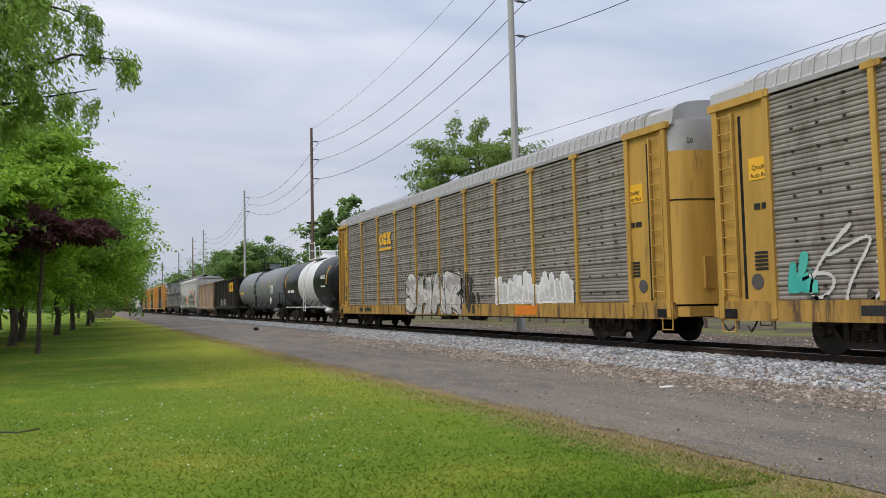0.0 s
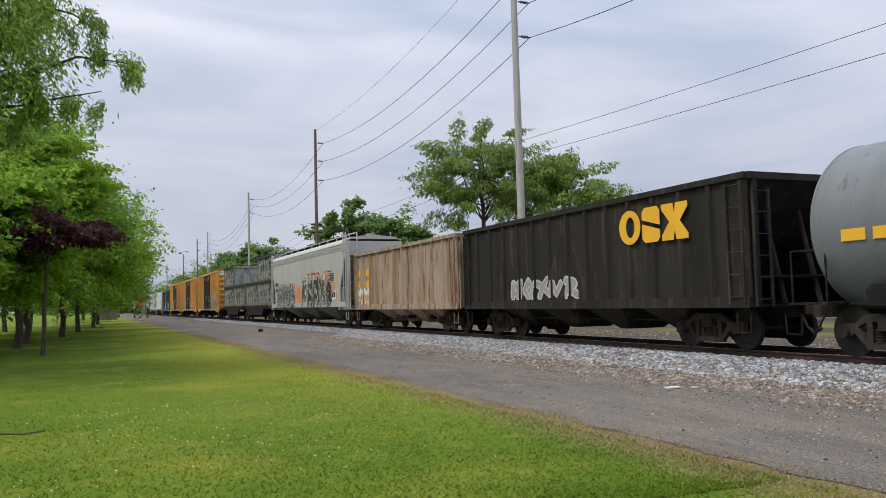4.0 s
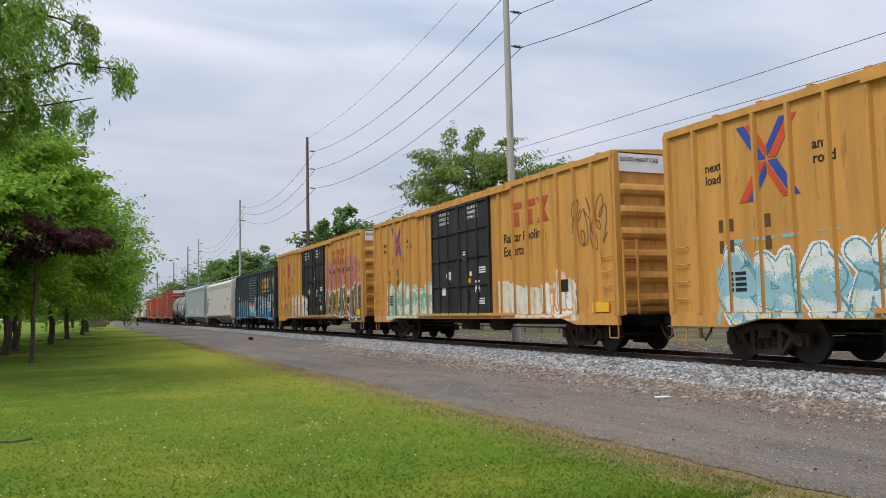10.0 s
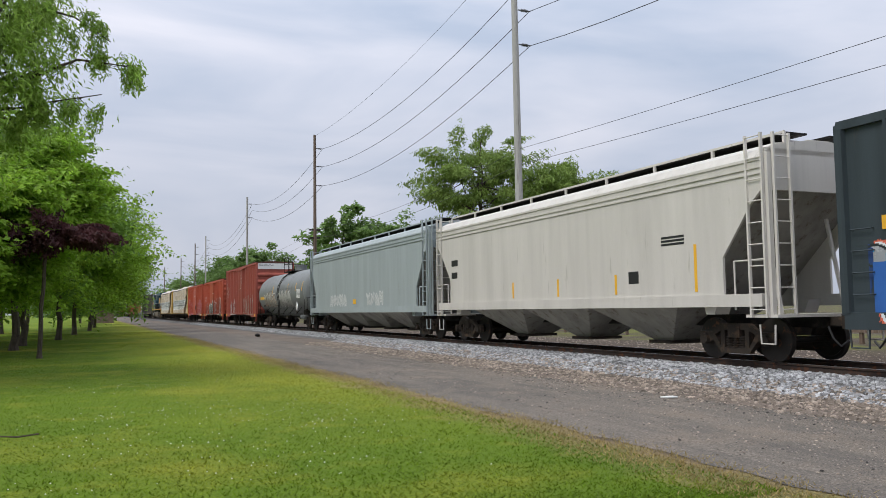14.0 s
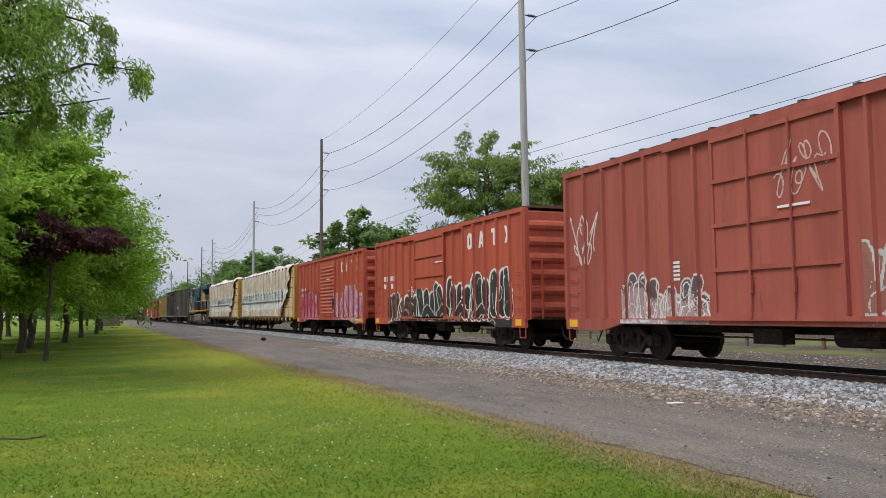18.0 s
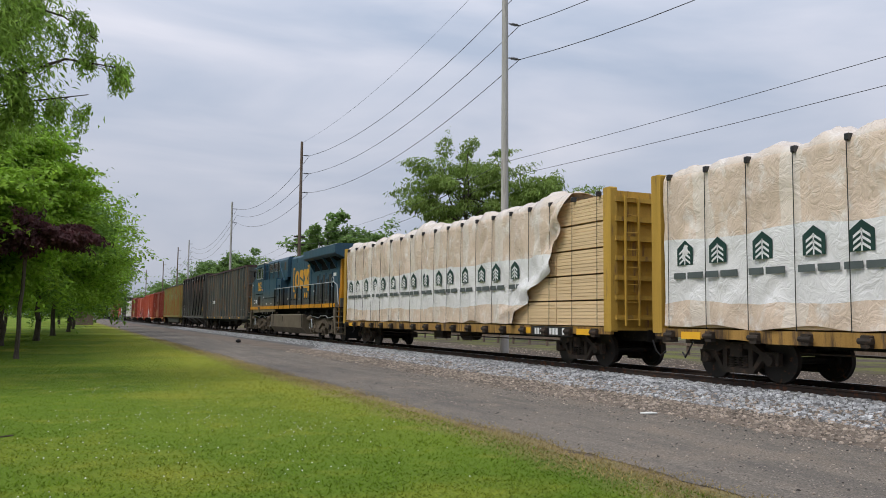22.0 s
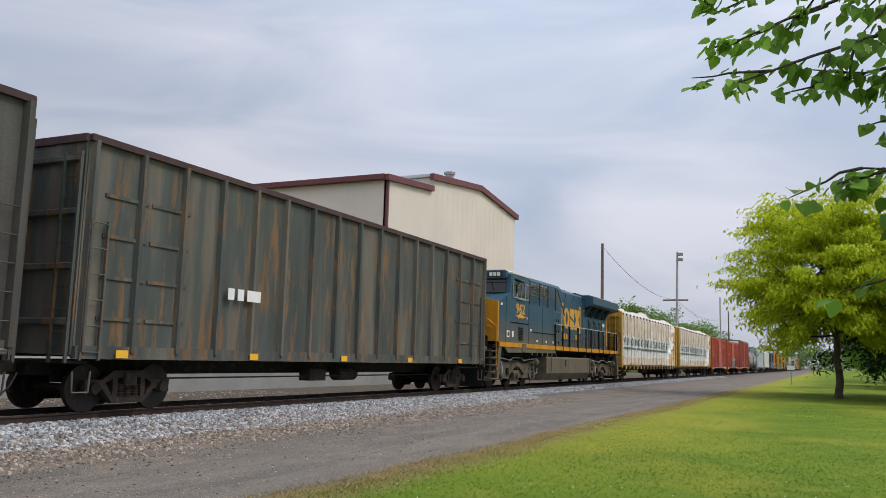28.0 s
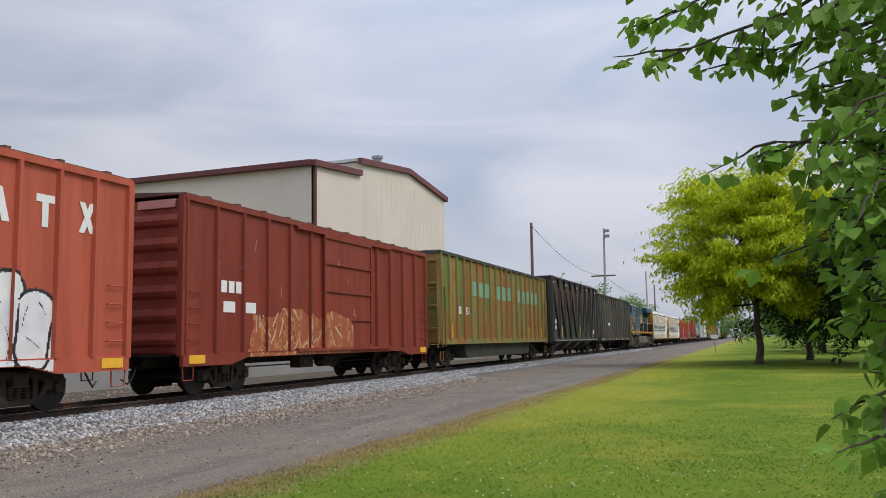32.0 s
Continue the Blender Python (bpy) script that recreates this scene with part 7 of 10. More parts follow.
def lumber_load(u0, u1, open_front, open_tail, seed, label):
    """The stack on the lawn side of the centre beam and the one behind it: bundles, printed wrap, straps."""
    rng = random.Random(seed)
    ob = thing("lumber_load", label, "lumber", pose(XC, (u0 + u1) / 2, ZR + 1.06), "lumber on the centre-beam cars")
    L = (u1 - u0) / 2 - .38
    H = 3.42
    rows, n = 5, 9
    for s in (-1, 1):
        for r in range(rows):
            for k in range(n):
                y0, y1 = -L + 2 * L * k / n, -L + 2 * L * (k + 1) / n
                hz = H / rows
                d = rng.uniform(0, .02)
                xo, face = 1.40 + d, []
                for q in range(7):
                    z, up = r * hz + .03 + (hz - .04) * q / 7, (hz - .04) / 7
                    o = xo + rng.uniform(-.006, .006)
                    face += [(s * o, z), (s * o, z + up - .010), (s * (o - .03), z + up - .008), (s * (o - .03), z + up - .002)]
                gg = Geo().prism(face + [(s * .14, face[-1][1]), (s * .14, face[0][1])], "y", y0 + .012, y1 - .012)
                if s < 0 or k % 3 == 0:
                    part("lumber_pack", gg, LUMBER, ob)
        if s > 0:
            part("lumber_stack", Geo().box(.2, 1.36, -L + .02, L - .02, .02, H - .03), LUMBER, ob)
    # printed sheet over the side and the top, crinkled, one per wrapped stretch
    y_a, y_b = -L + open_front, L - open_tail
    ny, nz = int((y_b - y_a) / .07), 52

    def lip(w):
        """Where the torn edge of the sheet runs: far forward at the top, swept back at the foot."""
        return y_a + 2.9 * max(0, 1 - w) ** 1.25 + .35 * noise.noise((w * 6, seed, 3)) - .5 * math.exp(-((w - .5) / .16) ** 2)

    def wrap_point(y, w):
        """w runs from 0 at the foot of the side over the shoulder to 1.35 at the middle of the top."""
        tight = abs(math.sin(math.pi * (y + L - .25) / ((2 * L - .5) / 18)))
        crease = (.095 * abs(noise.noise((y * 1.5 + w * 2.6, w * 2.0 - y * .6, seed))) + .030 * abs(noise.noise((y * 5.0 - w * 8, w * 6 + y * 1.0, seed + 5))) + .09 * abs(noise.noise((y * .8 + w * 1.5, w * 2.2 - y * .6, seed + 9)))) * (.25 + .75 * tight) + .014 * tight
        flap = 0.0
        rip = lip(w)
        if y < rip + 1.4:
            flap = (rip + 1.4 - y) * .17 * (.55 + 1.1 * noise.noise((y * 2.2 + w * 4, w * 5 - y, 2 + seed)))
        foot = .05 + .10 * noise.noise((y * .8, seed, 4))
        if w <= 1:
            return (-1.445 - abs(crease) - max(0, flap), y, foot + (H + .02 - foot) * w)
        t = (w - 1) / .35
        billow = (.42 if seed > 5 else .08) * max(0, noise.noise((y * .33, seed, 7)) + .12) * math.sin(math.pi * min(1, t * 1.4)) ** .6
        return (-1.44 + 1.3 * t, y, H + .045 + .10 * math.sin(math.pi * t) + crease * 2.5 + billow)

    v, f = [], []
    for j in range(nz + 1):
        for i in range(ny + 1):
            w = 1.35 * j / nz
            y = lip(w) + (y_b - lip(w)) * i / ny
            v.append(wrap_point(y, w))
    for j in range(nz):
        for i in range(ny):
            a = j * (ny + 1) + i
            f.append((a, a + 1, a + ny + 2, a + ny + 1))
    me = sharp_mesh("plastic_wrap", v, f, WRAP, smooth=True)
    put("plastic_wrap", me, ob, label="crinkled white and tan plastic lumber wrap")
    # printed marks: a house with a tree, and a bar for the maker's name
    k = 0
    y = y_b - .5
    while y > y_a + 3.0:
        g = Geo()
        z, s = 1.40, .25
        g.prism([(y, z), (y - 2 * s, z), (y - 2 * s, z + 1.5 * s), (y - s, z + 2.2 * s), (y, z + 1.5 * s)], "x", -1.532, -1.526)
        part("house_mark", g, GREEN_INK, ob)
        g = Geo()
        for q in range(3):
            for e in (-1, 1):
                g.prism([(y - s, z + .12 + .11 * q), (y - s, z + .17 + .11 * q), (y - s + e * .17, z + .06 + .11 * q), (y - s + e * .17, z + .01 + .11 * q)], "x", -1.540, -1.534)
        g.box(-1.540, -1.534, y - s - .014, y - s + .014, z, z + .40)
        part("tree_mark", g, WHITE_PAINT, ob)
        for a, c in ((.12, -.26), (-.32, -.80)):
            part("name_bar", Geo().box(-1.532, -1.526, y + c, y + a, 1.10, 1.235), GREY_INK, ob)
        y -= 1.22 if k % 3 else 1.0
        k += 1
    for k in range(19):
        y = -L + .25 + (2 * L - .5) * k / 18
        pts = [(-1.535, y, .0), (-1.53, y, H * .5), (-1.515, y + .01, H), (-1.40, y, H + .08), (-.14, y, H + .12)]
        part("strap", Geo().tube(pts, .009, 4), BLACK_PAINT, ob)
        part("corner_guard", Geo().bbox(-1.53, -1.40, y - .04, y + .04, H - .04, H + .09, .015), BLACK_PAINT, ob)
    TRAIN.append((ob, (u0 + u1) / 2))
    return ob


centrebeam(334.66, 357.23, "yellow centre-beam flat car carrying wrapped lumber")
lumber_load(334.66, 357.23, .9, .05, 3, "lumber bundles under torn white plastic wrap, open at one end")
centrebeam(358.74, 380.81, "yellow centre-beam flat car carrying wrapped lumber")
lumber_load(358.74, 380.81, 1.6, .05, 8, "lumber bundles under white and tan plastic wrap")

# ---- gondolas and hoppers behind the locomotive ----
GON_GREY = car_paint("gondola_grey_green", (0.085, 0.095, 0.088), 0.46, (0.20, 0.12, 0.065), 0.65, 0.25, second=(0.17, 0.15, 0.12))
HOP_BLACK = car_paint("hopper_worn_black", (0.075, 0.071, 0.064), 0.34, (0.11, 0.075, 0.055), 0.6, 0.3, second=(0.105, 0.10, 0.09))
RIM_BROWN = car_paint("rim_brown", (0.075, 0.045, 0.045), 0.3, (0.05, 0.035, 0.03), 0.6, 0.2)
HOP_RIB = car_paint("hopper_rib_black", (0.03, 0.03, 0.03), 0.25, (0.10, 0.07, 0.05), 0.6, 0.2)
GON_OLIVE = surface("gondola_olive", (0.27, 0.205, 0.052), 0.6, vary=0.22, scale=0.55, stretch=(1, 1, .8), other=(0.30, 0.125, 0.032), amount=0.60, edge=0.14, spots=0.8, bump=0.003, grain=30.0, second=(0.17, 0.20, 0.07), second_at=0.52)
MINT = car_paint("faded_mint", (0.21, 0.40, 0.28), 0.18, (0.24, 0.15, 0.06), 0.6, 0.1)
g21, g21s, g21b = open_hopper("gondola_car", "grey-green ribbed gondola car with rust stains", 404.9, 424.65, 5.2, GON_GREY, 17, 1.15, "flat", rim=RIM_BROWN, inset=.11)
for y in (g21b - 2.2, g21b - 1.0, -g21b + 1.0, -g21b + 2.2):
    for k in range(4):
        part("panel_bead", Geo().box(-1.55, -1.51, y - .55, y + .55, 1.75 + .78 * k, 1.82 + .78 * k), GON_GREY, g21)
for k in range(5):
    part("yellow_stripe", Geo().box(-1.64, -1.63, g21b - 1.2 - 4 * k, g21b - .9 - 4 * k, 1.05, 1.2), YELLOW_PAINT, g21)
bars("car_number", g21, g21b - 4.0, 2.4, (.22, .22, .5), .26, -1.635, WHITE_PAINT, .12)
BAY = [.44 + 1.98 * k for k in (4, 3, 2, 1, 0, -1, -2, -3, -4)]
g22, g22s, g22b = open_hopper("hopper_car", "worn black high-sided hopper with diagonal braces", 425.7, 443.4, 5.52, HOP_BLACK, BAY + [8.66, -8.66], 1.2, "hopper", rim=RIM_BROWN, inset=.13, post_w=.11)
PRIMER = car_paint("primer_brown", (.105, .052, .036), .4, (.07, .055, .045), .65, .2)
for k in range(8):
    outer, inner = (BAY[k], BAY[k + 1]) if k < 4 else (BAY[k + 1], BAY[k])
    d = 1 if outer > inner else -1
    part("diagonal_brace", Geo().prism([(outer - d * .05, 5.0), (outer - d * .24, 5.0), (inner + d * .10, 1.35), (inner + d * .30, 1.35)], "x", -1.63, -1.5), HOP_RIB, g22)
    part("rust_panel", Geo().prism([(outer - d * .30, 4.9), (inner + d * .14, 5.1), (inner + d * .12, 2.5 + .5 * (k % 3)), (inner + d * .30, 2.0 + .5 * (k % 2))], "x", -1.5255, -1.519), PRIMER, g22)
for k, y in enumerate(BAY):
    part("gusset", Geo().prism([(y - .30, 5.42), (y + .30, 5.42), (y + .26, 5.05), (y + .12, 4.80), (y - .12, 4.80), (y - .26, 5.05)], "x", -1.655, -1.5), HOP_RIB, g22)
    part("foot_gusset", Geo().prism([(y - .30, 1.22), (y + .30, 1.22), (y + .22, 1.75), (y - .22, 1.75)], "x", -1.655, -1.5), HOP_BLACK, g22)
    if k % 2 == 0:
        part("pale_label", Geo().box(-1.664, -1.655, y - .17, y + .17, 5.06, 5.13), WHITE_PAINT, g22)
part("rivet_strip", Geo().bbox(-1.60, -1.58, -g22b + .1, g22b - .1, 1.10, 1.18, .01), GREY_STEEL, g22)
for y in (-g22b + .6, -g22b + 2.2, -g22b + 5.2, -g22b + 7.6, 2.5, 5.5):
    part("yellow_stripe", Geo().box(-1.535, -1.522, y - .06, y + .06, 1.35, 2.15), YELLOW_PAINT, g22)
mural(g22, g22b - .3, -g22b + .3, 1.4, 5.2, 6, [(.24, .22, .20), (.17, .14, .12), (.30, .28, .26)], (.4, .4, .4), 171, surf=flat_side(-1.532), style="scratch", label="pale scrapes")
mural(g22, g22b - .2, -g22b + .2, 1.32, 2.35, 10, [(.022, .03, .028), (.03, .036, .034)], (.05, .05, .05), 172, surf=flat_side(-1.524), style="scrape", cell=.05, label="dark green patch paint")
bars("car_number", g22, g22b - .75, 2.3, (.14, .14, .14, .14), .26, -1.535, WHITE_PAINT)
bars("car_number", g22, g22b - .75, 1.9, (.14, .14, .14, .14), .26, -1.535, WHITE_PAINT)
part("data_panel", Geo().box(-1.535, -1.522, -g22b + 1.6, -g22b + 2.0, 1.6, 1.95), WHITE_PAINT, g22)
g23, g23s, g23b = open_hopper("gondola_car", "faded olive gondola streaked with orange rust and mint patches", 444.9, 464.7, 5.15, GON_OLIVE, 20, 1.2, "tub", rim=HOP_BLACK, inset=.10)
pw = (2 * g23b - .24) / 19


def creeping_rust(m, colour, low, high):
    """Rust that eats up from the sill in tongues of its own."""
    nt = m.node_tree
    b = nt.nodes["Principled BSDF"]
    src = b.inputs["Base Color"].links[0].from_socket
    tc, info, sep, ns, ad, ob_r, mr, mx = (nt.nodes.new(k) for k in ("ShaderNodeTexCoord", "ShaderNodeObjectInfo", "ShaderNodeSeparateXYZ", "ShaderNodeTexNoise", "ShaderNodeMath", "ShaderNodeMath", "ShaderNodeMapRange", "ShaderNodeMix"))
    wire(nt, tc, "Object", sep, 0)
    wire(nt, tc, "Object", ns, "Vector")
    ns.inputs["Scale"].default_value, ns.inputs["Detail"].default_value = 1.1, 6.0
    ad.operation, ad.inputs[1].default_value = "MULTIPLY_ADD", 3.2
    wire(nt, ns, "Fac", ad, 0)
    wire(nt, sep, "Z", ad, 2)
    ob_r.operation, ob_r.inputs[1].default_value = "MULTIPLY_ADD", 1.6
    wire(nt, info, "Random", ob_r, 0)
    wire(nt, ad, 0, ob_r, 2)
    mr.inputs["From Min"].default_value, mr.inputs["From Max"].default_value = high, low
    mr.inputs["To Max"].default_value = 0.85
    wire(nt, ob_r, 0, mr, "Value")
    mx.data_type = "RGBA"
    wire(nt, mr, "Result", mx, "Factor")
    nt.links.new(src, mx.inputs["A"])
    mx.inputs["B"].default_value = (*colour, 1)
    nt.links.new(mx.outputs["Result"], b.inputs["Base Color"])


OLIVES = (GON_OLIVE, car_paint("olive_green_panel", (.17, .215, .065), .34, (.27, .13, .04), .6, .2), car_paint("orange_rust_panel", (.30, .145, .040), .45, (.20, .175, .055), .6, .25), car_paint("ochre_panel", (.29, .215, .06), .40, (.30, .12, .035), .6, .2))
for m in OLIVES[1:]:
    creeping_rust(m, (.27, .115, .035), 4.0, 5.0)
for k in range(19):
    y = -g23b + .12 + pw * k
    part("side_panel", Geo().box(-1.526, -1.519, y + .07, y + pw - .07, 1.34, 5.0), OLIVES[(3, 1, 2, 0, 2, 3, 1, 0, 2, 2, 0, 3, 1, 2, 0, 2, 1, 3, 1)[k]], g23)
for k in (2, 3, 4, 5, 6, 8, 9, 10, 12, 13, 14):
    y = -g23b + .12 + pw * k
    part("mint_patch", Geo().box(-1.533, -1.526, y + .07, y + pw - .07, 3.36 - .02 * (k % 2), 4.06), MINT, g23)
bars("car_number", g23, g23b - 2.2, 2.45, (.14, .07, .14, .14), .34, -1.530, WHITE_PAINT, .05)
lettering("car_number", "1831", g23, g23b - 3.25, 2.45, .34, -1.530, WHITE_PAINT, .72, bold=.006)
for y in (g23b - 1.6, -g23b + 1.4, -g23b + 4.5):
    part("yellow_stripe", Geo().box(-1.535, -1.522, y - .06, y + .06, 1.35, 2.0), YELLOW_PAINT, g23)
b24, s24, h24 = boxcar("boxcar", "dark maroon boxcar with peeling orange patch", 466.13, 481.63, 4.84, BOX_MAROON, (471.47, 474.89), "plug", BOX_MAROON, 14, roof_mat=RUSTY_ROOF, rods=False)
mural(b24, 5.0, -1.0, .72, 2.25, 6, [(.36, .10, .045), (.46, .20, .08), (.30, .06, .04), (.52, .32, .16)], (.58, .42, .26), 141, surf=s24, label="scraped orange and tan paint", style="scrape")
mural(b24, h24 - .5, -h24 + .5, 1.0, 4.4, 2, [(.42, .30, .27), (.36, .20, .17), (.50, .40, .36)], (.4, .3, .3), 161, surf=raised(s24), style="scratch", label="pale scrapes")
part("end_plate", Geo().box(-1.3, -.2, h24 + .02, h24 + .06, 4.5, 4.7), spray((.50, .22, .19)), b24)
bars("car_number", b24, h24 - 1.5, 2.55, (.24, .24, .24), .3, -1.508, WHITE_PAINT, .08)
bars("car_number", b24, h24 - 1.6, 2.05, (.5, .5), .28, -1.508, WHITE_PAINT, .45)
b25, s25, h25 = boxcar("boxcar", "red boxcar with bold white block figures and white graffiti", 483.3, 498.6, 4.82, BOX_RED, (488.7, 492.0), "plug", BOX_RED, 17, roof_mat=RUSTY_ROOF)
block_word(b25, -3.0, 3.5, .62, 4, WHITE_PAINT, 1.05)
mural(b25, -1.0, -5.6, .72, 2.75, 2, [(.78, .78, .79), (.72, .72, .76), (.80, .80, .80)], (.02, .02, .02), 151, surf=s25, thick=.36, rim=.07, label="white bubble graffiti outlined in black", style="puff")
part("ladder_plate", Geo().box(-1.53, -1.515, -h25 + .4, -h25 + .8, .8, 1.0), YELLOW_PAINT, b25)
for ob, hh in ((b24, h24), (b25, h25)):
    part("yellow_plate", Geo().box(-1.58, -1.56, -hh + .2, -hh + .8, .8, 1.0), YELLOW_PAINT, ob)
    part("yellow_plate", Geo().box(-1.58, -1.56, hh - .8, hh - .2, .8, 1.0), YELLOW_PAINT, ob)

# ---- the rest of the train, far down the line ----
u = 500.2
for src, length, label in ((b17, 14.83, "red boxcar far down the train"), (b24, 15.5, "maroon boxcar far down the train"), (c12, 17.1, "pale covered hopper far down the train"),
                           (g22, 17.7, "dark hopper far down the train"), (b25, 15.3, "red boxcar far down the train"), (o4, 14.05, "black hopper far down the train"), (b15, 15.65, "oxide boxcar far down the train"),
                           (o5, 12.85, "rusty hopper far down the train"), (c13, 19.1, "blue-grey covered hopper far down the train"), (o4, 14.05, "black hopper far down the train"), (t3, 17.3, "grey tank car far down the train"),
                           (c12, 17.1, "pale covered hopper far down the train"), (b24, 15.5, "maroon boxcar far down the train")):
    ob = copy_thing(src, pose(XC, u + length / 2, ZR))
    tagged(ob, label)
    TRAIN.append((ob, u + length / 2))
    u += length + .9

# ---- the locomotive: cab towards the tail of the train ----
L_BLUE = car_paint("loco_blue", (0.038, 0.090, 0.132), 0.16, (0.05, 0.062, 0.065), 0.40, 0.12, streaks=.93)
def road_dust(m):
    """A tan film of brake dust thrown up from the rails, patchy, over the paint."""
    nt = m.node_tree
    b = nt.nodes["Principled BSDF"]
    src = b.inputs["Base Color"].links[0].from_socket
    tc, sep, ns, ad, mr, mx = (nt.nodes.new(k) for k in ("ShaderNodeTexCoord", "ShaderNodeSeparateXYZ", "ShaderNodeTexNoise", "ShaderNodeMath", "ShaderNodeMapRange", "ShaderNodeMix"))
    wire(nt, tc, "Object", sep, 0)
    wire(nt, tc, "Object", ns, "Vector")
    ns.inputs["Scale"].default_value = 1.3
    ad.operation, ad.inputs[1].default_value = "MULTIPLY_ADD", 1.2
    wire(nt, ns, "Fac", ad, 0)
    wire(nt, sep, "Z", ad, 2)
    mr.inputs["From Min"].default_value, mr.inputs["From Max"].default_value = 3.75, 2.35
    mr.inputs["To Max"].default_value = 0.8
    wire(nt, ad, 0, mr, "Value")
    mx.data_type = "RGBA"
    wire(nt, mr, "Result", mx, "Factor")
    nt.links.new(src, mx.inputs["A"])
    mx.inputs["B"].default_value = (0.17, 0.13, 0.085, 1)
    nt.links.new(mx.outputs["Result"], b.inputs["Base Color"])


road_dust(L_BLUE)
L_YELLOW = car_paint("loco_yellow", (0.60, 0.27, 0.022), 0.22, (0.30, 0.13, 0.035), 0.42, 0.10)
L_GREY = surface("loco_underside", (0.135, 0.110, 0.074), 0.7, vary=0.2, scale=0.8, other=(0.06, 0.05, 0.042), amount=0.42, edge=0.25, spots=2.0, bump=0.003)
L_DARK = surface("loco_dark", (0.012, 0.013, 0.014), 0.8, vary=0.2)
L_DARK.node_tree.nodes["Principled BSDF"].inputs["Specular IOR Level"].default_value = 0.12
L_TRUCK = surface("loco_truck", (0.110, 0.086, 0.058), 0.85, vary=0.35, scale=1.6, other=(0.035, 0.029, 0.022), amount=0.42, edge=0.2, spots=5.0, bump=0.004)
L_SCREEN = surface("vent_screen", (0.035, 0.036, 0.034), 0.7, vary=0.2)
L_GOLD = surface("loco_lettering", (0.68, 0.34, 0.025), 0.45, vary=0.08)
L_ROOF = surface("cab_roof", (0.66, 0.61, 0.50), 0.6, vary=0.1)
L_LOUVRE = surface("louvre_brown", (0.095, 0.07, 0.05), 0.7, vary=0.25)
L_STEEL = surface("window_frame_metal", (0.50, 0.52, 0.53), 0.4, 0.6, 0.1)
CAB_GLASS = glass("cab_glass", (0.012, 0.014, 0.015))
LU0, LU1 = 381.1, 404.45
loco = thing("locomotive", "dusty blue diesel locomotive with yellow nose, sill stripe and block emblem", "locomotive", pose(XC, (LU0 + LU1) / 2, ZR))
LM = (LU0 + LU1) / 2
TRAIN.append((loco, LM))


def ly(u):
    return u - LM


SX = -1.55
# frame, walkway, sill stripe
part("frame", Geo().box(-1.0, 1.0, ly(382.0), ly(403.9), 1.2, 1.72), L_DARK, loco)
part("walkway", Geo().box(-1.52, 1.52, ly(381.3), ly(404.0), 1.70, 1.76), L_DARK, loco)
for s in (-1, 1):
    part("sill_stripe", Geo().bbox(s * 1.55 - .03, s * 1.55 + .03, ly(382.2), ly(403.35), 1.76, 1.96, .02), L_YELLOW, loco)
    part("cab_skirt", Geo().prism([(ly(403.3), 1.76), (ly(395.5), 1.76), (ly(395.5), 1.60), (ly(400.0), 1.55), (ly(402.3), 1.52), (ly(402.7), 1.76)], "x", s * 1.53 - .03, s * 1.53 + .03), L_GREY, loco)
# cab and long hood
cab_prof = [(ly(403.3), 1.96), (ly(403.3), 3.66), (ly(402.0), 4.08), (ly(401.86), 4.92), (ly(401.7), 5.02), (ly(399.45), 5.0), (ly(399.45), 1.96)]
part("cab_shell", Geo().prism(cab_prof, "x", -1.5, 1.5), L_BLUE, loco)
part("cab_roof", Geo().prism([(-1.46, 4.98), (1.46, 4.98), (1.15, 5.15), (-1.15, 5.15)], "y", ly(399.45), ly(401.75)), L_ROOF, loco, "cream cab roof")
part("roof_edge", Geo().box(-1.52, -1.44, ly(399.45), ly(401.8), 4.96, 5.02), L_ROOF, loco)
part("nose_front", Geo().prism([(-1.5, 1.98), (-1.5, 3.64), (-.55, 3.86), (.55, 3.86), (1.5, 3.64), (1.5, 1.98)], "y", ly(403.3), ly(403.42)), L_YELLOW, loco, "yellow nose")
part("number_box", Geo().bbox(-1.35, -.35, ly(401.9), ly(402.12), 4.74, 5.08, .04), L_BLUE, loco)
part("number_glass", Geo().box(-1.22, -.48, ly(402.12), ly(402.135), 4.80, 5.02), BLACK_PAINT, loco)
part("number_box", Geo().bbox(.35, 1.35, ly(401.9), ly(402.12), 4.74, 5.08, .04), L_BLUE, loco)


for k in range(3):
    part("number_bar", Geo().box(-1.08 + .18 * k, -.94 + .18 * k, ly(402.14), ly(402.147), 4.83, 4.99), WHITE_PAINT, loco)
for x0, x1 in ((-1.28, -.12), (.12, 1.28)):
    part("windscreen", Geo().prism([(ly(402.03), 4.12), (ly(401.93), 4.66), (ly(401.97), 4.66), (ly(402.07), 4.12)], "x", x0, x1), CAB_GLASS, loco)
    part("wiper", Geo().tube([(x0 + .5, ly(402.1), 4.1), (x0 + .65, ly(402.02), 4.6)], .014, 5), BLACK_PAINT, loco)
part("visor_rail", Geo().tube([(-1.3, ly(402.3), 4.72), (1.3, ly(402.3), 4.72)], .02, 5), BLACK_PAINT, loco)
for z in (3.42, 3.18):
    part("headlight", Geo().spin([(0, .12), (.05, .12), (.06, .05)], (.0, ly(403.42), z), "y", 14), WHITE_PAINT, loco)
for x in (-1.1, 1.1):
    part("ditch_light", Geo().spin([(0, .10), (.12, .12), (.14, .05)], (x, ly(403.7), 2.1), "y", 14).box(x - .04, x + .04, ly(403.6), ly(403.75), 1.76, 2.0), L_DARK, loco)
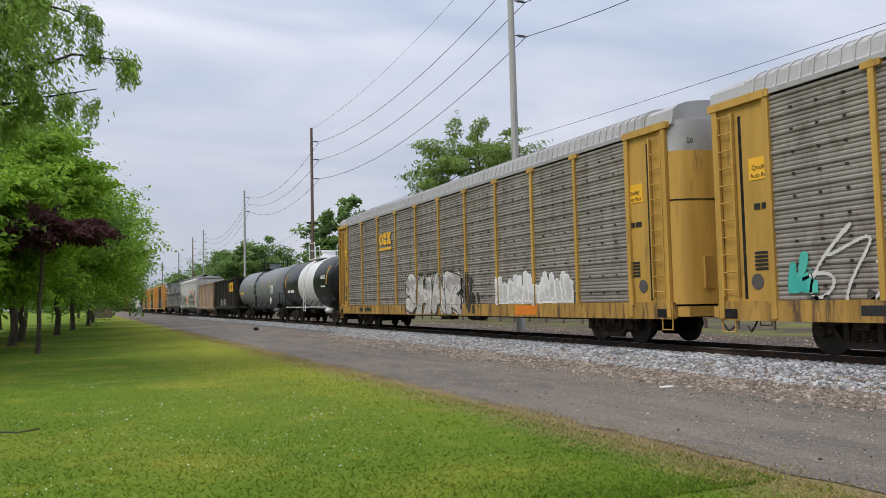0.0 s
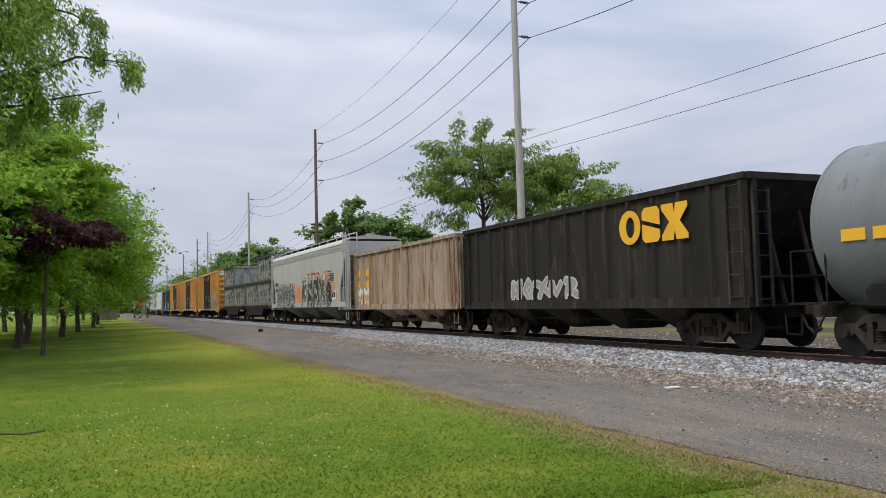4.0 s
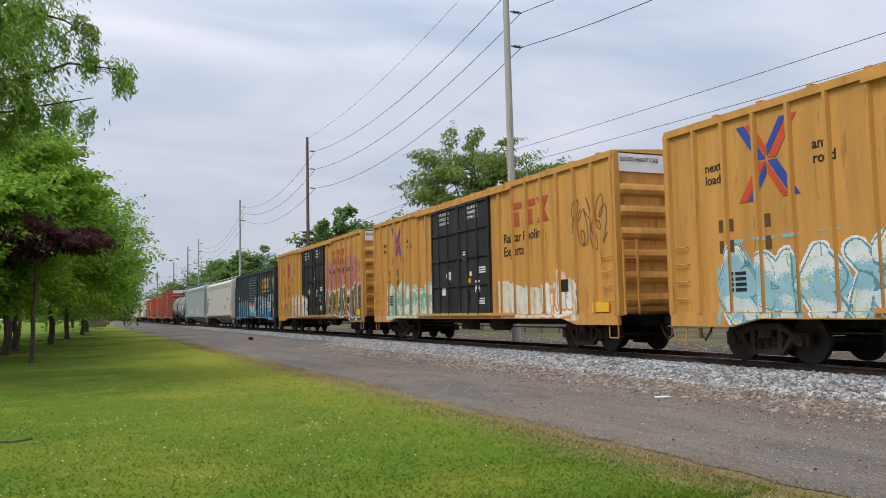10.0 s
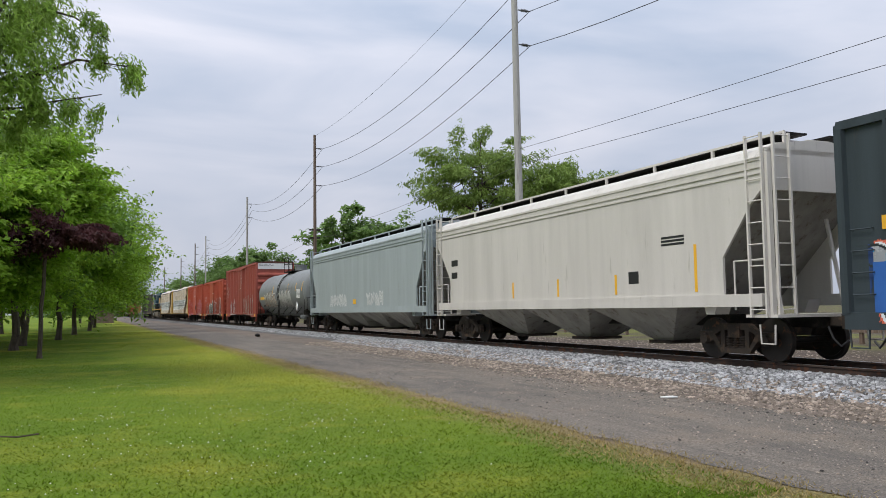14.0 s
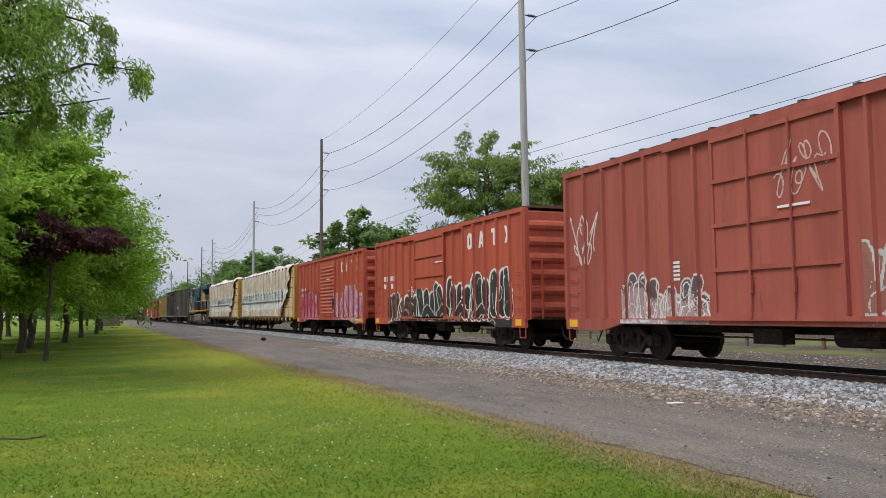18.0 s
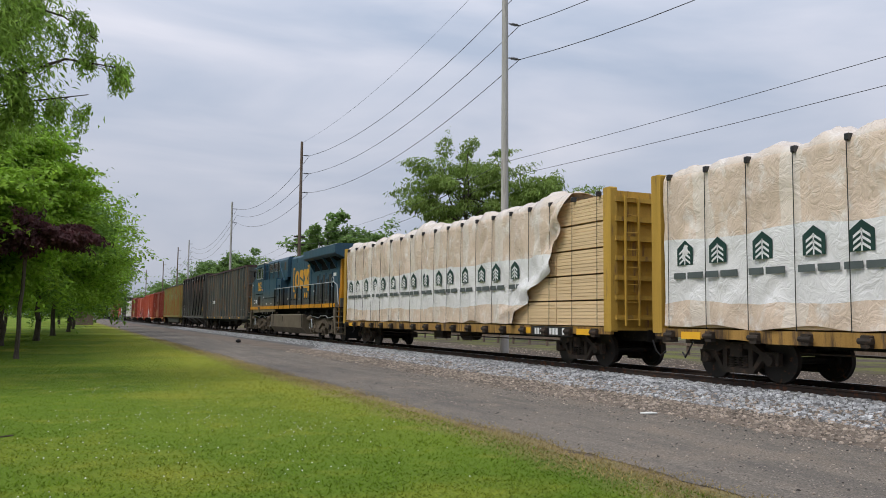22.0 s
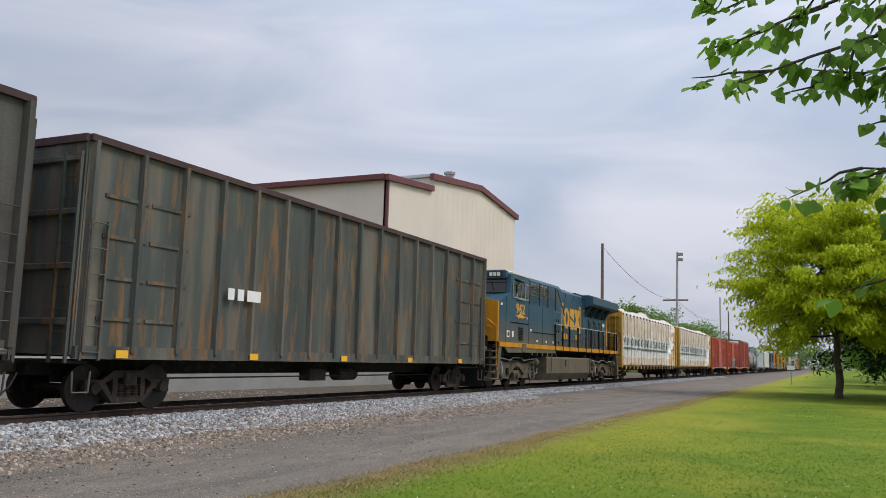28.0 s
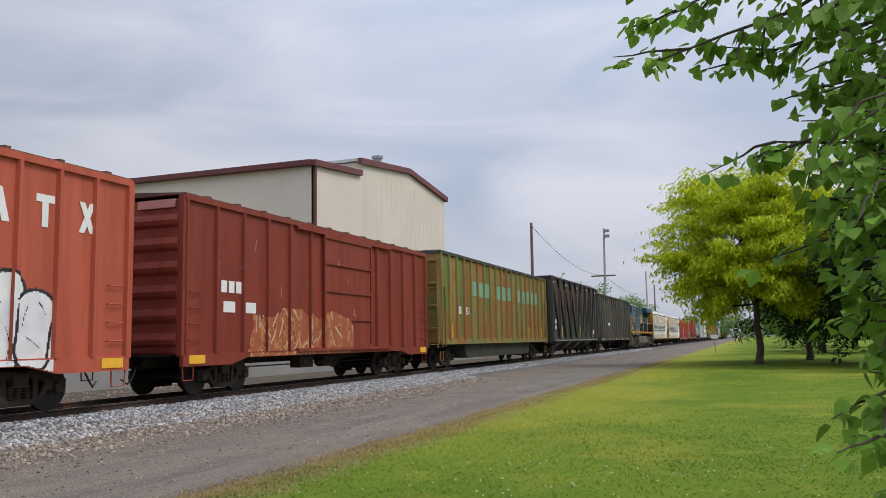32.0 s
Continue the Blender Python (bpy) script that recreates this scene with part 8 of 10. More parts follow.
part("nose_door", Geo().bbox(-.45, .35, ly(403.42), ly(403.46), 2.0, 3.6, .05), L_YELLOW, loco)
part("nose_grab", Geo().tube([(-.6, ly(403.5), 2.6), (-1.2, ly(403.5), 2.6), (-1.25, ly(403.5), 2.5)], .02, 5).tube([(-.2, ly(403.5), 3.3), (-.6, ly(403.5), 3.35)], .02, 5), L_YELLOW, loco)
# cab side windows with white frames and an awning
for s in (-1, 1):
    x = s * 1.5
    for u_a, u_b in ((401.62, 401.2), (401.12, 400.62), (400.58, 400.12), (400.02, 399.62)):
        part("cab_window", Geo().box(x - .012, x + .012, ly(u_b), ly(u_a), 3.96, 4.62), CAB_GLASS, loco)
        g = Geo()
        for za, zb in ((3.92, 3.97), (4.61, 4.66)):
            g.box(x - .03, x + .03, ly(u_b) - .03, ly(u_a) + .03, za, zb)
        g.box(x - .03, x + .03, ly(u_b) - .035, ly(u_b) + .015, 3.97, 4.61).box(x - .03, x + .03, ly(u_a) - .015, ly(u_a) + .035, 3.97, 4.61)
        part("window_frame", g, L_STEEL, loco)
    part("awning", Geo().prism([(x, 4.80), (x + s * .32, 4.68), (x + s * .32, 4.65), (x, 4.76)], "y", ly(400.1), ly(401.4)), L_BLUE, loco)
part("cab_door_line", Geo().box(SX + .03, SX + .05, ly(399.5), ly(401.9), 2.82, 2.86), L_DARK, loco)
part("side_vent", Geo().box(SX + .02, SX + .05, ly(400.34), ly(400.9), 2.08, 2.7), L_LOUVRE, loco)
for k in range(8):
    part("vent_slat", Geo().box(SX + .0, SX + .03, ly(400.36), ly(400.88), 2.12 + .07 * k, 2.15 + .07 * k), L_DARK, loco)
part("step_box", Geo().bbox(SX - .05, SX + .05, ly(400.05), ly(400.6), 1.58, 1.94, .02), L_GREY, loco)
lettering("cab_number", "962", loco, ly(401.22), 3.27, .44, -1.504, L_GOLD, 1.16, bold=.012)
bolt = [(401.32, 3.14), (400.9, 3.2), (400.8, 3.26), (400.35, 3.24), (400.42, 3.2), (399.92, 3.16), (400.45, 3.04), (400.4, 3.1), (400.75, 3.08), (400.95, 3.0), (400.9, 3.09)]
part("lightning_mark", Geo().prism([(ly(a), b) for a, b in bolt], "x", -1.508, -1.5), L_GOLD, loco)
for u_a, z0, z1 in ((402.45, 1.98, 3.9), (399.50, 1.98, 4.9), (397.5, 1.98, 3.78)):
    part("panel_seam", Geo().box(-1.506, -1.498, ly(u_a) - .012, ly(u_a) + .012, z0, z1), L_DARK, loco)
part("cab_mirror", Geo().bbox(-1.72, -1.66, ly(401.66), ly(401.74), 4.1, 4.5, .02).tube([(-1.5, ly(401.7), 4.45), (-1.68, ly(401.7), 4.45)], .014, 5), L_DARK, loco)
part("arm_rest", Geo().bbox(-1.58, -1.5, ly(400.15), ly(401.1), 3.88, 3.93, .01), L_STEEL, loco)
part("flag_decal", Geo().box(-1.506, -1.5, ly(399.82), ly(399.65), 3.06, 3.17), spray((.55, .25, .25)), loco)
for u_a, z in ((403.0, 3.5), (401.6, 2.2), (399.2, 2.55), (398.3, 2.08), (396.9, 2.08), (395.8, 2.08)):
    part("white_decal", Geo().box(-1.508, -1.5, ly(u_a) - .09, ly(u_a) + .09, z, z + .1 if u_a != 401.6 else z + .26), WHITE_PAINT, loco)
# auxiliary cab: full-width lower box with narrower upper part
part("auxiliary_cab", Geo().box(-1.5, 1.5, ly(395.5), ly(399.45), 1.96, 3.80), L_BLUE, loco)
part("auxiliary_upper", Geo().prism([(-1.22, 3.8), (1.22, 3.8), (1.22, 4.94), (1.10, 5.12), (-1.10, 5.12), (-1.22, 4.94)], "y", ly(393.6), ly(399.45)), L_BLUE, loco)
part("blower_box", Geo().bbox(-1.45, 1.45, ly(394.4), ly(395.5), 1.76, 3.72, .04), L_BLUE, loco)
for u_a, u_b in ((398.7, 397.85), (397.55, 396.7), (396.4, 395.8)):
    part("grille_frame", Geo().box(-1.235, -1.21, ly(u_b) - .05, ly(u_a) + .05, 4.28, 4.86), L_STEEL, loco)
    for k in range(5):
        z = 4.33 + .105 * k
        part("louvre", Geo().prism([(-1.24, z), (-1.28, z + .02), (-1.25, z + .085), (-1.24, z + .09)], "y", ly(u_b), ly(u_a)), L_LOUVRE, loco)
g = Geo().tube([(-1.45, ly(399.3), 4.88), (-1.45, ly(395.0), 4.88), (-1.45, ly(393.65), 3.6)], .024, 6).tube([(-1.45, ly(399.3), 4.36), (-1.45, ly(395.3), 4.36)], .022, 6)
part("upper_hand_rail", g, L_BLUE, loco)
for u_a in (399.25, 397.8, 396.5, 395.25):
    part("upper_stanchion", Geo().box(-1.47, -1.43, ly(u_a) - .04, ly(u_a) + .04, 3.8, 4.9), L_SCREEN, loco)
part("side_hatch", Geo().bbox(-1.26, -1.2, ly(393.7), ly(394.6), 3.6, 4.12, .02), L_BLUE, loco)
part("side_grille", Geo().box(-1.235, -1.21, ly(394.05), ly(394.45), 4.28, 4.8), L_LOUVRE, loco)
part("lower_line", Geo().box(-1.515, -1.5, ly(395.6), ly(399.0), 2.5, 2.54), L_DARK, loco)
# engine hood with doors
HX = -1.0
part("engine_hood", Geo().prism([(-1.0, 1.76), (1.0, 1.76), (1.0, 4.92), (.88, 5.06), (-.88, 5.06), (-1.0, 4.92)], "y", ly(388.6), ly(395.6)), L_BLUE, loco)
for k in range(12):
    u_a = 393.45 - k * .4
    part("hood_door", Geo().bbox(HX - .025, HX, ly(u_a) - .37, ly(u_a), 2.0, 4.62, .01), L_BLUE, loco)
    part("door_latch", Geo().bbox(HX - .045, HX - .02, ly(u_a) - .32, ly(u_a) - .26, 2.3, 2.38, .01), L_DARK, loco)
part("exhaust_stack", Geo().bbox(-.4, .4, ly(390.0), ly(391.0), 5.04, 5.22, .05), L_DARK, loco)
part("horn", Geo().cyl((-.2, ly(392.6), 5.18), (-.2, ly(393.1), 5.18), .05, .09, 10).cyl((-.4, ly(392.55), 5.18), (-.4, ly(392.95), 5.18), .05, .08, 10).cyl((-.3, ly(393.1), 5.15), (-.3, ly(392.7), 5.15), .05, .08, 10).box(-.45, -.15, ly(392.6), ly(392.9), 5.04, 5.13), L_DARK, loco)
part("hood_cap", Geo().bbox(-.93, .93, ly(388.45), ly(389.9), 5.05, 5.10, .02), L_BLUE, loco)
for u_a in (395.2, 393.55, 392.0, 390.4, 388.75):
    part("hood_seam", Geo().box(-1.012, -.995, ly(u_a) - .012, ly(u_a) + .012, 1.96, 4.88), L_DARK, loco)
for u_a, z in ((394.9, 3.0), (394.2, 2.35), (391.3, 2.3), (388.3, 4.15), (387.95, 2.7)):
    part("white_decal", Geo().box(-1.034, -1.02, ly(u_a) - .11, ly(u_a) + .11, z, z + .09), WHITE_PAINT, loco)
part("pocket_plate", Geo().bbox(SX - .045, SX - .03, ly(400.08), ly(400.57), 1.78, 1.95, .02), L_YELLOW, loco)
part("round_grille", Geo().bbox(SX + .03, SX + .05, ly(402.05), ly(402.35), 2.18, 2.46, .02), WHITE_PAINT, loco)
part("round_grille", Geo().cyl((SX + .02, ly(402.2), 2.32), (SX + .045, ly(402.2), 2.32), .10, n=16), L_LOUVRE, loco)
for u_a in (399.1, 398.35, 397.6, 396.85, 396.1):
    part("lift_hook", Geo().tube([(-1.54, ly(u_a), 1.62), (-1.56, ly(u_a), 1.50), (-1.56, ly(u_a) + .05, 1.46), (-1.55, ly(u_a) + .08, 1.52)], .012, 5), GREY_STEEL, loco)
# company emblem between brackets: plain shapes
X = HX - .03
for u_a, d in ((392.83, 1), (389.1, -1)):
    y, o, i = ly(u_a), ly(u_a) - d * .36, ly(u_a) - d * .14
    part("bracket_mark", Geo().prism([(y, 2.8), (y, 4.34), (o, 4.34), (o, 4.2), (i, 4.2), (i, 2.94), (o, 2.94), (o, 2.8)], "x", X - .005, X), L_GOLD, loco)
emblem(loco, ly(392.45), 2.98, 3.25, 1.14, X, L_GOLD)
for u_a in (392.3, 391.85, 390.0, 389.55):
    part("dot_mark", Geo().prism([(ly(u_a) + .16 * math.cos(k * math.pi / 8), 2.55 + .17 * math.sin(k * math.pi / 8)) for k in range(16)], "x", X - .006, X), L_GOLD, loco)
# radiator section with wide wings
part("radiator_hood", Geo().prism([(-1.02, 1.76), (1.02, 1.76), (1.02, 4.8), (-1.02, 4.8)], "y", ly(383.0), ly(388.6)), L_BLUE, loco)
wing = [(-1.55, 4.52), (-1.60, 4.58), (-1.60, 5.0), (-1.35, 5.07), (1.35, 5.07), (1.60, 5.0), (1.60, 4.58), (1.55, 4.52), (1.0, 4.3), (-1.0, 4.3)]
part("radiator_wing", Geo().prism(wing, "y", ly(382.1), ly(388.4)), L_BLUE, loco)
part("wing_shadow_box", Geo().prism([(-1.45, 4.5), (-1.02, 4.24), (-1.02, 4.46), (-1.4, 4.58)], "y", ly(382.9), ly(388.2)), L_DARK, loco)
for u_a, u_b in ((387.9, 386.75), (386.45, 385.15), (384.85, 383.75)):
    part("radiator_intake", Geo().box(-1.035, -1.0, ly(u_b), ly(u_a), 3.86, 4.4), L_DARK, loco)
for u_a in (388.0, 386.6, 385.0, 383.6):
    part("wing_bracket", Geo().prism([(-1.5, 4.55), (-1.0, 3.75), (-1.0, 4.2)], "y", ly(u_a) - .03, ly(u_a) + .03), L_BLUE, loco)
part("radiator_screen", Geo().bbox(-1.3, 1.3, ly(382.8), ly(388.2), 5.08, 5.12, .05), L_STEEL, loco)
for u_a, u_b, z0, z1 in ((387.3, 386.85, 2.1, 3.6), (386.7, 386.3, 2.25, 3.35), (386.1, 385.65, 2.1, 3.6), (385.5, 385.1, 2.25, 3.35), (384.9, 384.4, 2.1, 3.6)):
    part("vent_door", Geo().bbox(-1.06, -1.0, ly(u_b) - .06, ly(u_a) + .06, z0 - .1, z1 + .1, .02), L_BLUE, loco)
    part("vent_screen", Geo().box(-1.075, -1.05, ly(u_b) + .04, ly(u_a) - .04, z0, z1), L_SCREEN, loco)
part("rear_door", Geo().bbox(-1.05, -1.0, ly(383.2), ly(384.2), 2.0, 3.7, .03), L_BLUE, loco)
hb = Geo()
pts = [(-1.12, ly(384.05) + .0 + .26 * math.cos(k * math.pi / 8), 3.15 + .26 * math.sin(k * math.pi / 8)) for k in range(17)]
part("hand_brake", hb.tube(pts, .018, 5).cyl((-1.12, ly(384.05), 3.15), (-1.0, ly(384.05), 3.15), .06, n=8), L_STEEL, loco)
part("door_notice", Geo().box(-1.062, -1.052, ly(383.6), ly(384.1), 3.45, 3.62), WHITE_PAINT, loco)
part("hood_end", Geo().box(-1.02, 1.02, ly(382.75), ly(383.0), 1.76, 4.3), L_YELLOW, loco, "yellow end of the long hood")
part("hood_end_lower", Geo().box(-1.03, 1.03, ly(382.72), ly(383.05), 1.76, 2.25), L_BLUE, loco)
part("rear_light_box", Geo().bbox(-.22, .22, ly(382.55), ly(382.75), 3.55, 4.35, .05), L_LOUVRE, loco)
for x in (-.1, .1):
    part("rear_headlight", Geo().spin([(-.06, .03), (-.05, .075), (.0, .08)], (x, ly(382.54), 4.18), "y", 14), L_STEEL, loco, smooth=True)
lettering("end_number", "962", loco, -.85, 3.98, .2, ly(382.74), L_DARK, .5, axis="y")
for x, d in ((-.80, 1), (.80, -1)):
    part("end_bracket_mark", Geo().prism([(x, 2.75), (x, 3.35), (x + d * .15, 3.35), (x + d * .15, 3.28), (x + d * .06, 3.28), (x + d * .06, 2.82), (x + d * .15, 2.82), (x + d * .15, 2.75)], "y", ly(382.738), ly(382.75)), L_BLUE, loco)
part("end_disc_mark", Geo().cyl((-.40, ly(382.738), 3.05), (-.40, ly(382.75), 3.05), .2, n=18), L_BLUE, loco)
for x in (-1.2, -.55, .55, 1.2):
    part("porch_post", Geo().bbox(x - .035, x + .035, ly(381.55), ly(381.62), 1.74, 2.85, .01), L_DARK, loco)
part("porch_rail", Geo().tube([(-1.2, ly(381.58), 2.86), (-.55, ly(381.58), 2.86)], .024, 6), L_DARK, loco)
part("porch_rail", Geo().tube([(.55, ly(381.58), 2.86), (1.2, ly(381.58), 2.86)], .024, 6), L_DARK, loco)
for x in (-.95, -.62, .6):
    part("porch_hose", Geo().tube([(x, ly(381.2), 1.2), (x + .03, ly(380.95), .95), (x + .05, ly(380.9), .65), (x, ly(381.0), .5)], .028, 6), BLACK_PAINT, loco)
# handrails and stanchions along the walkway
ST = [395.6, 394.31, 393.10, 391.46, 389.82, 388.71, 386.94, 385.9, 384.4, 383.0, 382.4]
for s in (-1, 1):
    for u_a in ST:
        part("stanchion", Geo().bbox(s * 1.56 - .03, s * 1.56 + .03, ly(u_a) - .05, ly(u_a) + .05, 1.72, 3.05, .01), L_DARK, loco)
    part("hand_rail", Geo().tube([(s * 1.56, ly(395.6), 3.06), (s * 1.56, ly(382.4), 3.06), (s * 1.5, ly(382.0), 2.9), (s * 1.5, ly(381.7), 1.9)], .024, 6), L_STEEL, loco)
    part("step_rail", Geo().tube([(s * 1.5, ly(381.6), .6), (s * 1.5, ly(381.5), 2.7), (s * 1.2, ly(381.5), 2.75)], .024, 6).tube([(s * 1.5, ly(403.5), .8), (s * 1.5, ly(403.6), 2.6), (s * 1.1, ly(403.6), 2.9)], .024, 6).tube([(s * .9, ly(404.2), .8), (s * .9, ly(404.2), 2.5), (s * .5, ly(404.2), 2.7), (s * .2, ly(404.2), 2.6)], .024, 6), L_YELLOW, loco, "yellow step handrail")
# end steps and pilots
for s, e in ((-1, 381.2), (1, 404.3)):
    for q in (-1, 1):
        part("step_well", Geo().prism([(ly(e) - s * 1.0, 1.74), (ly(e) - s * .05, 1.74), (ly(e) - s * .05, .35), (ly(e) - s * .9, .35)], "x", q * 1.25 - .03, q * 1.25 + .03), L_GREY, loco)
        part("step_side", Geo().prism([(ly(e) - s * 1.25, 1.74), (ly(e) - s * .9, 1.74), (ly(e) - s * .75, .4), (ly(e) - s * .95, .4)], "x", q * 1.5 - .05, q * 1.5 + .05), L_GREY, loco)
        for k in range(5):
            part("step_tread", Geo().bbox(min(q * 1.27, q * 1.56), max(q * 1.27, q * 1.56), ly(e) - s * .5 - .42, ly(e) - s * .5 + .42, .42 + .28 * k, .46 + .28 * k, .01), L_GREY, loco)
    part("pilot", Geo().prism([(-1.4, 1.6), (1.4, 1.6), (1.4, .75), (1.1, .2), (-1.1, .2), (-1.4, .75)], "y", *sorted((ly(e) - s * .25, ly(e) - s * .12))), L_DARK, loco)
part("plough", Geo().prism([(-1.35, .9), (1.35, .9), (1.2, .12), (-1.2, .12)], "y", ly(404.2), ly(404.3)).add([(-1.35, ly(404.3), .9), (0, ly(404.7), .8), (1.35, ly(404.3), .9), (-1.2, ly(404.3), .12), (0, ly(404.62), .12), (1.2, ly(404.3), .12)], [(0, 1, 4, 3), (1, 2, 5, 4), (0, 2, 1), (3, 4, 5), (0, 3, 5, 2)]), L_DARK, loco)
couplers(loco, (LU1 - LU0) / 2, .9)
# fuel tank
ft = [(-1.45, 1.42), (-1.5, 1.36), (-1.5, .62), (-1.2, .27), (1.2, .27), (1.5, .62), (1.5, 1.36), (1.45, 1.42)]
part("fuel_tank", Geo().prism(ft, "y", ly(388.62), ly(396.8)), L_GREY, loco)
part("tank_band", Geo().box(-1.508, -1.49, ly(396.0), ly(396.03), .7, 1.4).box(-1.508, -1.49, ly(388.75), ly(388.85), .65, 1.4), L_DARK, loco)
part("fuel_gauge", Geo().box(-1.515, -1.49, ly(393.5), ly(393.62), .95, 1.3), L_DARK, loco)
part("tank_valve", Geo().spin([(0, .08), (.1, .09), (.12, .04)], (-1.5, ly(389.7), 1.5), "x", 10), TRUCK_STEEL, loco)
part("tank_valve", Geo().spin([(0, .06), (.1, .07)], (-1.5, ly(395.2), 1.5), "x", 10), TRUCK_STEEL, loco)
part("tank_valve", Geo().box(-1.4, -1.2, ly(396.0), ly(396.3), 1.42, 1.6), TRUCK_STEEL, loco)
for u_a, z, w in ((402.6, 1.5, .3), (398.3, 1.52, .4), (397.2, 1.5, .35), (388.3, 1.5, .3), (386.9, 1.52, .4), (384.0, 1.5, .35)):
    part("air_fitting", Geo().bbox(-1.42, -1.2, ly(u_a) - w / 2, ly(u_a) + w / 2, z - .12, z + .12, .03).cyl((-1.44, ly(u_a), z), (-1.40, ly(u_a), z), .07, n=8), L_DARK, loco)
for u_a in (395.15, 394.75):
    for z in (2.1, 2.65, 3.2):
        part("box_hinge", Geo().bbox(-1.48, -1.44, ly(u_a) - .03, ly(u_a) + .03, z, z + .12, .01), L_DARK, loco)
part("train_pipe", Geo().tube([(-1.35, ly(402.5), 1.45), (-1.35, ly(398.0), 1.45), (-1.3, ly(397.2), 1.5)], .035, 6), L_DARK, loco)
part("train_pipe", Geo().tube([(-1.3, ly(388.0), 1.45), (-1.3, ly(383.0), 1.45)], .03, 6), L_DARK, loco)
for u_a in (402.3, 401.2, 399.6, 398.6, 387.6, 386.4, 385.2, 383.8):
    part("air_pipe", Geo().tube([(-1.3, ly(u_a), 1.7), (-1.38, ly(u_a) + .15, 1.4), (-1.38, ly(u_a) + .6, 1.28)], .022, 5), L_DARK, loco)
LOCO_R = 0.53
M_LW = wheelset_mesh(LOCO_R)
for yc, d in ((ly(400.45), 1), (ly(385.05), -1)):
    tr = put("truck", Geo().bbox(-1.0, 1.0, -2.3, 2.3, .62, .9, .05).mesh("truck", L_DARK), loco, (0, yc, 0))
    low = [(2.85, .95), (2.45, .88), (1.98, .86), (1.74, .66), (1.58, .44), (.80, .42), (.62, .56), (.46, .76), (.22, .86)]
    for s in (-1, 1):
        put("side_frame", Geo().prism([(-2.85, 1.12), (-2.2, 1.17), (-1.5, 1.10), (-.7, 1.12), (-.35, 1.20), (.35, 1.20), (.7, 1.12), (1.5, 1.10), (2.2, 1.17), (2.85, 1.12)] + low + [(-p, q) for p, q in low[::-1]], "x", -.06, .06).mesh("side_frame", L_TRUCK), tr, (s * 1.14, 0, 0))
        for e in (-1, 1):
            put("frame_flange", Geo().prism([(e * .82, .40), (e * 1.60, .42), (e * 1.76, .64), (e * 2.0, .84), (e * 2.45, .86), (e * 2.45, .90), (e * 1.97, .89), (e * 1.71, .69), (e * 1.56, .47), (e * .84, .46)], "x", -.11, .11).mesh("frame_flange", L_TRUCK), tr, (s * 1.14, 0, 0))
            put("equaliser", Geo().prism([(0, 1.14), (e * .32, 1.10), (e * .92, .84), (e * 1.02, .80), (e * 1.02, .62), (e * .86, .62), (e * .26, .92), (0, .94)], "x", -.05, .05).mesh("equaliser", L_TRUCK), tr, (s * 1.255, 0, 0))
            put("equaliser_seat", Geo().bbox(-.05, .05, -.15, .15, .60, .86, .02).mesh("equaliser_seat", L_DARK), tr, (s * 1.21, e * 1.02, 0))
            put("rubber_mount", Geo().spin([(.22, .06), (.24, .12), (.28, .12), (.30, .09), (.34, .12), (.38, .12), (.42, .09)], (0, 0, 0), "z", 12).mesh("rubber_mount", L_DARK), tr, (s * 1.10, e * .95, 0))
            put("brake_cylinder", Geo().spin([(-.22, .05), (-.20, .10), (-.12, .16), (.22, .17), (.25, .13), (.28, .05)], (0, e * 2.55, 1.14), "y", 16).mesh("brake_cylinder", L_TRUCK, True), tr, (s * 1.30, 0, 0))
            put("push_rod", Geo().tube([(0, e * 2.35, 1.14), (0, e * 1.75, 1.10)], .035, 6).mesh("push_rod", L_TRUCK), tr, (s * 1.30, 0, 0))
            put("brake_hanger", Geo().prism([(e * 1.70, 1.14), (e * 1.58, 1.10), (e * 1.52, .40), (e * 1.60, .36)], "x", -.03, .03).mesh("brake_hanger", L_TRUCK), tr, (s * .98, 0, 0))
            put("brake_shoe", Geo().bbox(-.08, .08, -.07, .07, .38, .70, .03).mesh("brake_shoe", L_DARK), tr, (s * .80, e * 1.50, 0))
            put("damper", Geo().cyl((0, e * 2.02, .66), (0, e * 2.12, 1.14), .038, n=8).cyl((0, e * 2.02, .66), (0, e * 2.07, .92), .055, n=8).mesh("damper", L_STEEL if e > 0 else L_TRUCK), tr, (s * 1.36, 0, 0))
            put("journal_wedge", Geo().prism([(e * 2.50, .62), (e * 2.30, .78), (e * 1.90, .78), (e * 1.66, .64), (e * 1.72, .46), (e * 1.90, .36), (e * 2.36, .36)], "x", -.10, .10).mesh("journal_wedge", L_TRUCK), tr, (s * 1.20, 0, 0))
            put("bearing_cap", Geo().spin([(-.16, .04), (-.14, .12), (.0, .14)] if s < 0 else [(0, .14), (.14, .12), (.16, .04)], (0, e * 2.08, LOCO_R), "x", 16).mesh("bearing_cap", L_TRUCK, True), tr, (s * 1.27, 0, 0))
            put("safety_link", Geo().tube([(0, e * 2.42, .62), (0, e * 2.62, .60), (0, e * 2.78, .66), (0, e * 2.80, .86)], .02, 5).mesh("safety_link", L_STEEL), tr, (s * 1.30, 0, 0))
            put("sand_pipe", Geo().tube([(0, e * 2.75, 1.3), (0, e * 2.72, .8), (0, e * 2.62, .30), (0, e * 2.56, .14)], .024, 5).mesh("sand_pipe", L_TRUCK), tr, (s * 1.0, 0, 0))
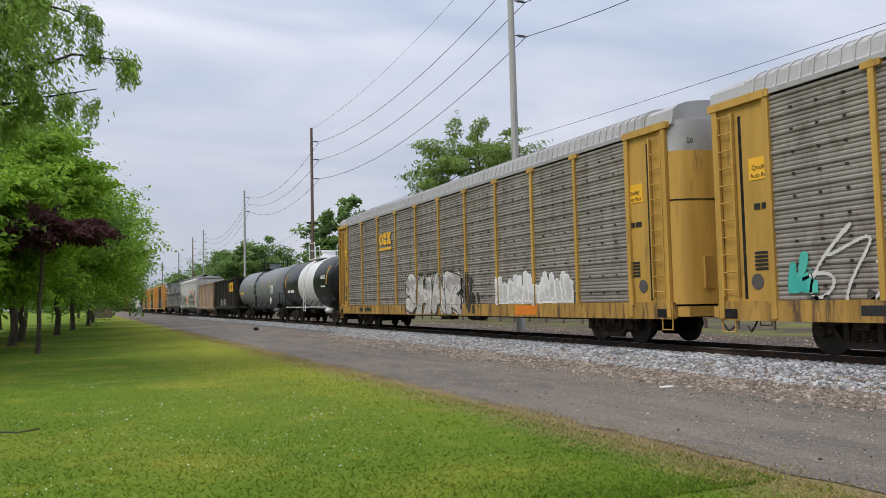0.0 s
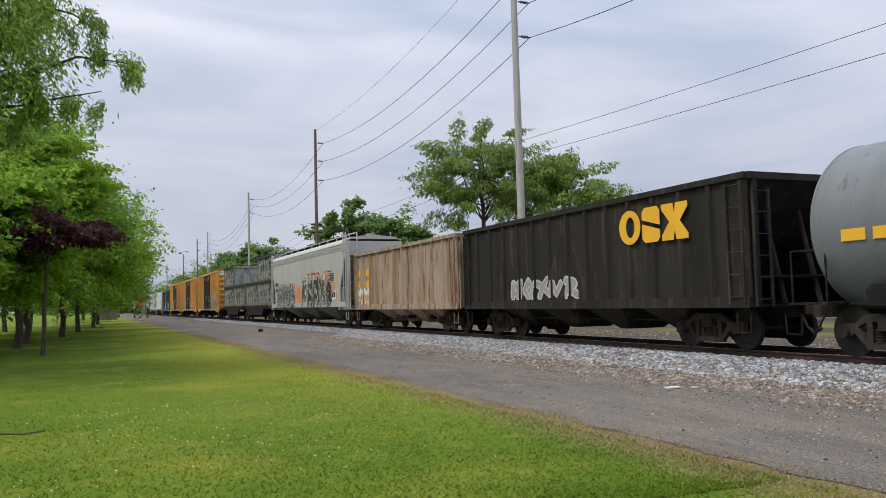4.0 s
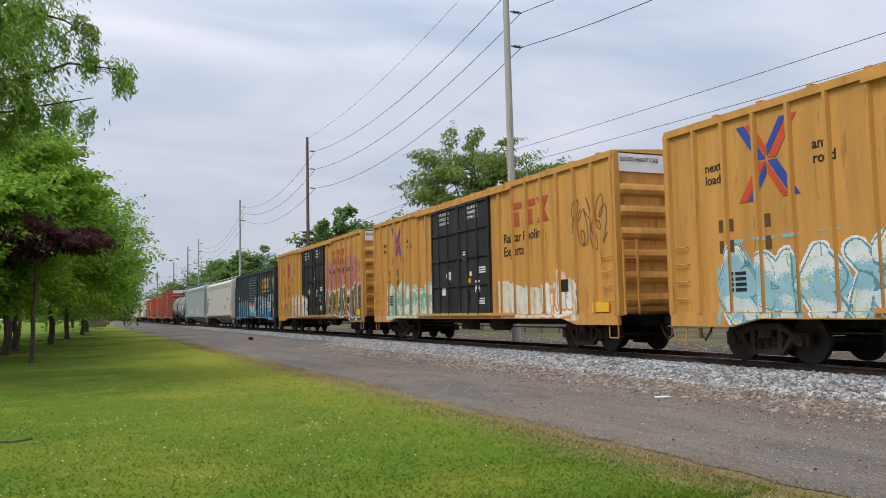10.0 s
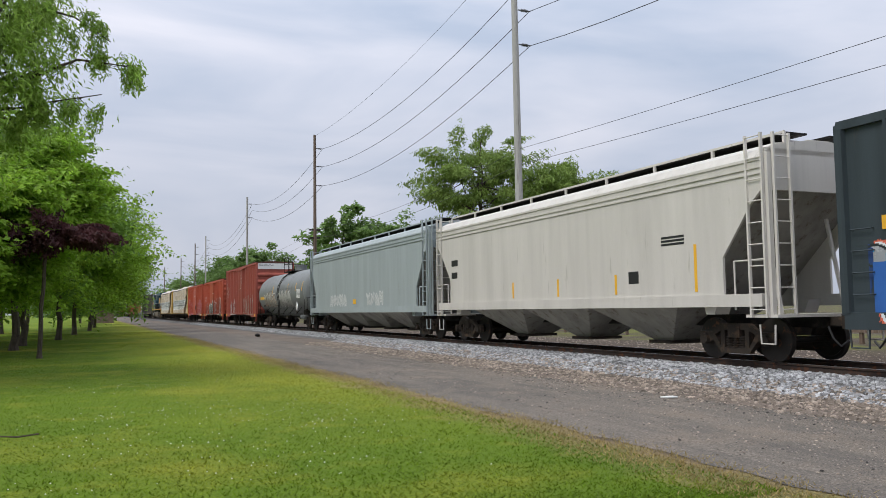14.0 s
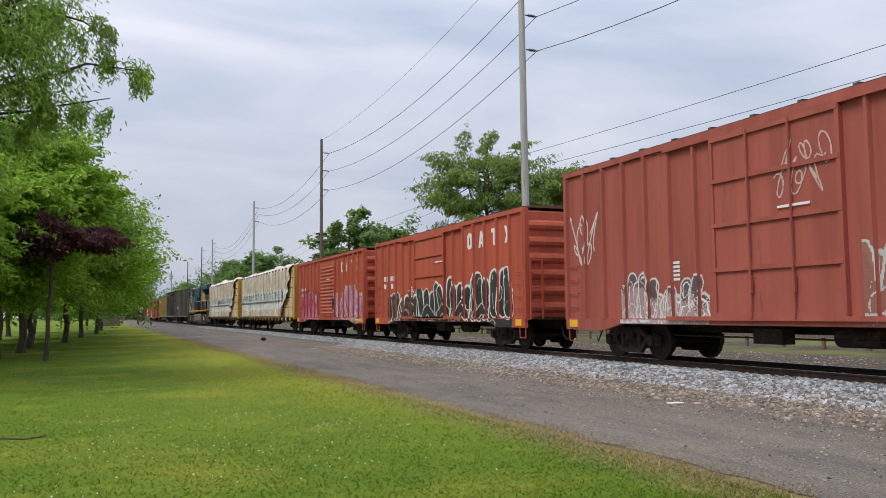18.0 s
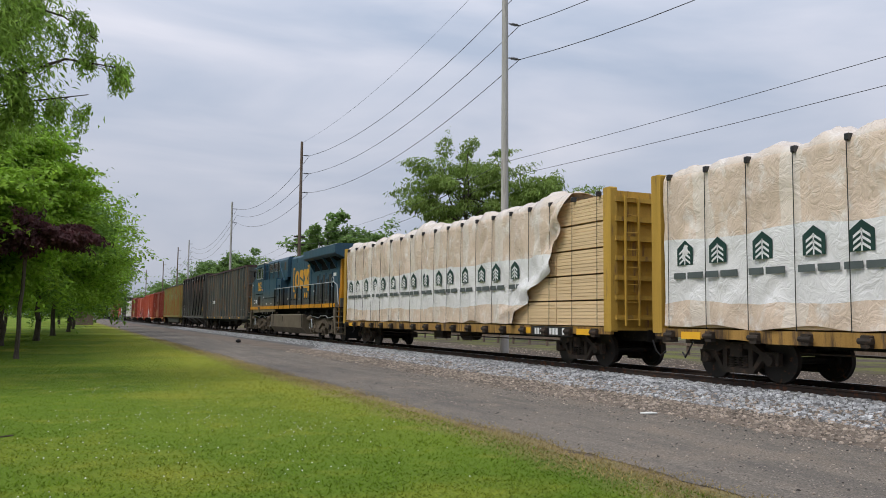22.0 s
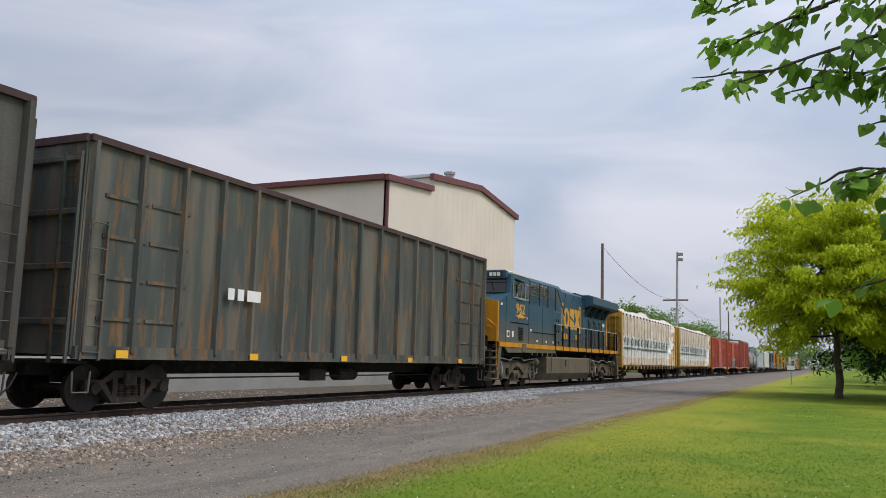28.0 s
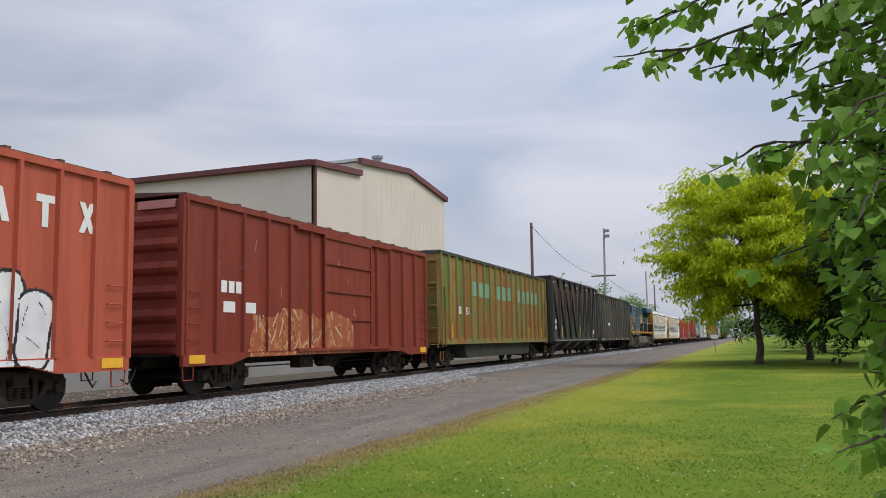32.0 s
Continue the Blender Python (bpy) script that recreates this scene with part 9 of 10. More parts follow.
            for q in (-.19, .19):
                put("coil_spring", Geo().spin([(.70 + .036 * j, .085 if j % 2 else .055) for j in range(6)], (0, 0, 0), "z", 10).mesh("coil_spring", L_DARK), tr, (s * 1.16, e * 2.08 + q, 0))
        put("journal_wedge", Geo().prism([(-.42, .70), (-.20, .76), (.20, .76), (.42, .70), (.26, .60), (.20, .34), (-.20, .34), (-.26, .60)], "x", -.10, .10).mesh("journal_wedge", L_TRUCK), tr, (s * 1.17, 0, 0))
        put("bearing_cap", Geo().spin([(-.16, .04), (-.14, .13), (.0, .15)] if s < 0 else [(0, .15), (.14, .13), (.16, .04)], (0, 0, LOCO_R), "x", 16).mesh("bearing_cap", L_TRUCK, True), tr, (s * 1.25, 0, 0))
        put("stay_bar", Geo().bbox(-.03, .03, -.45, .45, .27, .33, .01).mesh("stay_bar", L_TRUCK), tr, (s * 1.22, 0, 0))
        put("brake_pipe", Geo().tube([(0, -2.7, 1.30), (0, -1.6, 1.26), (0, -.9, 1.20), (0, -.5, 1.32), (0, .5, 1.32), (0, .9, 1.20), (0, 1.6, 1.26), (0, 2.2, 1.30), (0, 2.8, 1.34), (0, 2.85, 1.2)], .026, 6).mesh("brake_pipe", L_STEEL), tr, (s * 1.30, 0, 0))
        put("brake_pipe", Geo().tube([(0, -2.0, 1.22), (0, -1.3, 1.14), (0, -.8, 1.16), (0, .9, 1.14), (0, 1.6, 1.2), (0, 2.3, 1.22)], .018, 5).mesh("brake_pipe", L_DARK), tr, (s * 1.28, 0, 0))
    for k in (-1, 0, 1):
        w = put("wheelset", M_LW, tr, (0, k * 2.08, LOCO_R))
        WHEELS.setdefault(("loco", k), []).append(w)

# ---- trees ----
BARK = surface("bark", (0.085, 0.065, 0.05), 0.95, vary=0.3, scale=3.0, stretch=(3, 3, .6), other=(0.14, 0.12, 0.10), amount=0.4, spots=9.0, bump=0.02)


def leaf_material(name, base, light=None, spots=0.9, amount=0.42, edge=0.25, rand=0.30):
    m = surface(name, base, 0.55, vary=0.18, scale=0.9, rand=rand, grain=3.0, other=light or tone(base, 1.5), amount=amount, edge=edge, spots=spots)
    b = m.node_tree.nodes["Principled BSDF"]
    b.inputs["Specular IOR Level"].default_value = 0.25
    nt = m.node_tree
    out = nt.nodes["Material Output"]
    tr, mx = nt.nodes.new("ShaderNodeBsdfTranslucent"), nt.nodes.new("ShaderNodeMixShader")
    mx.inputs[0].default_value = 0.42
    nt.links.new(b.inputs["Base Color"].links[0].from_socket, tr.inputs["Color"])
    nt.links.new(b.outputs[0], mx.inputs[1])
    nt.links.new(tr.outputs[0], mx.inputs[2])
    nt.links.new(mx.outputs[0], out.inputs["Surface"])
    return m


LEAF_MID = leaf_material("leaf_mid_green", (0.19, 0.33, 0.055), (0.30, 0.46, 0.075))
LEAF_BRIGHT = leaf_material("leaf_bright_green", (0.29, 0.47, 0.055), (0.42, 0.58, 0.07))
LEAF_DARK = leaf_material("leaf_dark_green", (0.018, 0.042, 0.015), (0.030, 0.062, 0.020))
LEAF_FAR = leaf_material("leaf_far_green", (0.18, 0.29, 0.085), (0.25, 0.36, 0.10))
LEAF_GOLD = leaf_material("leaf_golden", (0.54, 0.62, 0.03), (0.74, 0.75, 0.035))
LEAF_PURPLE = leaf_material("leaf_purple", (0.085, 0.034, 0.037), (0.145, 0.055, 0.055))
LEAF_LOCUST = leaf_material("leaf_locust", (0.22, 0.32, 0.075), (0.36, 0.43, 0.11))
LEAF_WILLOW = leaf_material("leaf_willow", (0.32, 0.47, 0.10), (0.46, 0.60, 0.14))


def leaf_cloud(centres, spread, count, size, rng, droop=0.0, slim=0.5):
    """Small folded leaves round the given centres."""
    n = len(centres)
    pick = rng.integers(0, n, count)
    p = np.array(centres)[pick] + rng.normal(0, 1, (count, 3)) * np.array(spread)
    if droop:
        p[:, 2] -= droop * rng.random(count) ** 2
    a = rng.normal(0, 1, (count, 3)) * (1, 1, .6)
    if droop:
        a[:, 2] -= 1.2
    a /= np.linalg.norm(a, axis=1)[:, None] + 1e-9
    b = np.cross(a, rng.normal(0, 1, (count, 3)))
    b /= np.linalg.norm(b, axis=1)[:, None] + 1e-9
    s = size * (.6 + .8 * rng.random(count))[:, None]
    q0, q1, q2, q3 = p - a * s, p + b * s * slim, p + a * s, p - b * s * slim
    v = np.stack([q0, q1, q2, q3], 1).reshape(-1, 3)
    f = np.arange(count * 4).reshape(-1, 4)
    return v.tolist(), f.tolist()


def limb(g, p, q, r0, r1, rng, bend=.12, n=4):
    p, q = Vector(p), Vector(q)
    last, lr = p, r0
    L = (q - p).length
    for k in range(1, n + 1):
        t = k / n
        c = p.lerp(q, t) + Vector((rng.uniform(-1, 1), rng.uniform(-1, 1), rng.uniform(-.3, .8))) * L * bend * (1 - t)
        r = r0 + (r1 - r0) * t
        g.cyl(last, c, lr, r, n=7, cap=k in (1, n))
        last, lr = c, r
    return last


def foliage(centres, axes, radius, count, size, rng, slim=0.5, flat=0.7, droop=0.0):
    """Leaves on the outside of many small tufts, each tuft drawn out along its own twig, most leaves facing the sky."""
    pick = rng.integers(0, len(centres), count)
    c, ax, rad = np.array(centres)[pick], np.array(axes)[pick], np.array(radius)[pick][:, None]
    d = rng.normal(0, 1, (count, 3)) + (0, 0, .25)
    d /= np.linalg.norm(d, axis=1)[:, None] + 1e-9
    along = rng.normal(0, .75, (count, 1))
    p = c + d * rad * (.35 + .65 * np.sqrt(rng.random((count, 1)))) * (1, 1, flat) * np.clip(1.25 - .5 * np.abs(along), .25, 1.2) + ax * along * rad
    if droop:
        p[:, 2] -= droop * rng.random(count) ** 2.5
    nrm = d * .5 + (0, 0, .75) + rng.normal(0, .42, (count, 3))
    nrm /= np.linalg.norm(nrm, axis=1)[:, None] + 1e-9
    w = rng.normal(0, 1, (count, 3)) + ax * .8
    if droop:
        w[:, 2] -= 1.5
        nrm[:, 2] *= .85
    a = w - nrm * np.sum(w * nrm, axis=1)[:, None]
    a /= np.linalg.norm(a, axis=1)[:, None] + 1e-9
    b = np.cross(nrm, a)
    s = size * (.55 + .9 * rng.random(count))[:, None]
    fold = nrm * s * .16
    v = np.stack([p - a * s, p + b * s * slim + fold, p + a * s - fold, p - b * s * slim + fold], 1).reshape(-1, 3)
    return v.tolist(), np.arange(count * 4).reshape(-1, 4).tolist()


def tree(name, label, x, y, h, crown, z0, leaves, size, mat, seed, trunk=.2, clumps=70, droop=0.0, slim=.5, spread=.55, hollow=.45, bark=None, lean=(0, 0), group="", tuft=.2, flat=.6, sprays=(), bare=3):
    """A tapered trunk with limbs that carry tufts of leaves; crown: half-widths in x, y; z0: where the crown begins; sprays: long outer branches."""
    rng = random.Random(seed)
    nr = np.random.default_rng(seed)
    ob = thing(name, label, "tree", pose(x, y, 0), group)
    zc, hz = (z0 + h) / 2, (h - z0) / 2
    g = Geo()
    fork = Vector((lean[0] * .5, lean[1] * .5, z0 + hz * .35))
    g.cyl((0, 0, -.1), (0, 0, .25), trunk * 1.5, trunk * 1.1, n=10)
    limb(g, (0, 0, .2), fork, trunk * 1.1, trunk * .75, rng, .05, 5)
    limb(g, fork, (lean[0], lean[1], h - hz * .25), trunk * .75, trunk * .15, rng, .08, 5)
    centres, axes, radius = [], [], []
    for k in range(clumps):
        th, ph = rng.uniform(0, 6.283), math.acos(rng.uniform(-.9, 1))
        rr = hollow + (1 - hollow) * rng.random() ** .55
        lump = 1 + .30 * noise.noise((math.cos(th) * 1.7 + seed, math.sin(th) * 1.7, ph * 1.4))
        o = Vector((math.sin(ph) * math.cos(th), math.sin(ph) * math.sin(th), math.cos(ph)))
        q = rr * lump * .88
        centres.append((lean[0] + crown[0] * q * o.x, lean[1] + crown[1] * q * o.y, zc + hz * q * o.z))
        axes.append(tuple((Vector((o.x, o.y, o.z * .35 - .12)) + Vector((rng.uniform(-.5, .5), rng.uniform(-.5, .5), rng.uniform(-.2, .2)))).normalized()))
        radius.append(min(crown) * tuft * rng.uniform(.65, 1.35))
    for k, c in enumerate(centres):
        if k % bare == 0:
            st = fork.lerp(Vector((lean[0], lean[1], h - hz * .4)), rng.random() * .8)
            limb(g, st, c, trunk * .32, trunk * .06, rng, .14, 4)
    for thick, thin, leafy, pts in sprays:
        pts = [Vector(q) for q in pts]
        n = len(pts) - 1
        for k in range(n):
            limb(g, pts[k], pts[k + 1], thick + (thin - thick) * k / n, thick + (thin - thick) * (k + 1) / n, rng, .05, 3)
            L = (pts[k + 1] - pts[k]).length
            for j in range(int(leafy * L)):
                c = pts[k].lerp(pts[k + 1], rng.random()) + Vector((rng.uniform(-.35, .35), rng.uniform(-.35, .35), rng.uniform(-.55, .25)))
                limb(g, pts[k].lerp(pts[k + 1], rng.random()), c, thin, thin * .4, rng, .1, 2)
                centres.append(tuple(c))
                axes.append((rng.uniform(-.6, .6), rng.uniform(-.6, .6), -.6))
                radius.append(.26 * rng.uniform(.7, 1.3))
    part("trunk", g, bark or BARK, ob)
    v, f = foliage(centres, axes, radius, leaves, size, nr, slim, flat, droop)
    put("crown", sharp_mesh("crown", v, f, mat), ob)
    return ob


# along the lawn, ahead
BOUGHS = ((.17, .05, 2.2, [(0, 0, 4.2), (2.6, 0, 6.3), (4.2, 0, 8.75), (5.0, .1, 10.3), (5.7, .3, 13.2)]), (.07, .012, 3.6, [(2.9, .2, 6.7), (5.0, .2, 7.5), (6.5, .1, 8.3), (7.8, 0, 8.2)]), (.05, .012, 4.2, [(4.4, 0, 9.0), (5.6, .2, 9.6), (6.4, .3, 9.5), (7.3, .2, 8.9)]),
          (.05, .012, 3.6, [(5.0, .1, 10.3), (5.9, 0, 10.9), (6.7, -.2, 10.6)]), (.05, .012, 3.8, [(3.2, .4, 6.6), (5.2, .5, 7.0), (7.1, .4, 7.5)]), (.05, .012, 5.0, [(3.8, -.2, 8.0), (4.8, -.5, 8.5), (5.6, -.6, 8.4)]), (.05, .012, 4.0, [(5.3, .2, 11.5), (6.2, .4, 12.2), (6.9, .4, 12.1)]))
tree("willow_tree", "tall curly willow with drooping light green leaves", -6.9, 23.0, 16.0, (5.2, 4.4), 2.4, 82000, .088, LEAF_WILLOW, 1, .36, 360, .5, .30, hollow=.3, lean=(1.5, 0), tuft=.17, flat=.8, sprays=BOUGHS, bare=5)
LEFT = [(-6.2, 30.0, 9.3, 3.6, 2.0, LEAF_BRIGHT), (-3.6, 36.3, 8.0, 3.0, 2.9, LEAF_BRIGHT), (-3.2, 42.5, 11.2, 3.9, 2.5, LEAF_BRIGHT), (-3.2, 48.0, 12.6, 4.6, 2.5, LEAF_MID), (-1.8, 57.2, 11.9, 5.0, 2.3, LEAF_BRIGHT),
        (-1.1, 71.0, 12.2, 5.6, 2.3, LEAF_BRIGHT), (.0, 86.0, 11.4, 6.0, 2.2, LEAF_MID), (.5, 104.0, 11.2, 6.4, 2.2, LEAF_MID), (.4, 128.0, 11.5, 6.8, 2.2, LEAF_MID), (-1.5, 155.0, 12.0, 7.0, 2.2, LEAF_FAR), (-2.0, 190.0, 12.0, 7.0, 2.2, LEAF_FAR)]
for i, (x, y, h, r, z0, m) in enumerate(LEFT):
    tree("tree", "leafy green shade tree in a row along the lawn", x, y, h, (r, r), z0 - 1.4, 44000 if y < 60 else 22000 if y < 90 else 8000, .125 if y < 60 else .16 if y < 90 else .26, m, 20 + i, .17, 170 if y < 60 else 120 if y < 90 else 70, group="row of trees along the lawn", flat=.5)
tree("purple_tree", "small purple-leaved tree on the lawn", -1.7, 34.0, 5.25, (2.5, 1.2), 3.9, 9000, .10, LEAF_PURPLE, 61, .08, 44, .15, .45, lean=(.3, 0), tuft=.30, flat=.5)
for x, y in ((-6.4, 66), (-7, 80), (-6, 95), (-9, 55), (-8, 38), (-11, 46)):
    tree("tree", "leafy green tree behind the row along the lawn", x, y, 12.5, (4.6, 4.6), 2.4, 9000, .22, LEAF_MID, int(x * 3 + y), .18, 60, group="trees behind the row", tuft=.24)
# beyond the line, ahead
tree("locust_tree", "airy locust tree with feathery leaves behind the track", 28.5, 58.0, 16.2, (6.4, 6.0), 6.0, 26000, .16, LEAF_LOCUST, 71, .22, 100, .2, .36, hollow=.3, tuft=.14, flat=.55)
tree("locust_tree", "airy locust tree with feathery leaves behind the track", 34.5, 55.0, 13.2, (4.8, 4.8), 5.0, 17000, .17, LEAF_LOCUST, 72, .18, 70, .2, .36, hollow=.25, tuft=.18, flat=.5)
for i, (x, y, h, r) in enumerate(((36, 122, 17.5, 6.5), (47, 128, 17.5, 7.0), (44, 150, 15, 7), (40, 205, 19, 9), (33, 190, 16, 7), (52, 170, 15, 8), (38, 250, 18, 10), (36, 300, 18, 10), (45, 280, 17, 9))):
    tree("tree", "dense green tree behind the railway line", x, y, h, (r, r), 2.0, 9000, .38, LEAF_FAR, 80 + i, .3, 70, hollow=.5, group="trees behind the line")
# behind: golden honey locust, dark conifers, woods
tree("golden_tree", "golden-green honey locust with layered feathery foliage", -.5, -50.2, 12.0, (5.7, 5.6), 1.5, 90000, .125, LEAF_GOLD, 91, .2, 270, .2, .42, hollow=.4, tuft=.15, flat=.36)
for i, (x, y, h, r) in enumerate(((-6.3, -45, 8.6, 3.2), (-9.5, -42, 9.5, 3.6), (-3.6, -57.5, 9.2, 4.4), (-7.5, -52, 9.4, 3.8), (-12, -47, 10, 4.0))):
    tree("conifer", "dark green bushy conifer beside the lawn", x, y, h, (r, r), .3, 14000, .15, LEAF_DARK, 95 + i, .2, 110, slim=.35, hollow=.5, group="dark conifers")
for i, (x, y, h, r) in enumerate(((-6.8, -92, 9, 5), (-6.2, -80, 9, 4.5), (-12, -78, 10, 5), (-8.0, -118, 11, 6), (-8.5, -140, 10, 6), (-11, -190, 12, 8), (31, -205, 13, 8), (33, -150, 13, 7), (33, -240, 14, 9), (-12, -110, 11, 6), (32, -180, 13, 8), (40, -200, 14, 9))):
    tree("tree", "green tree at the far end of the lawn", x, y, h, (r, r), .8, 8000, .28, LEAF_MID if y > -130 else LEAF_FAR, 110 + i, .2, 60, group="trees at the far end", tuft=.24)


def far_woods(name, pts, h, label, seed):
    nr = np.random.default_rng(seed)
    cs = []
    for x, y in pts:
        hh = h * (.7 + .5 * nr.random())
        for k in range(16):
            cs.append((x + nr.normal(0, 5), y + nr.normal(0, 6), hh * (.15 + .8 * nr.random())))
    v, f = leaf_cloud(cs, (1.6, 1.6, 1.2), len(cs) * 110, .55, nr)
    tagged(new(name, sharp_mesh(name, v, f, LEAF_FAR)), label, "woods", kind="stuff")


far_woods("far_woods", [(10 + 9 * k, 430 + 8 * (k % 3)) for k in range(16)] + [(-60 + 9 * k, 400 + 9 * (k % 2)) for k in range(8)] + [(30 + 12 * k, 350) for k in range(6)], 13, "distant green woods where the line vanishes", 5)
far_woods("far_woods_behind", [(-40 + 9 * k, -430 - 6 * (k % 3)) for k in range(16)] + [(45 + 8 * k, -260) for k in range(6)], 12, "distant green woods behind", 6)

# ---- the near branch: a young lime tree beside the camera ----
LIME_LEAF = leaf_material("lime_leaf", (0.20, 0.37, 0.05), (0.31, 0.48, 0.065))
lime = thing("lime_tree", "young lime tree with heart-shaped green leaves beside the camera", "tree", pose(-2.6, -4.9, 0))


def from_eye(az, el, d):
    a, e = radians(az), radians(el)
    return Vector((d * math.cos(e) * math.sin(a) + 2.6, d * math.cos(e) * math.cos(a) + 4.9, EYE[2] + d * math.sin(e)))


lr = random.Random(44)
g = Geo()
limb(g, (0, 0, -.05), (.05, .1, 1.6), .075, .06, lr, .03, 3)
limb(g, (.05, .1, 1.6), (.15, .2, 4.6), .06, .02, lr, .03, 4)
lv, lf = [], []


def heart_leaf(p, out, up, s):
    """A heart-shaped leaf, folded a little along its midrib."""
    out = out.normalized()
    side = out.cross(up).normalized()
    nrm = side.cross(out)
    n = len(lv)
    pts = [(0, 0), (.12, .42), (.45, .52), (.80, .30), (1.08, 0), (.80, -.30), (.45, -.52), (.12, -.42)]
    lv.extend(tuple(p + out * a * s + side * b * s * .86 + nrm * (abs(b) * .22 - a * a * .16) * s) for a, b in pts)
    lf.extend([(n, n + 1, n + 2, n + 3, n + 4), (n, n + 4, n + 5, n + 6, n + 7)])


def leafy_twig(p, q, count, size):
    limb(g, p, q, .007, .002, lr, .08, 4)
    d = q - p
    for k in range(count):
        c = p.lerp(q, (k + .4) / count) + Vector((lr.uniform(-1, 1), lr.uniform(-1, 1), lr.uniform(-1, .5))) * .045
        out = Vector((lr.uniform(-1, 1), lr.uniform(-1, 1), lr.uniform(-1.1, .15))) + d.normalized() * .7
        up = Vector((lr.uniform(-.7, .7), lr.uniform(-.7, .7), 1))
        heart_leaf(c, out, up, size * lr.uniform(.65, 1.2))


BRANCHES = [  # tip and root as azimuth, elevation and distance from the eye; leaves on it
    ((171.0, 23.0, 3.7), (192, 27.5, 4.3), 9), ((173.8, 18.6, 3.6), (194, 22.5, 4.4), 11), ((172.4, 21.0, 3.9), (193, 25, 4.4), 9), ((179.5, 18.0, 3.8), (195, 19.5, 4.4), 8),
    ((178.2, 11.6, 3.3), (196, 14.5, 4.3), 9), ((179.5, 12.5, 3.5), (196, 10.5, 4.3), 9), ((182.5, 8.5, 3.4), (197, 7.5, 4.4), 9), ((183.0, 3.6, 3.3), (198, 3.0, 4.3), 8),
    ((182.7, -4.8, 3.1), (198, -1.5, 4.2), 5), ((184.5, -8.0, 3.1), (199, -4.5, 4.2), 5), ((183.5, 14.5, 3.9), (196, 17.0, 4.5), 9), ((185.0, 11.0, 3.2), (198, 12.5, 4.0), 9), ((184.0, 20.5, 3.7), (196, 23.0, 4.4), 9), ((185.5, 6.0, 3.7), (198, 5.5, 4.4), 8),
    ((181.0, 15.5, 3.9), (196, 16.0, 4.6), 9), ((182.0, 22.5, 3.9), (196, 25.5, 4.6), 9), ((184.0, 9.5, 3.0), (199, 9.0, 3.9), 9), ((186.0, 2.0, 3.4), (199, 2.0, 4.2), 9), ((185.5, 17.5, 3.4), (198, 18.5, 4.2), 9), ((178.0, 24.5, 3.9), (195, 29, 4.5), 10)]
BRANCHES += [((186.6 + 1.2 * (k % 3), -3.5 + 2.1 * k, 3.2 + .35 * (k % 4)), (199, -3 + 2.2 * k, 4.3), 9) for k in range(14)]
BRANCHES += [((187.0 + 1.1 * (k % 4), -6.0 + 1.7 * k, 2.9 + .4 * (k % 3)), (200, -4 + 1.7 * k, 4.2), 9) for k in range(13)]
for tip, root, n in BRANCHES:
    if tip[0] < 185.1:
        tip = (tip[0] + (3.6 if tip[1] < 10 else 2.8 if tip[1] < 17.8 and tip[0] > 176 else 0), tip[1], tip[2])
    tip = (tip[0] + max(0, tip[1] - 12) * .24 + (1.2 if tip[1] < 6 else 0), tip[1], tip[2])
    a, b = from_eye(*root), from_eye(*tip)
    limb(g, (.1, .15, min(4.3, max(.8, a.z - .5))), a, .022, .014, lr, .05, 3)
    limb(g, a, b, .014, .004, lr, .05, 5)
    for k in range(n):
        t = .15 + .85 * k / (n - 1)
        c = a.lerp(b, t)
        d = (b - a).normalized()
        q = c + d * lr.uniform(.10, .22) + Vector((lr.uniform(-.2, .2), lr.uniform(-.2, .2), lr.uniform(-.20, .10))) * (1.15 - .5 * t)
        leafy_twig(c, q, 15, .060)
part("trunk", g, BARK, lime)
put("crown", sharp_mesh("crown", lv, lf, LIME_LEAF, smooth=True), lime)

# ---- grass and clover ----
GRASS = ground_material(blades=True)


def grass(name, count, xr, yr, seed, tall=.026, wide=.010, bunch=2.2):
    r = np.random.default_rng(seed)
    x = xr[0] + (xr[1] - xr[0]) * r.random(count)
    y = yr[0] + (yr[1] - yr[0]) * r.random(count) ** bunch
    z = np.array([roll_of_land(a, b) for a, b in zip(x, y)])
    ang, ln = r.random(count) * 6.283, tall * (.4 + .9 * r.random(count))
    wx, wy = np.cos(ang) * wide, np.sin(ang) * wide
    lx, ly_ = r.normal(0, 1.3, count) * ln, r.normal(0, 1.3, count) * ln
    v = np.stack([np.stack([x - wx, y - wy, z - .004], 1), np.stack([x + wx, y + wy, z - .004], 1), np.stack([x + lx, y + ly_, z + ln], 1)], 1).reshape(-1, 3)
    f = np.arange(count * 3).reshape(-1, 3)
    tagged(new(name, sharp_mesh(name, v.tolist(), f.tolist(), GRASS)), "short mown grass of the lawn", "grass", kind="stuff")


grass("grass", 150000, (-6, 5.55), (5.5, 75), 1)
grass("grass_behind", 120000, (-8, 5.55), (-5.5, -75), 2)
grass("grass_beside", 90000, (-6, 5.6), (-6, 6), 3, bunch=1.0)
STRAW = leaf_material("dry_grass_blade", (0.36, 0.28, 0.11), (0.46, 0.38, 0.17))


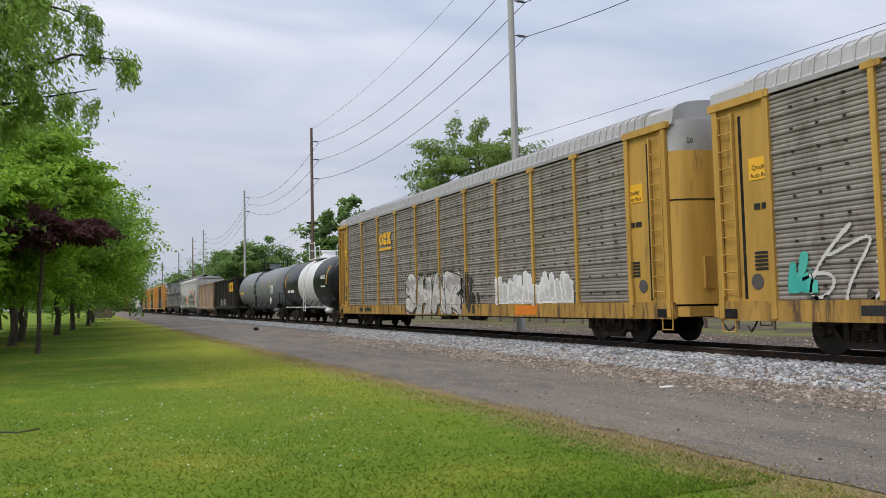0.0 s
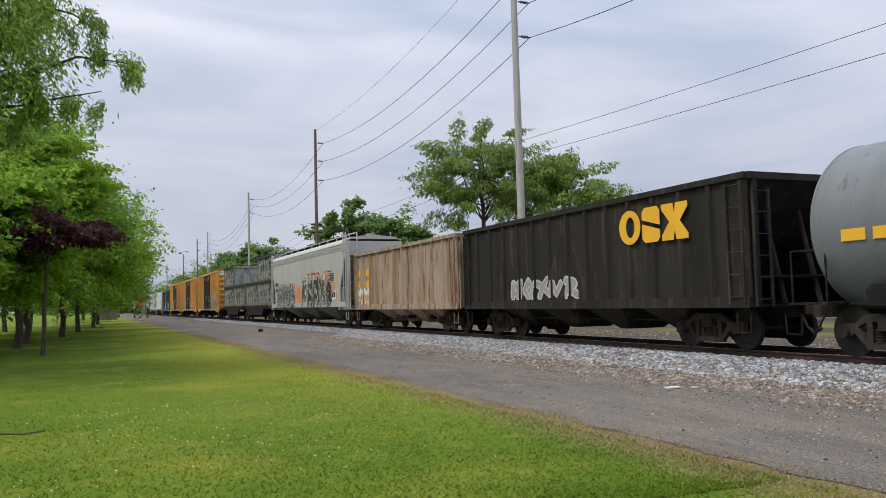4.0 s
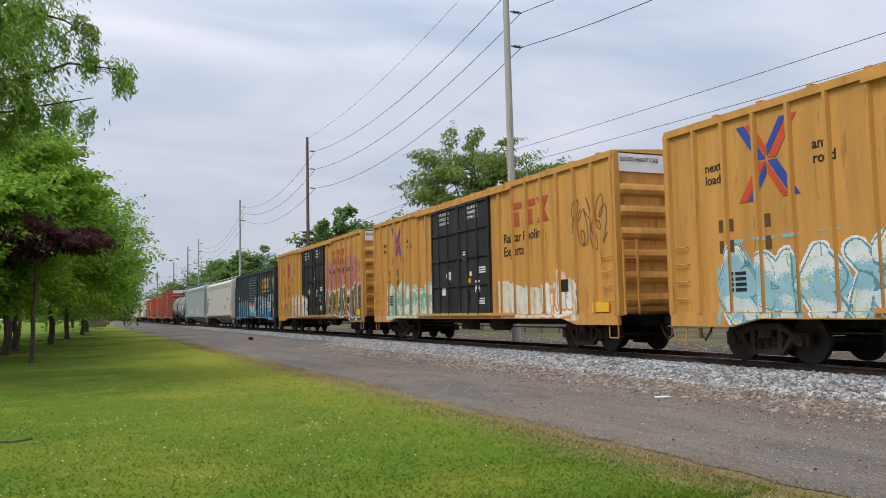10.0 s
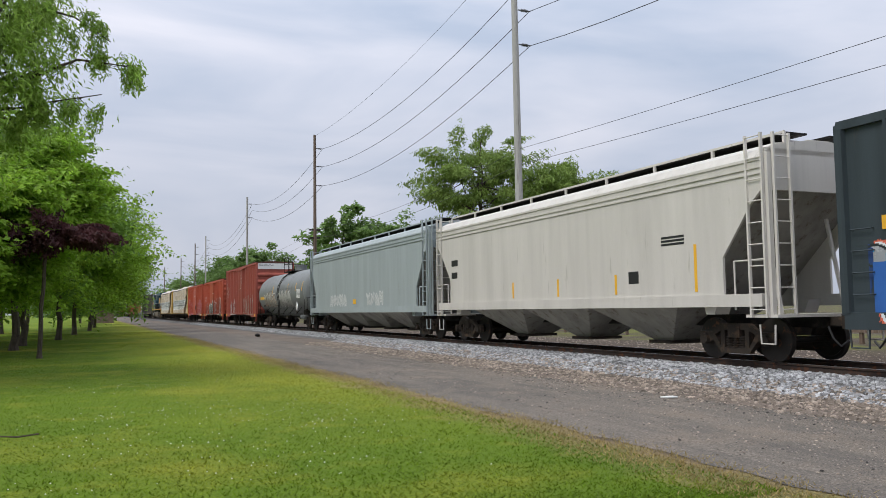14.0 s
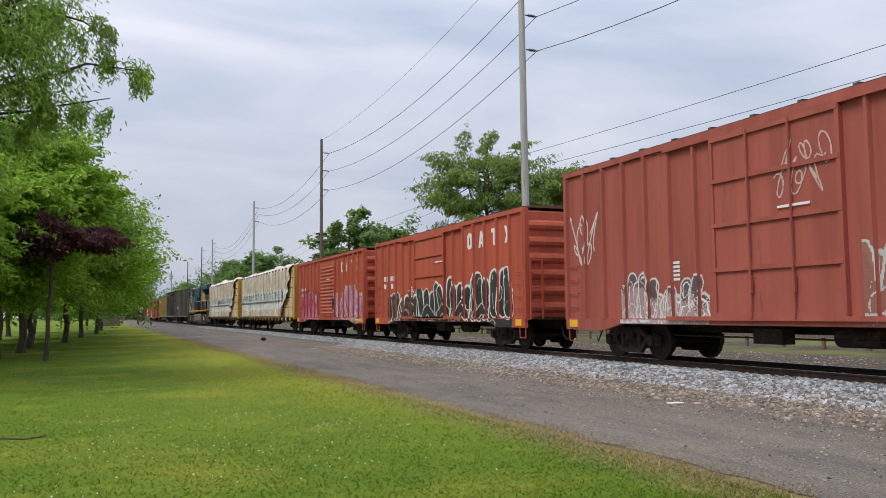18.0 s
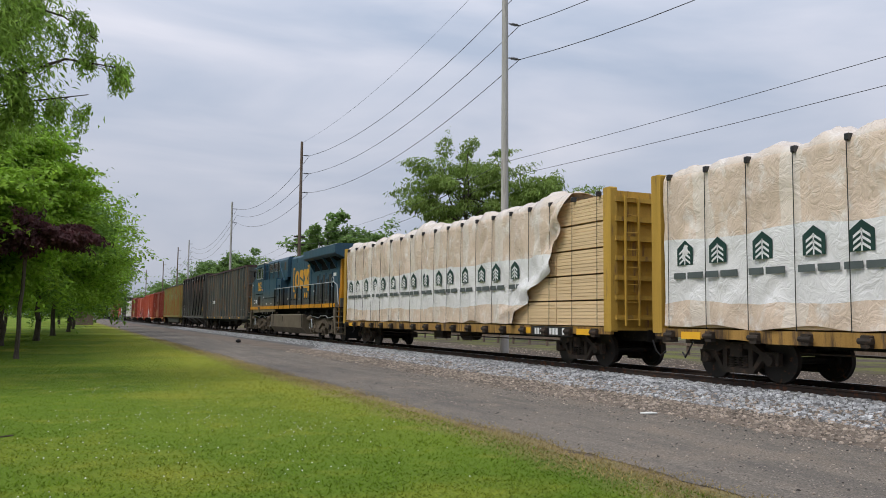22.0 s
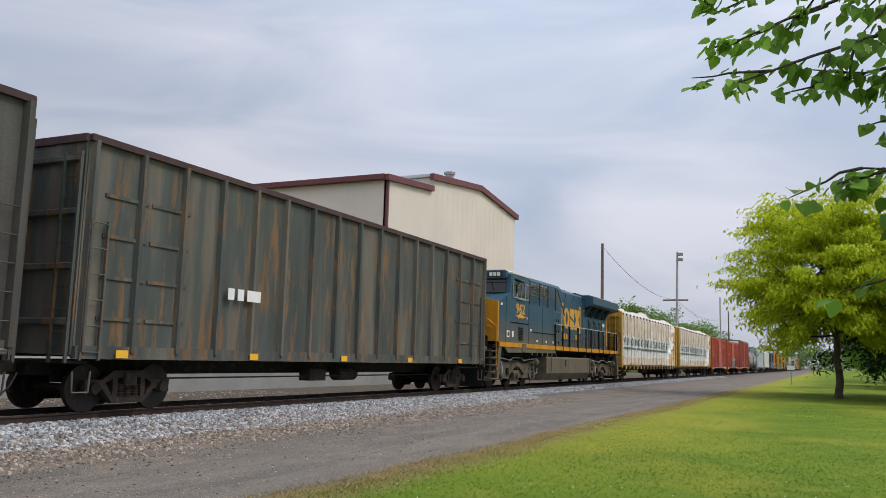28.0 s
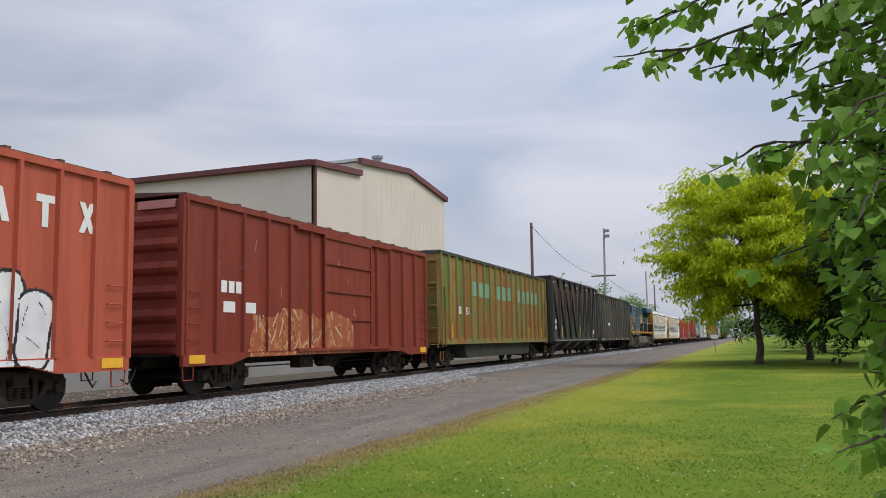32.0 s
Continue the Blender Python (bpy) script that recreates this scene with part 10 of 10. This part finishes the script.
def straw(name, count, yr, seed):
    """Dry, thinning blades along the ragged edge of the lawn."""
    r = np.random.default_rng(seed)
    y = yr[0] + (yr[1] - yr[0]) * r.random(count) ** 2.0
    edge = np.array([.45 * noise.noise((.25 * q, 8.0, 0)) + .2 * noise.noise((1.1 * q, 2.0, 0)) for q in y])
    x = LAWN_EDGE - .25 + edge * .6 + r.normal(0, 1, count) * .28 - .08
    keep = x < LAWN_EDGE + .30
    x, y = x[keep], y[keep]
    n = len(x)
    ang, ln = r.random(n) * 6.283, .034 * (.4 + .9 * r.random(n))
    wx, wy = np.cos(ang) * .008, np.sin(ang) * .008
    lx, ly_ = r.normal(0, .8, n) * ln, r.normal(0, .8, n) * ln
    z = np.full(n, -.002) + np.where(x > LAWN_EDGE - .1, .012, 0)
    v = np.stack([np.stack([x - wx, y - wy, z], 1), np.stack([x + wx, y + wy, z], 1), np.stack([x + lx, y + ly_, z + ln], 1)], 1).reshape(-1, 3)
    tagged(new(name, sharp_mesh(name, v.tolist(), np.arange(n * 3).reshape(-1, 3).tolist(), STRAW)), "dry straw-coloured grass along the edge of the lawn", "grass", kind="stuff")


straw("dry_grass", 30000, (-5, 60), 11)
straw("dry_grass_behind", 28000, (-5, -60), 12)
r = np.random.default_rng(9)
fv, ff = [], []
for cx, cy, n, s in ((2.6, 13.0, 90, 1.0), (.6, 13.5, 60, .8), (.5, 11, 40, .9), (2.5, 9.5, 50, 1.0), (-.3, 9, 60, 1.2), (3.2, 11.5, 30, .6), (1.0, 19, 50, 1.0), (1.5, -9, 60, 1.6), (0, -11, 60, 1.6), (3.5, -9, 40, 1.0)):
    for k in range(n):
        x, y = cx + r.normal(0, s), cy + r.normal(0, s)
        if x > 5.5:
            continue
        z, q, k0 = .045 + .02 * r.random(), .006 + .005 * r.random(), len(fv)
        fv += [(x - q, y, z), (x, y - q, z), (x + q, y, z), (x, y + q, z), (x, y, z + q)]
        ff += [(k0, k0 + 1, k0 + 4), (k0 + 1, k0 + 2, k0 + 4), (k0 + 2, k0 + 3, k0 + 4), (k0 + 3, k0, k0 + 4)]
tagged(new("clover_flowers", sharp_mesh("clover_flowers", fv, ff, WHITE_PAINT)), "white clover flowers dotted in the lawn", "flowers", kind="stuff")
solid("litter_card", Geo().bbox(9.15, 9.42, 11.55, 11.72, .03, .05, .02), surface("white_card", (.7, .7, .68), .7), "pale flat scrap lying on the road edge", "litter")
solid("dark_stone", Geo().spin([(-.09, .05), (-.05, .16), (.04, .17), (.1, .09), (.12, .03)], (9.7, 52.0, .12), "z", 9), BLACK_STEEL, "dark lump of stone at the road side", "stone")
twig = Geo().tube([(-1.4, 12.2, .03), (-1.1, 12.25, .05), (-.85, 12.2, .03), (-.6, 12.3, .04)], .012, 5)
solid("fallen_twig", twig, BARK, "thin fallen twig on the lawn", "twig")

# ---- poles and wires ----
WOOD_GREY = surface("pole_grey_wood", (0.42, 0.41, 0.39), 0.85, vary=0.14, scale=2.0, stretch=(4, 4, .15), other=(0.22, 0.205, 0.185), amount=0.4, spots=4.0, bump=0.004)
WOOD_BROWN = surface("pole_brown_wood", (0.16, 0.115, 0.085), 0.9, vary=0.25, scale=2.0, stretch=(4, 4, .15), other=(0.24, 0.20, 0.17), amount=0.4, spots=4.0, bump=0.006)
WOOD_ORANGE = surface("pole_orange_wood", (0.40, 0.20, 0.075), 0.85, vary=0.25, scale=3.0, stretch=(6, 6, .12), other=(0.19, 0.095, 0.045), amount=0.5, edge=0.1, spots=5.0, bump=0.012)
INSUL = surface("insulator", (0.10, 0.10, 0.105), 0.4, vary=0.1)
WIRE = surface("wire", (0.05, 0.05, 0.055), 0.5)


def pole(x, y, top, r, mat, arms, label, lean=(0, 0), side=1):
    ob = thing("utility_pole", label, "pole", pose(x, y, 0), "utility poles")
    part("shaft", Geo().cyl((0, 0, -.3), (lean[0], lean[1], top), r, r * .68, n=14), mat, ob, smooth=True)
    for z in arms:
        part("insulator", Geo().spin([(0, .03), (.12, .03)] + [q for k in range(5) for q in ((.14 + .07 * k, .035), (.16 + .07 * k, .075), (.18 + .07 * k, .035))] + [(.56, .03), (.62, .02)], (r * .7 * side if side > 0 else -.62 - r * .7, 0, z), "x", 10), INSUL, ob)
    return ob


def wire_run(pts, sag, r=.012, name="overhead_wire"):
    line = [Vector(pts[0])]
    for (p, q), s in zip(zip(pts, pts[1:]), sag):
        p, q = Vector(p), Vector(q)
        n = 14
        line += [p.lerp(q, k / n) - Vector((0, 0, s * 4 * (k / n) * (1 - k / n))) for k in range(1, n + 1)]
    solid(name, Geo().tube(line, r, 5), WIRE, "thin dark overhead power line", "wire", "overhead wires")


P = [(17.5, -10.1, 18.2), (17.5, 31.75, 18.2), (18.0, 69.8, 17.1), (18.6, 107.0, 16.5), (20.5, 163.6, 16.4), (20.6, 182.0, 16.4), (22.5, 231.0, 16.3), (22.5, 284.0, 16.6)]
pole(*P[0], .25, WOOD_ORANGE, (16.6, 15.0, 13.4), "thick weathered orange wooden pole behind the track", (-.35, .0))
pole(*P[1], .19, WOOD_GREY, (16.7, 15.1, 13.5), "tall pale grey utility pole with side insulators", (-.08, 0))
pole(*P[2], .17, WOOD_BROWN, (15.9, 14.3, 12.6), "tall brown wooden utility pole")
pole(*P[3], .17, WOOD_GREY, (15.6, 13.8), "grey wooden utility pole behind the track")
pole(*P[4], .16, WOOD_GREY, (15.6, 14.0, 12.6), "distant wooden utility pole along the line")
pole(*P[5], .16, WOOD_BROWN, (15.6, 14.0, 12.6), "distant wooden utility pole along the line")
pole(*P[6], .16, WOOD_BROWN, (15.4, 14.0, 12.6), "distant wooden utility pole along the line")
pole(*P[7], .16, WOOD_BROWN, (15.4, 14.0), "distant wooden utility pole along the line")
for za, zb, zc_, zd in ((16.7, 16.7, 15.9, 15.6), (15.1, 15.1, 14.3, 14.8), (13.5, 13.5, 12.6, 13.8)):
    wire_run([(P[0][0] + .7, P[0][1], za - .1), (P[1][0] + .7, P[1][1], zb), (P[2][0] + .7, P[2][1], zc_), (P[3][0] + .65, P[3][1], zd), (P[4][0] + .6, P[4][1], zd - .6), (P[6][0] + .6, P[6][1], zd - .8)], (1.65, 1.3, 1.5, 2.2, 2.4), .017)
wire_run([(P[1][0], P[1][1], 18.1), (P[2][0], P[2][1], 17.0)], (.9,), .009)
for z0_, z1_ in ((8.6, 8.7), (7.9, 8.0)):
    wire_run([(P[0][0] - .1, P[0][1], z0_ - .9), (P[1][0], P[1][1], z1_), (P[2][0], P[2][1], z1_), (P[3][0], P[3][1], z1_)], (.25, .7, .7), .009)
part("climbing_brackets", Geo().box(-.5, .5, -.05, .05, 8.6, 8.75).box(-.45, .45, -.06, .06, 7.9, 8.05), TRUCK_STEEL, bpy.data.objects["utility_pole.002"])
for dx in (0, .35):
    wire_run([(17.5 + dx * .3, -10.1, 16.4 - dx), (19.2 + dx * 2, -13.6 - dx, .2)], (.05,), .014, "guy_wire")
# pole with cross-arms and hanging insulators
ca = pole(29.0, -7.8, 17.5, .19, WOOD_GREY, (), "grey pole with two cross-arms and tall black insulators")
for z in (14.6, 12.2):
    part("cross_arm", Geo().bbox(-.08, .08, -1.35, 1.35, z, z + .16, .02), WOOD_GREY, ca)
    part("arm_brace", Geo().tube([(-.1, -.9, z), (-.1, 0, z - .6), (-.1, .9, z)], .03, 5), TRUCK_STEEL, ca)
    for q in (-1.2, -.85, .85, 1.2):
        part("insulator", Geo().spin([(0, .04)] + [w for k in range(6) for w in ((.05 + .13 * k, .05), (.09 + .13 * k, .11), (.13 + .13 * k, .05))] + [(.86, .03)], (0, q, z + .16), "z", 10), INSUL, ca)
for q in (-1.2, -.7, 1.1):
    part("hanging_cable", Geo().tube([(0, q, 12.2), (0, q * .9, 11.3), (0, q * .5, 10.5), (0, q * .1, 9.9)], .05, 6), BLACK_PAINT, ca)
solid("stub_post", Geo().cyl((21.0, -7.5, -.2), (20.95, -7.5, 9.4), .23, .2, n=14), WOOD_BROWN, "weathered wooden stub pole", "pole", smooth=True)
pole(17.6, -70.0, 12.0, .17, WOOD_BROWN, (), "wooden utility pole beside the line", (0, -.3))
fp = pole(17.6, -108.6, 16.2, .19, WOOD_GREY, (), "pole with floodlights and a cross-arm", (-.3, 0))
part("cross_arm", Geo().bbox(-1.6, 1.6, -.08, .08, 9.8, 9.98, .02), WOOD_BROWN, fp)
for q in (15.9, 15.2):
    part("floodlight", Geo().bbox(-1.0, -.3, -.25, .25, q - .2, q + .15, .06), GREY_STEEL, fp)
pole(17.6, -158.0, 14.1, .19, WOOD_GREY, (), "distant grey pole along the line")
pole(17.0, -166.0, 12.0, .17, WOOD_BROWN, (), "distant wooden pole along the line")
wire_run([(17.6, -70, 11.8), (17.6, -108.6, 10.0), (17.6, -158, 10.0)], (1.2, 1.0), .02)

# ---- the big hall, the low building, walls and fences beyond the line ----
CREAM_CLAD = surface("cream_cladding", (0.72, 0.64, 0.54), 0.6, vary=0.05, scale=0.3, other=(0.66, 0.60, 0.50), amount=0.3, edge=0.3, spots=.5)
RED_TRIM = surface("dark_red_trim", (0.15, 0.035, 0.033), 0.5, vary=0.12)
ROOF_WHITE = surface("pale_roof", (0.5, 0.5, 0.5), 0.6, vary=0.1)
hall = thing("industrial_hall", "large cream metal-clad hall with dark red roof trim", "building", pose(0, 0, 0))
HX0, K = 27.0, 27.0
ya, ym, yb_ = -2.05 * K, -2.39 * K, -2.72 * K
ze, zr = .51 * K + EYE[2], .548 * K + EYE[2]
part("gable_wall", Geo().prism([(ya, 0), (ya, ze), (ym, zr), (yb_, ze), (yb_, 0)], "x", HX0, HX0 + .3), CREAM_CLAD, hall)
part("side_wall", Geo().box(HX0 + .3, HX0 + 60, ya - .3, ya, 0, ze), CREAM_CLAD, hall)
part("side_wall", Geo().box(HX0 + .3, HX0 + 60, yb_, yb_ + .3, 0, ze), CREAM_CLAD, hall)
part("roof", Geo().prism([(ya + .5, ze), (ya + .5, ze + .2), (ym, zr + .2), (yb_ - .5, ze + .2), (yb_ - .5, ze), (ym, zr)], "x", HX0 + .1, HX0 + 60), ROOF_WHITE, hall)
part("gable_trim", Geo().prism([(ya + .5, ze - .25), (ya + .5, ze + .22), (ym, zr + .22), (yb_ - .5, ze + .22), (yb_ - .5, ze - .25), (ym, zr - .25)], "x", HX0 - .25, HX0 + .08), RED_TRIM, hall)
part("roof_vent", Geo().cyl((HX0 + 2, ym + 2, zr), (HX0 + 2, ym + 2, zr + .9), .35, n=12).cyl((HX0 + 2, ym + 2, zr + .9), (HX0 + 2, ym + 2, zr + 1.1), .5, n=12), GREY_STEEL, hall)
z2 = .452 * K + EYE[2]
y2 = -1.785 * K
part("front_wall", Geo().box(HX0 + .02, HX0 + 42, y2 - .3, y2, 0, z2), CREAM_CLAD, hall)
part("front_end_wall", Geo().prism([(y2, 0), (y2, z2), (ya, z2 + .55), (ya, 0)], "x", HX0, HX0 + .3), CREAM_CLAD, hall)
part("front_roof", Geo().prism([(y2 + .4, z2), (y2 + .4, z2 + .2), (ya, z2 + .8), (ya, z2 + .55)], "x", HX0 + .1, HX0 + 42), ROOF_WHITE, hall)
part("front_trim", Geo().prism([(y2 + .4, z2 - .2), (y2 + .4, z2 + .22), (ya + .3, z2 + .84), (ya + .3, z2 + .42)], "x", HX0 - .25, HX0 + .08), RED_TRIM, hall)
part("eave_trim", Geo().box(HX0 + .08, HX0 + 42, y2, y2 + .5, z2 - .12, z2 + .24), RED_TRIM, hall)
part("corner_trim", Geo().bbox(HX0 - .04, HX0 + .14, y2 - .14, y2 + .04, 0, z2 - .2, .02), RED_TRIM, hall)
part("downpipe", Geo().cyl((HX0 + 8.5, y2 + .12, 0), (HX0 + 8.5, y2 + .12, z2 - 2.2), .12, n=10), RED_TRIM, hall)
for k in range(40):
    part("cladding_seam", Geo().box(HX0 + .9 + k, HX0 + .94 + k, y2 - .001, y2 + .006, 0, z2 - .15), CREAM_CLAD, hall)
for k in range(17):
    y = ya - .6 - k
    part("cladding_seam", Geo().box(HX0 - .005, HX0 + .01, y - .02, y + .02, 0, ze - .3), CREAM_CLAD, hall)
low = thing("low_building", "low cream building with a banded wall behind the track", "building", pose(0, 0, 0))
part("wall", Geo().box(27, 27.3, 4, 19, 0, 6.4).box(27.3, 44, 18.7, 19, 0, 6.4).box(27.3, 44, 4, 4.3, 0, 6.4), CREAM_CLAD, low)
part("roof", Geo().box(26.6, 44.4, 3.6, 19.4, 6.4, 6.8), ROOF_WHITE, low)
for z in (2.2, 4.2):
    part("wall_band", Geo().bbox(26.95, 27.0, 4, 19, z, z + .22, .02), GREY_STEEL, low)
part("window", Geo().box(26.96, 27.01, 7, 17, 2.6, 3.9), CAB_GLASS, low)
CONCRETE = surface("concrete", (0.30, 0.30, 0.295), 0.9, vary=0.12, scale=1.0, other=(0.22, 0.22, 0.215), amount=0.4, edge=0.25, spots=2.0, bump=0.004)
solid("concrete_wall", Geo().bbox(23.8, 24.1, -75, -6, -.1, 1.05, .03), CONCRETE, "low grey concrete wall beyond the tracks", "wall", kind="structure")
fence = thing("fence", "low dark rail fence on posts beyond the tracks", "fence")
for k in range(36):
    part("post", Geo().bbox(27.95, 28.08, 10 + 2.2 * k - .07, 10 + 2.2 * k + .07, 0, 1.05, .02), WOOD_BROWN, fence)
for z in (.45, .9):
    part("rail", Geo().bbox(27.9, 27.96, 10, 87, z, z + .13, .01), WOOD_BROWN, fence)
# crossing signal and shed at the far end of the lawn
sig = thing("crossing_signal", "white signal mast with equipment box near the crossing", "signal", pose(10.6, 196, 0))
part("mast", Geo().cyl((0, 0, 0), (0, 0, 7.5), .09, n=10), WHITE_PAINT, sig)
part("equipment_box", Geo().bbox(-.5, .5, -.4, .4, .3, 1.7, .04), GREY_STEEL, sig)
part("cross_bar", Geo().bbox(-.9, .9, -.05, .05, 4.2, 4.35, .02), GREY_STEEL, sig)
shed = thing("shed", "small dark shed at the far end of the lawn", "shed", pose(2.2, 150, 0))
part("walls", Geo().box(-1.5, 1.5, -1.5, 1.5, 0, 2.4), WOOD_BROWN, shed)
part("roof", Geo().prism([(-1.7, 2.4), (1.7, 2.4), (0, 2.9)], "y", -1.7, 1.7), BLACK_STEEL, shed)
mb = thing("lawn_sign", "small white sign on a stake in the lawn", "sign", pose(3.2, -86, 0))
part("stake", Geo().box(-.04, .04, -.04, .04, 0, 1.5), GREY_STEEL, mb)
part("board", Geo().bbox(-.35, .35, -.05, .05, 1.4, 1.8, .02), WHITE_PAINT, mb)

# ---- what moves: the train rolls by at a steady pace, its wheels turn ----


def motions():
    for ob, place in TRAIN:
        z = ob.location.z
        walk(ob, [(t, pose(XC, place - SPEED * t, z)) for t in (0, 16, 32)])
    WHEELS.clear()
    for ob in scene.objects:
        if ob.name.startswith("wheelset"):
            WHEELS.setdefault((round(ob.location.z, 3), round(ob.location.y, 3)), []).append(ob)
    for (r, k), sets in WHEELS.items():
        first = sets[0]
        y = first.location.y
        turn = math.degrees(SPEED / FPS / r)
        walk(first, [(i / FPS, pose(0, y, r, (turn * i) % 360)) for i in range(int(32 * FPS) + 1)])
        slot = first.animation_data.action_slot
        for ob in sets[1:]:
            ob.rotation_mode = "QUATERNION"
            ob.animation_data_create()
            ob.animation_data.action = first.animation_data.action
            ob.animation_data.action_slot = slot


motions()
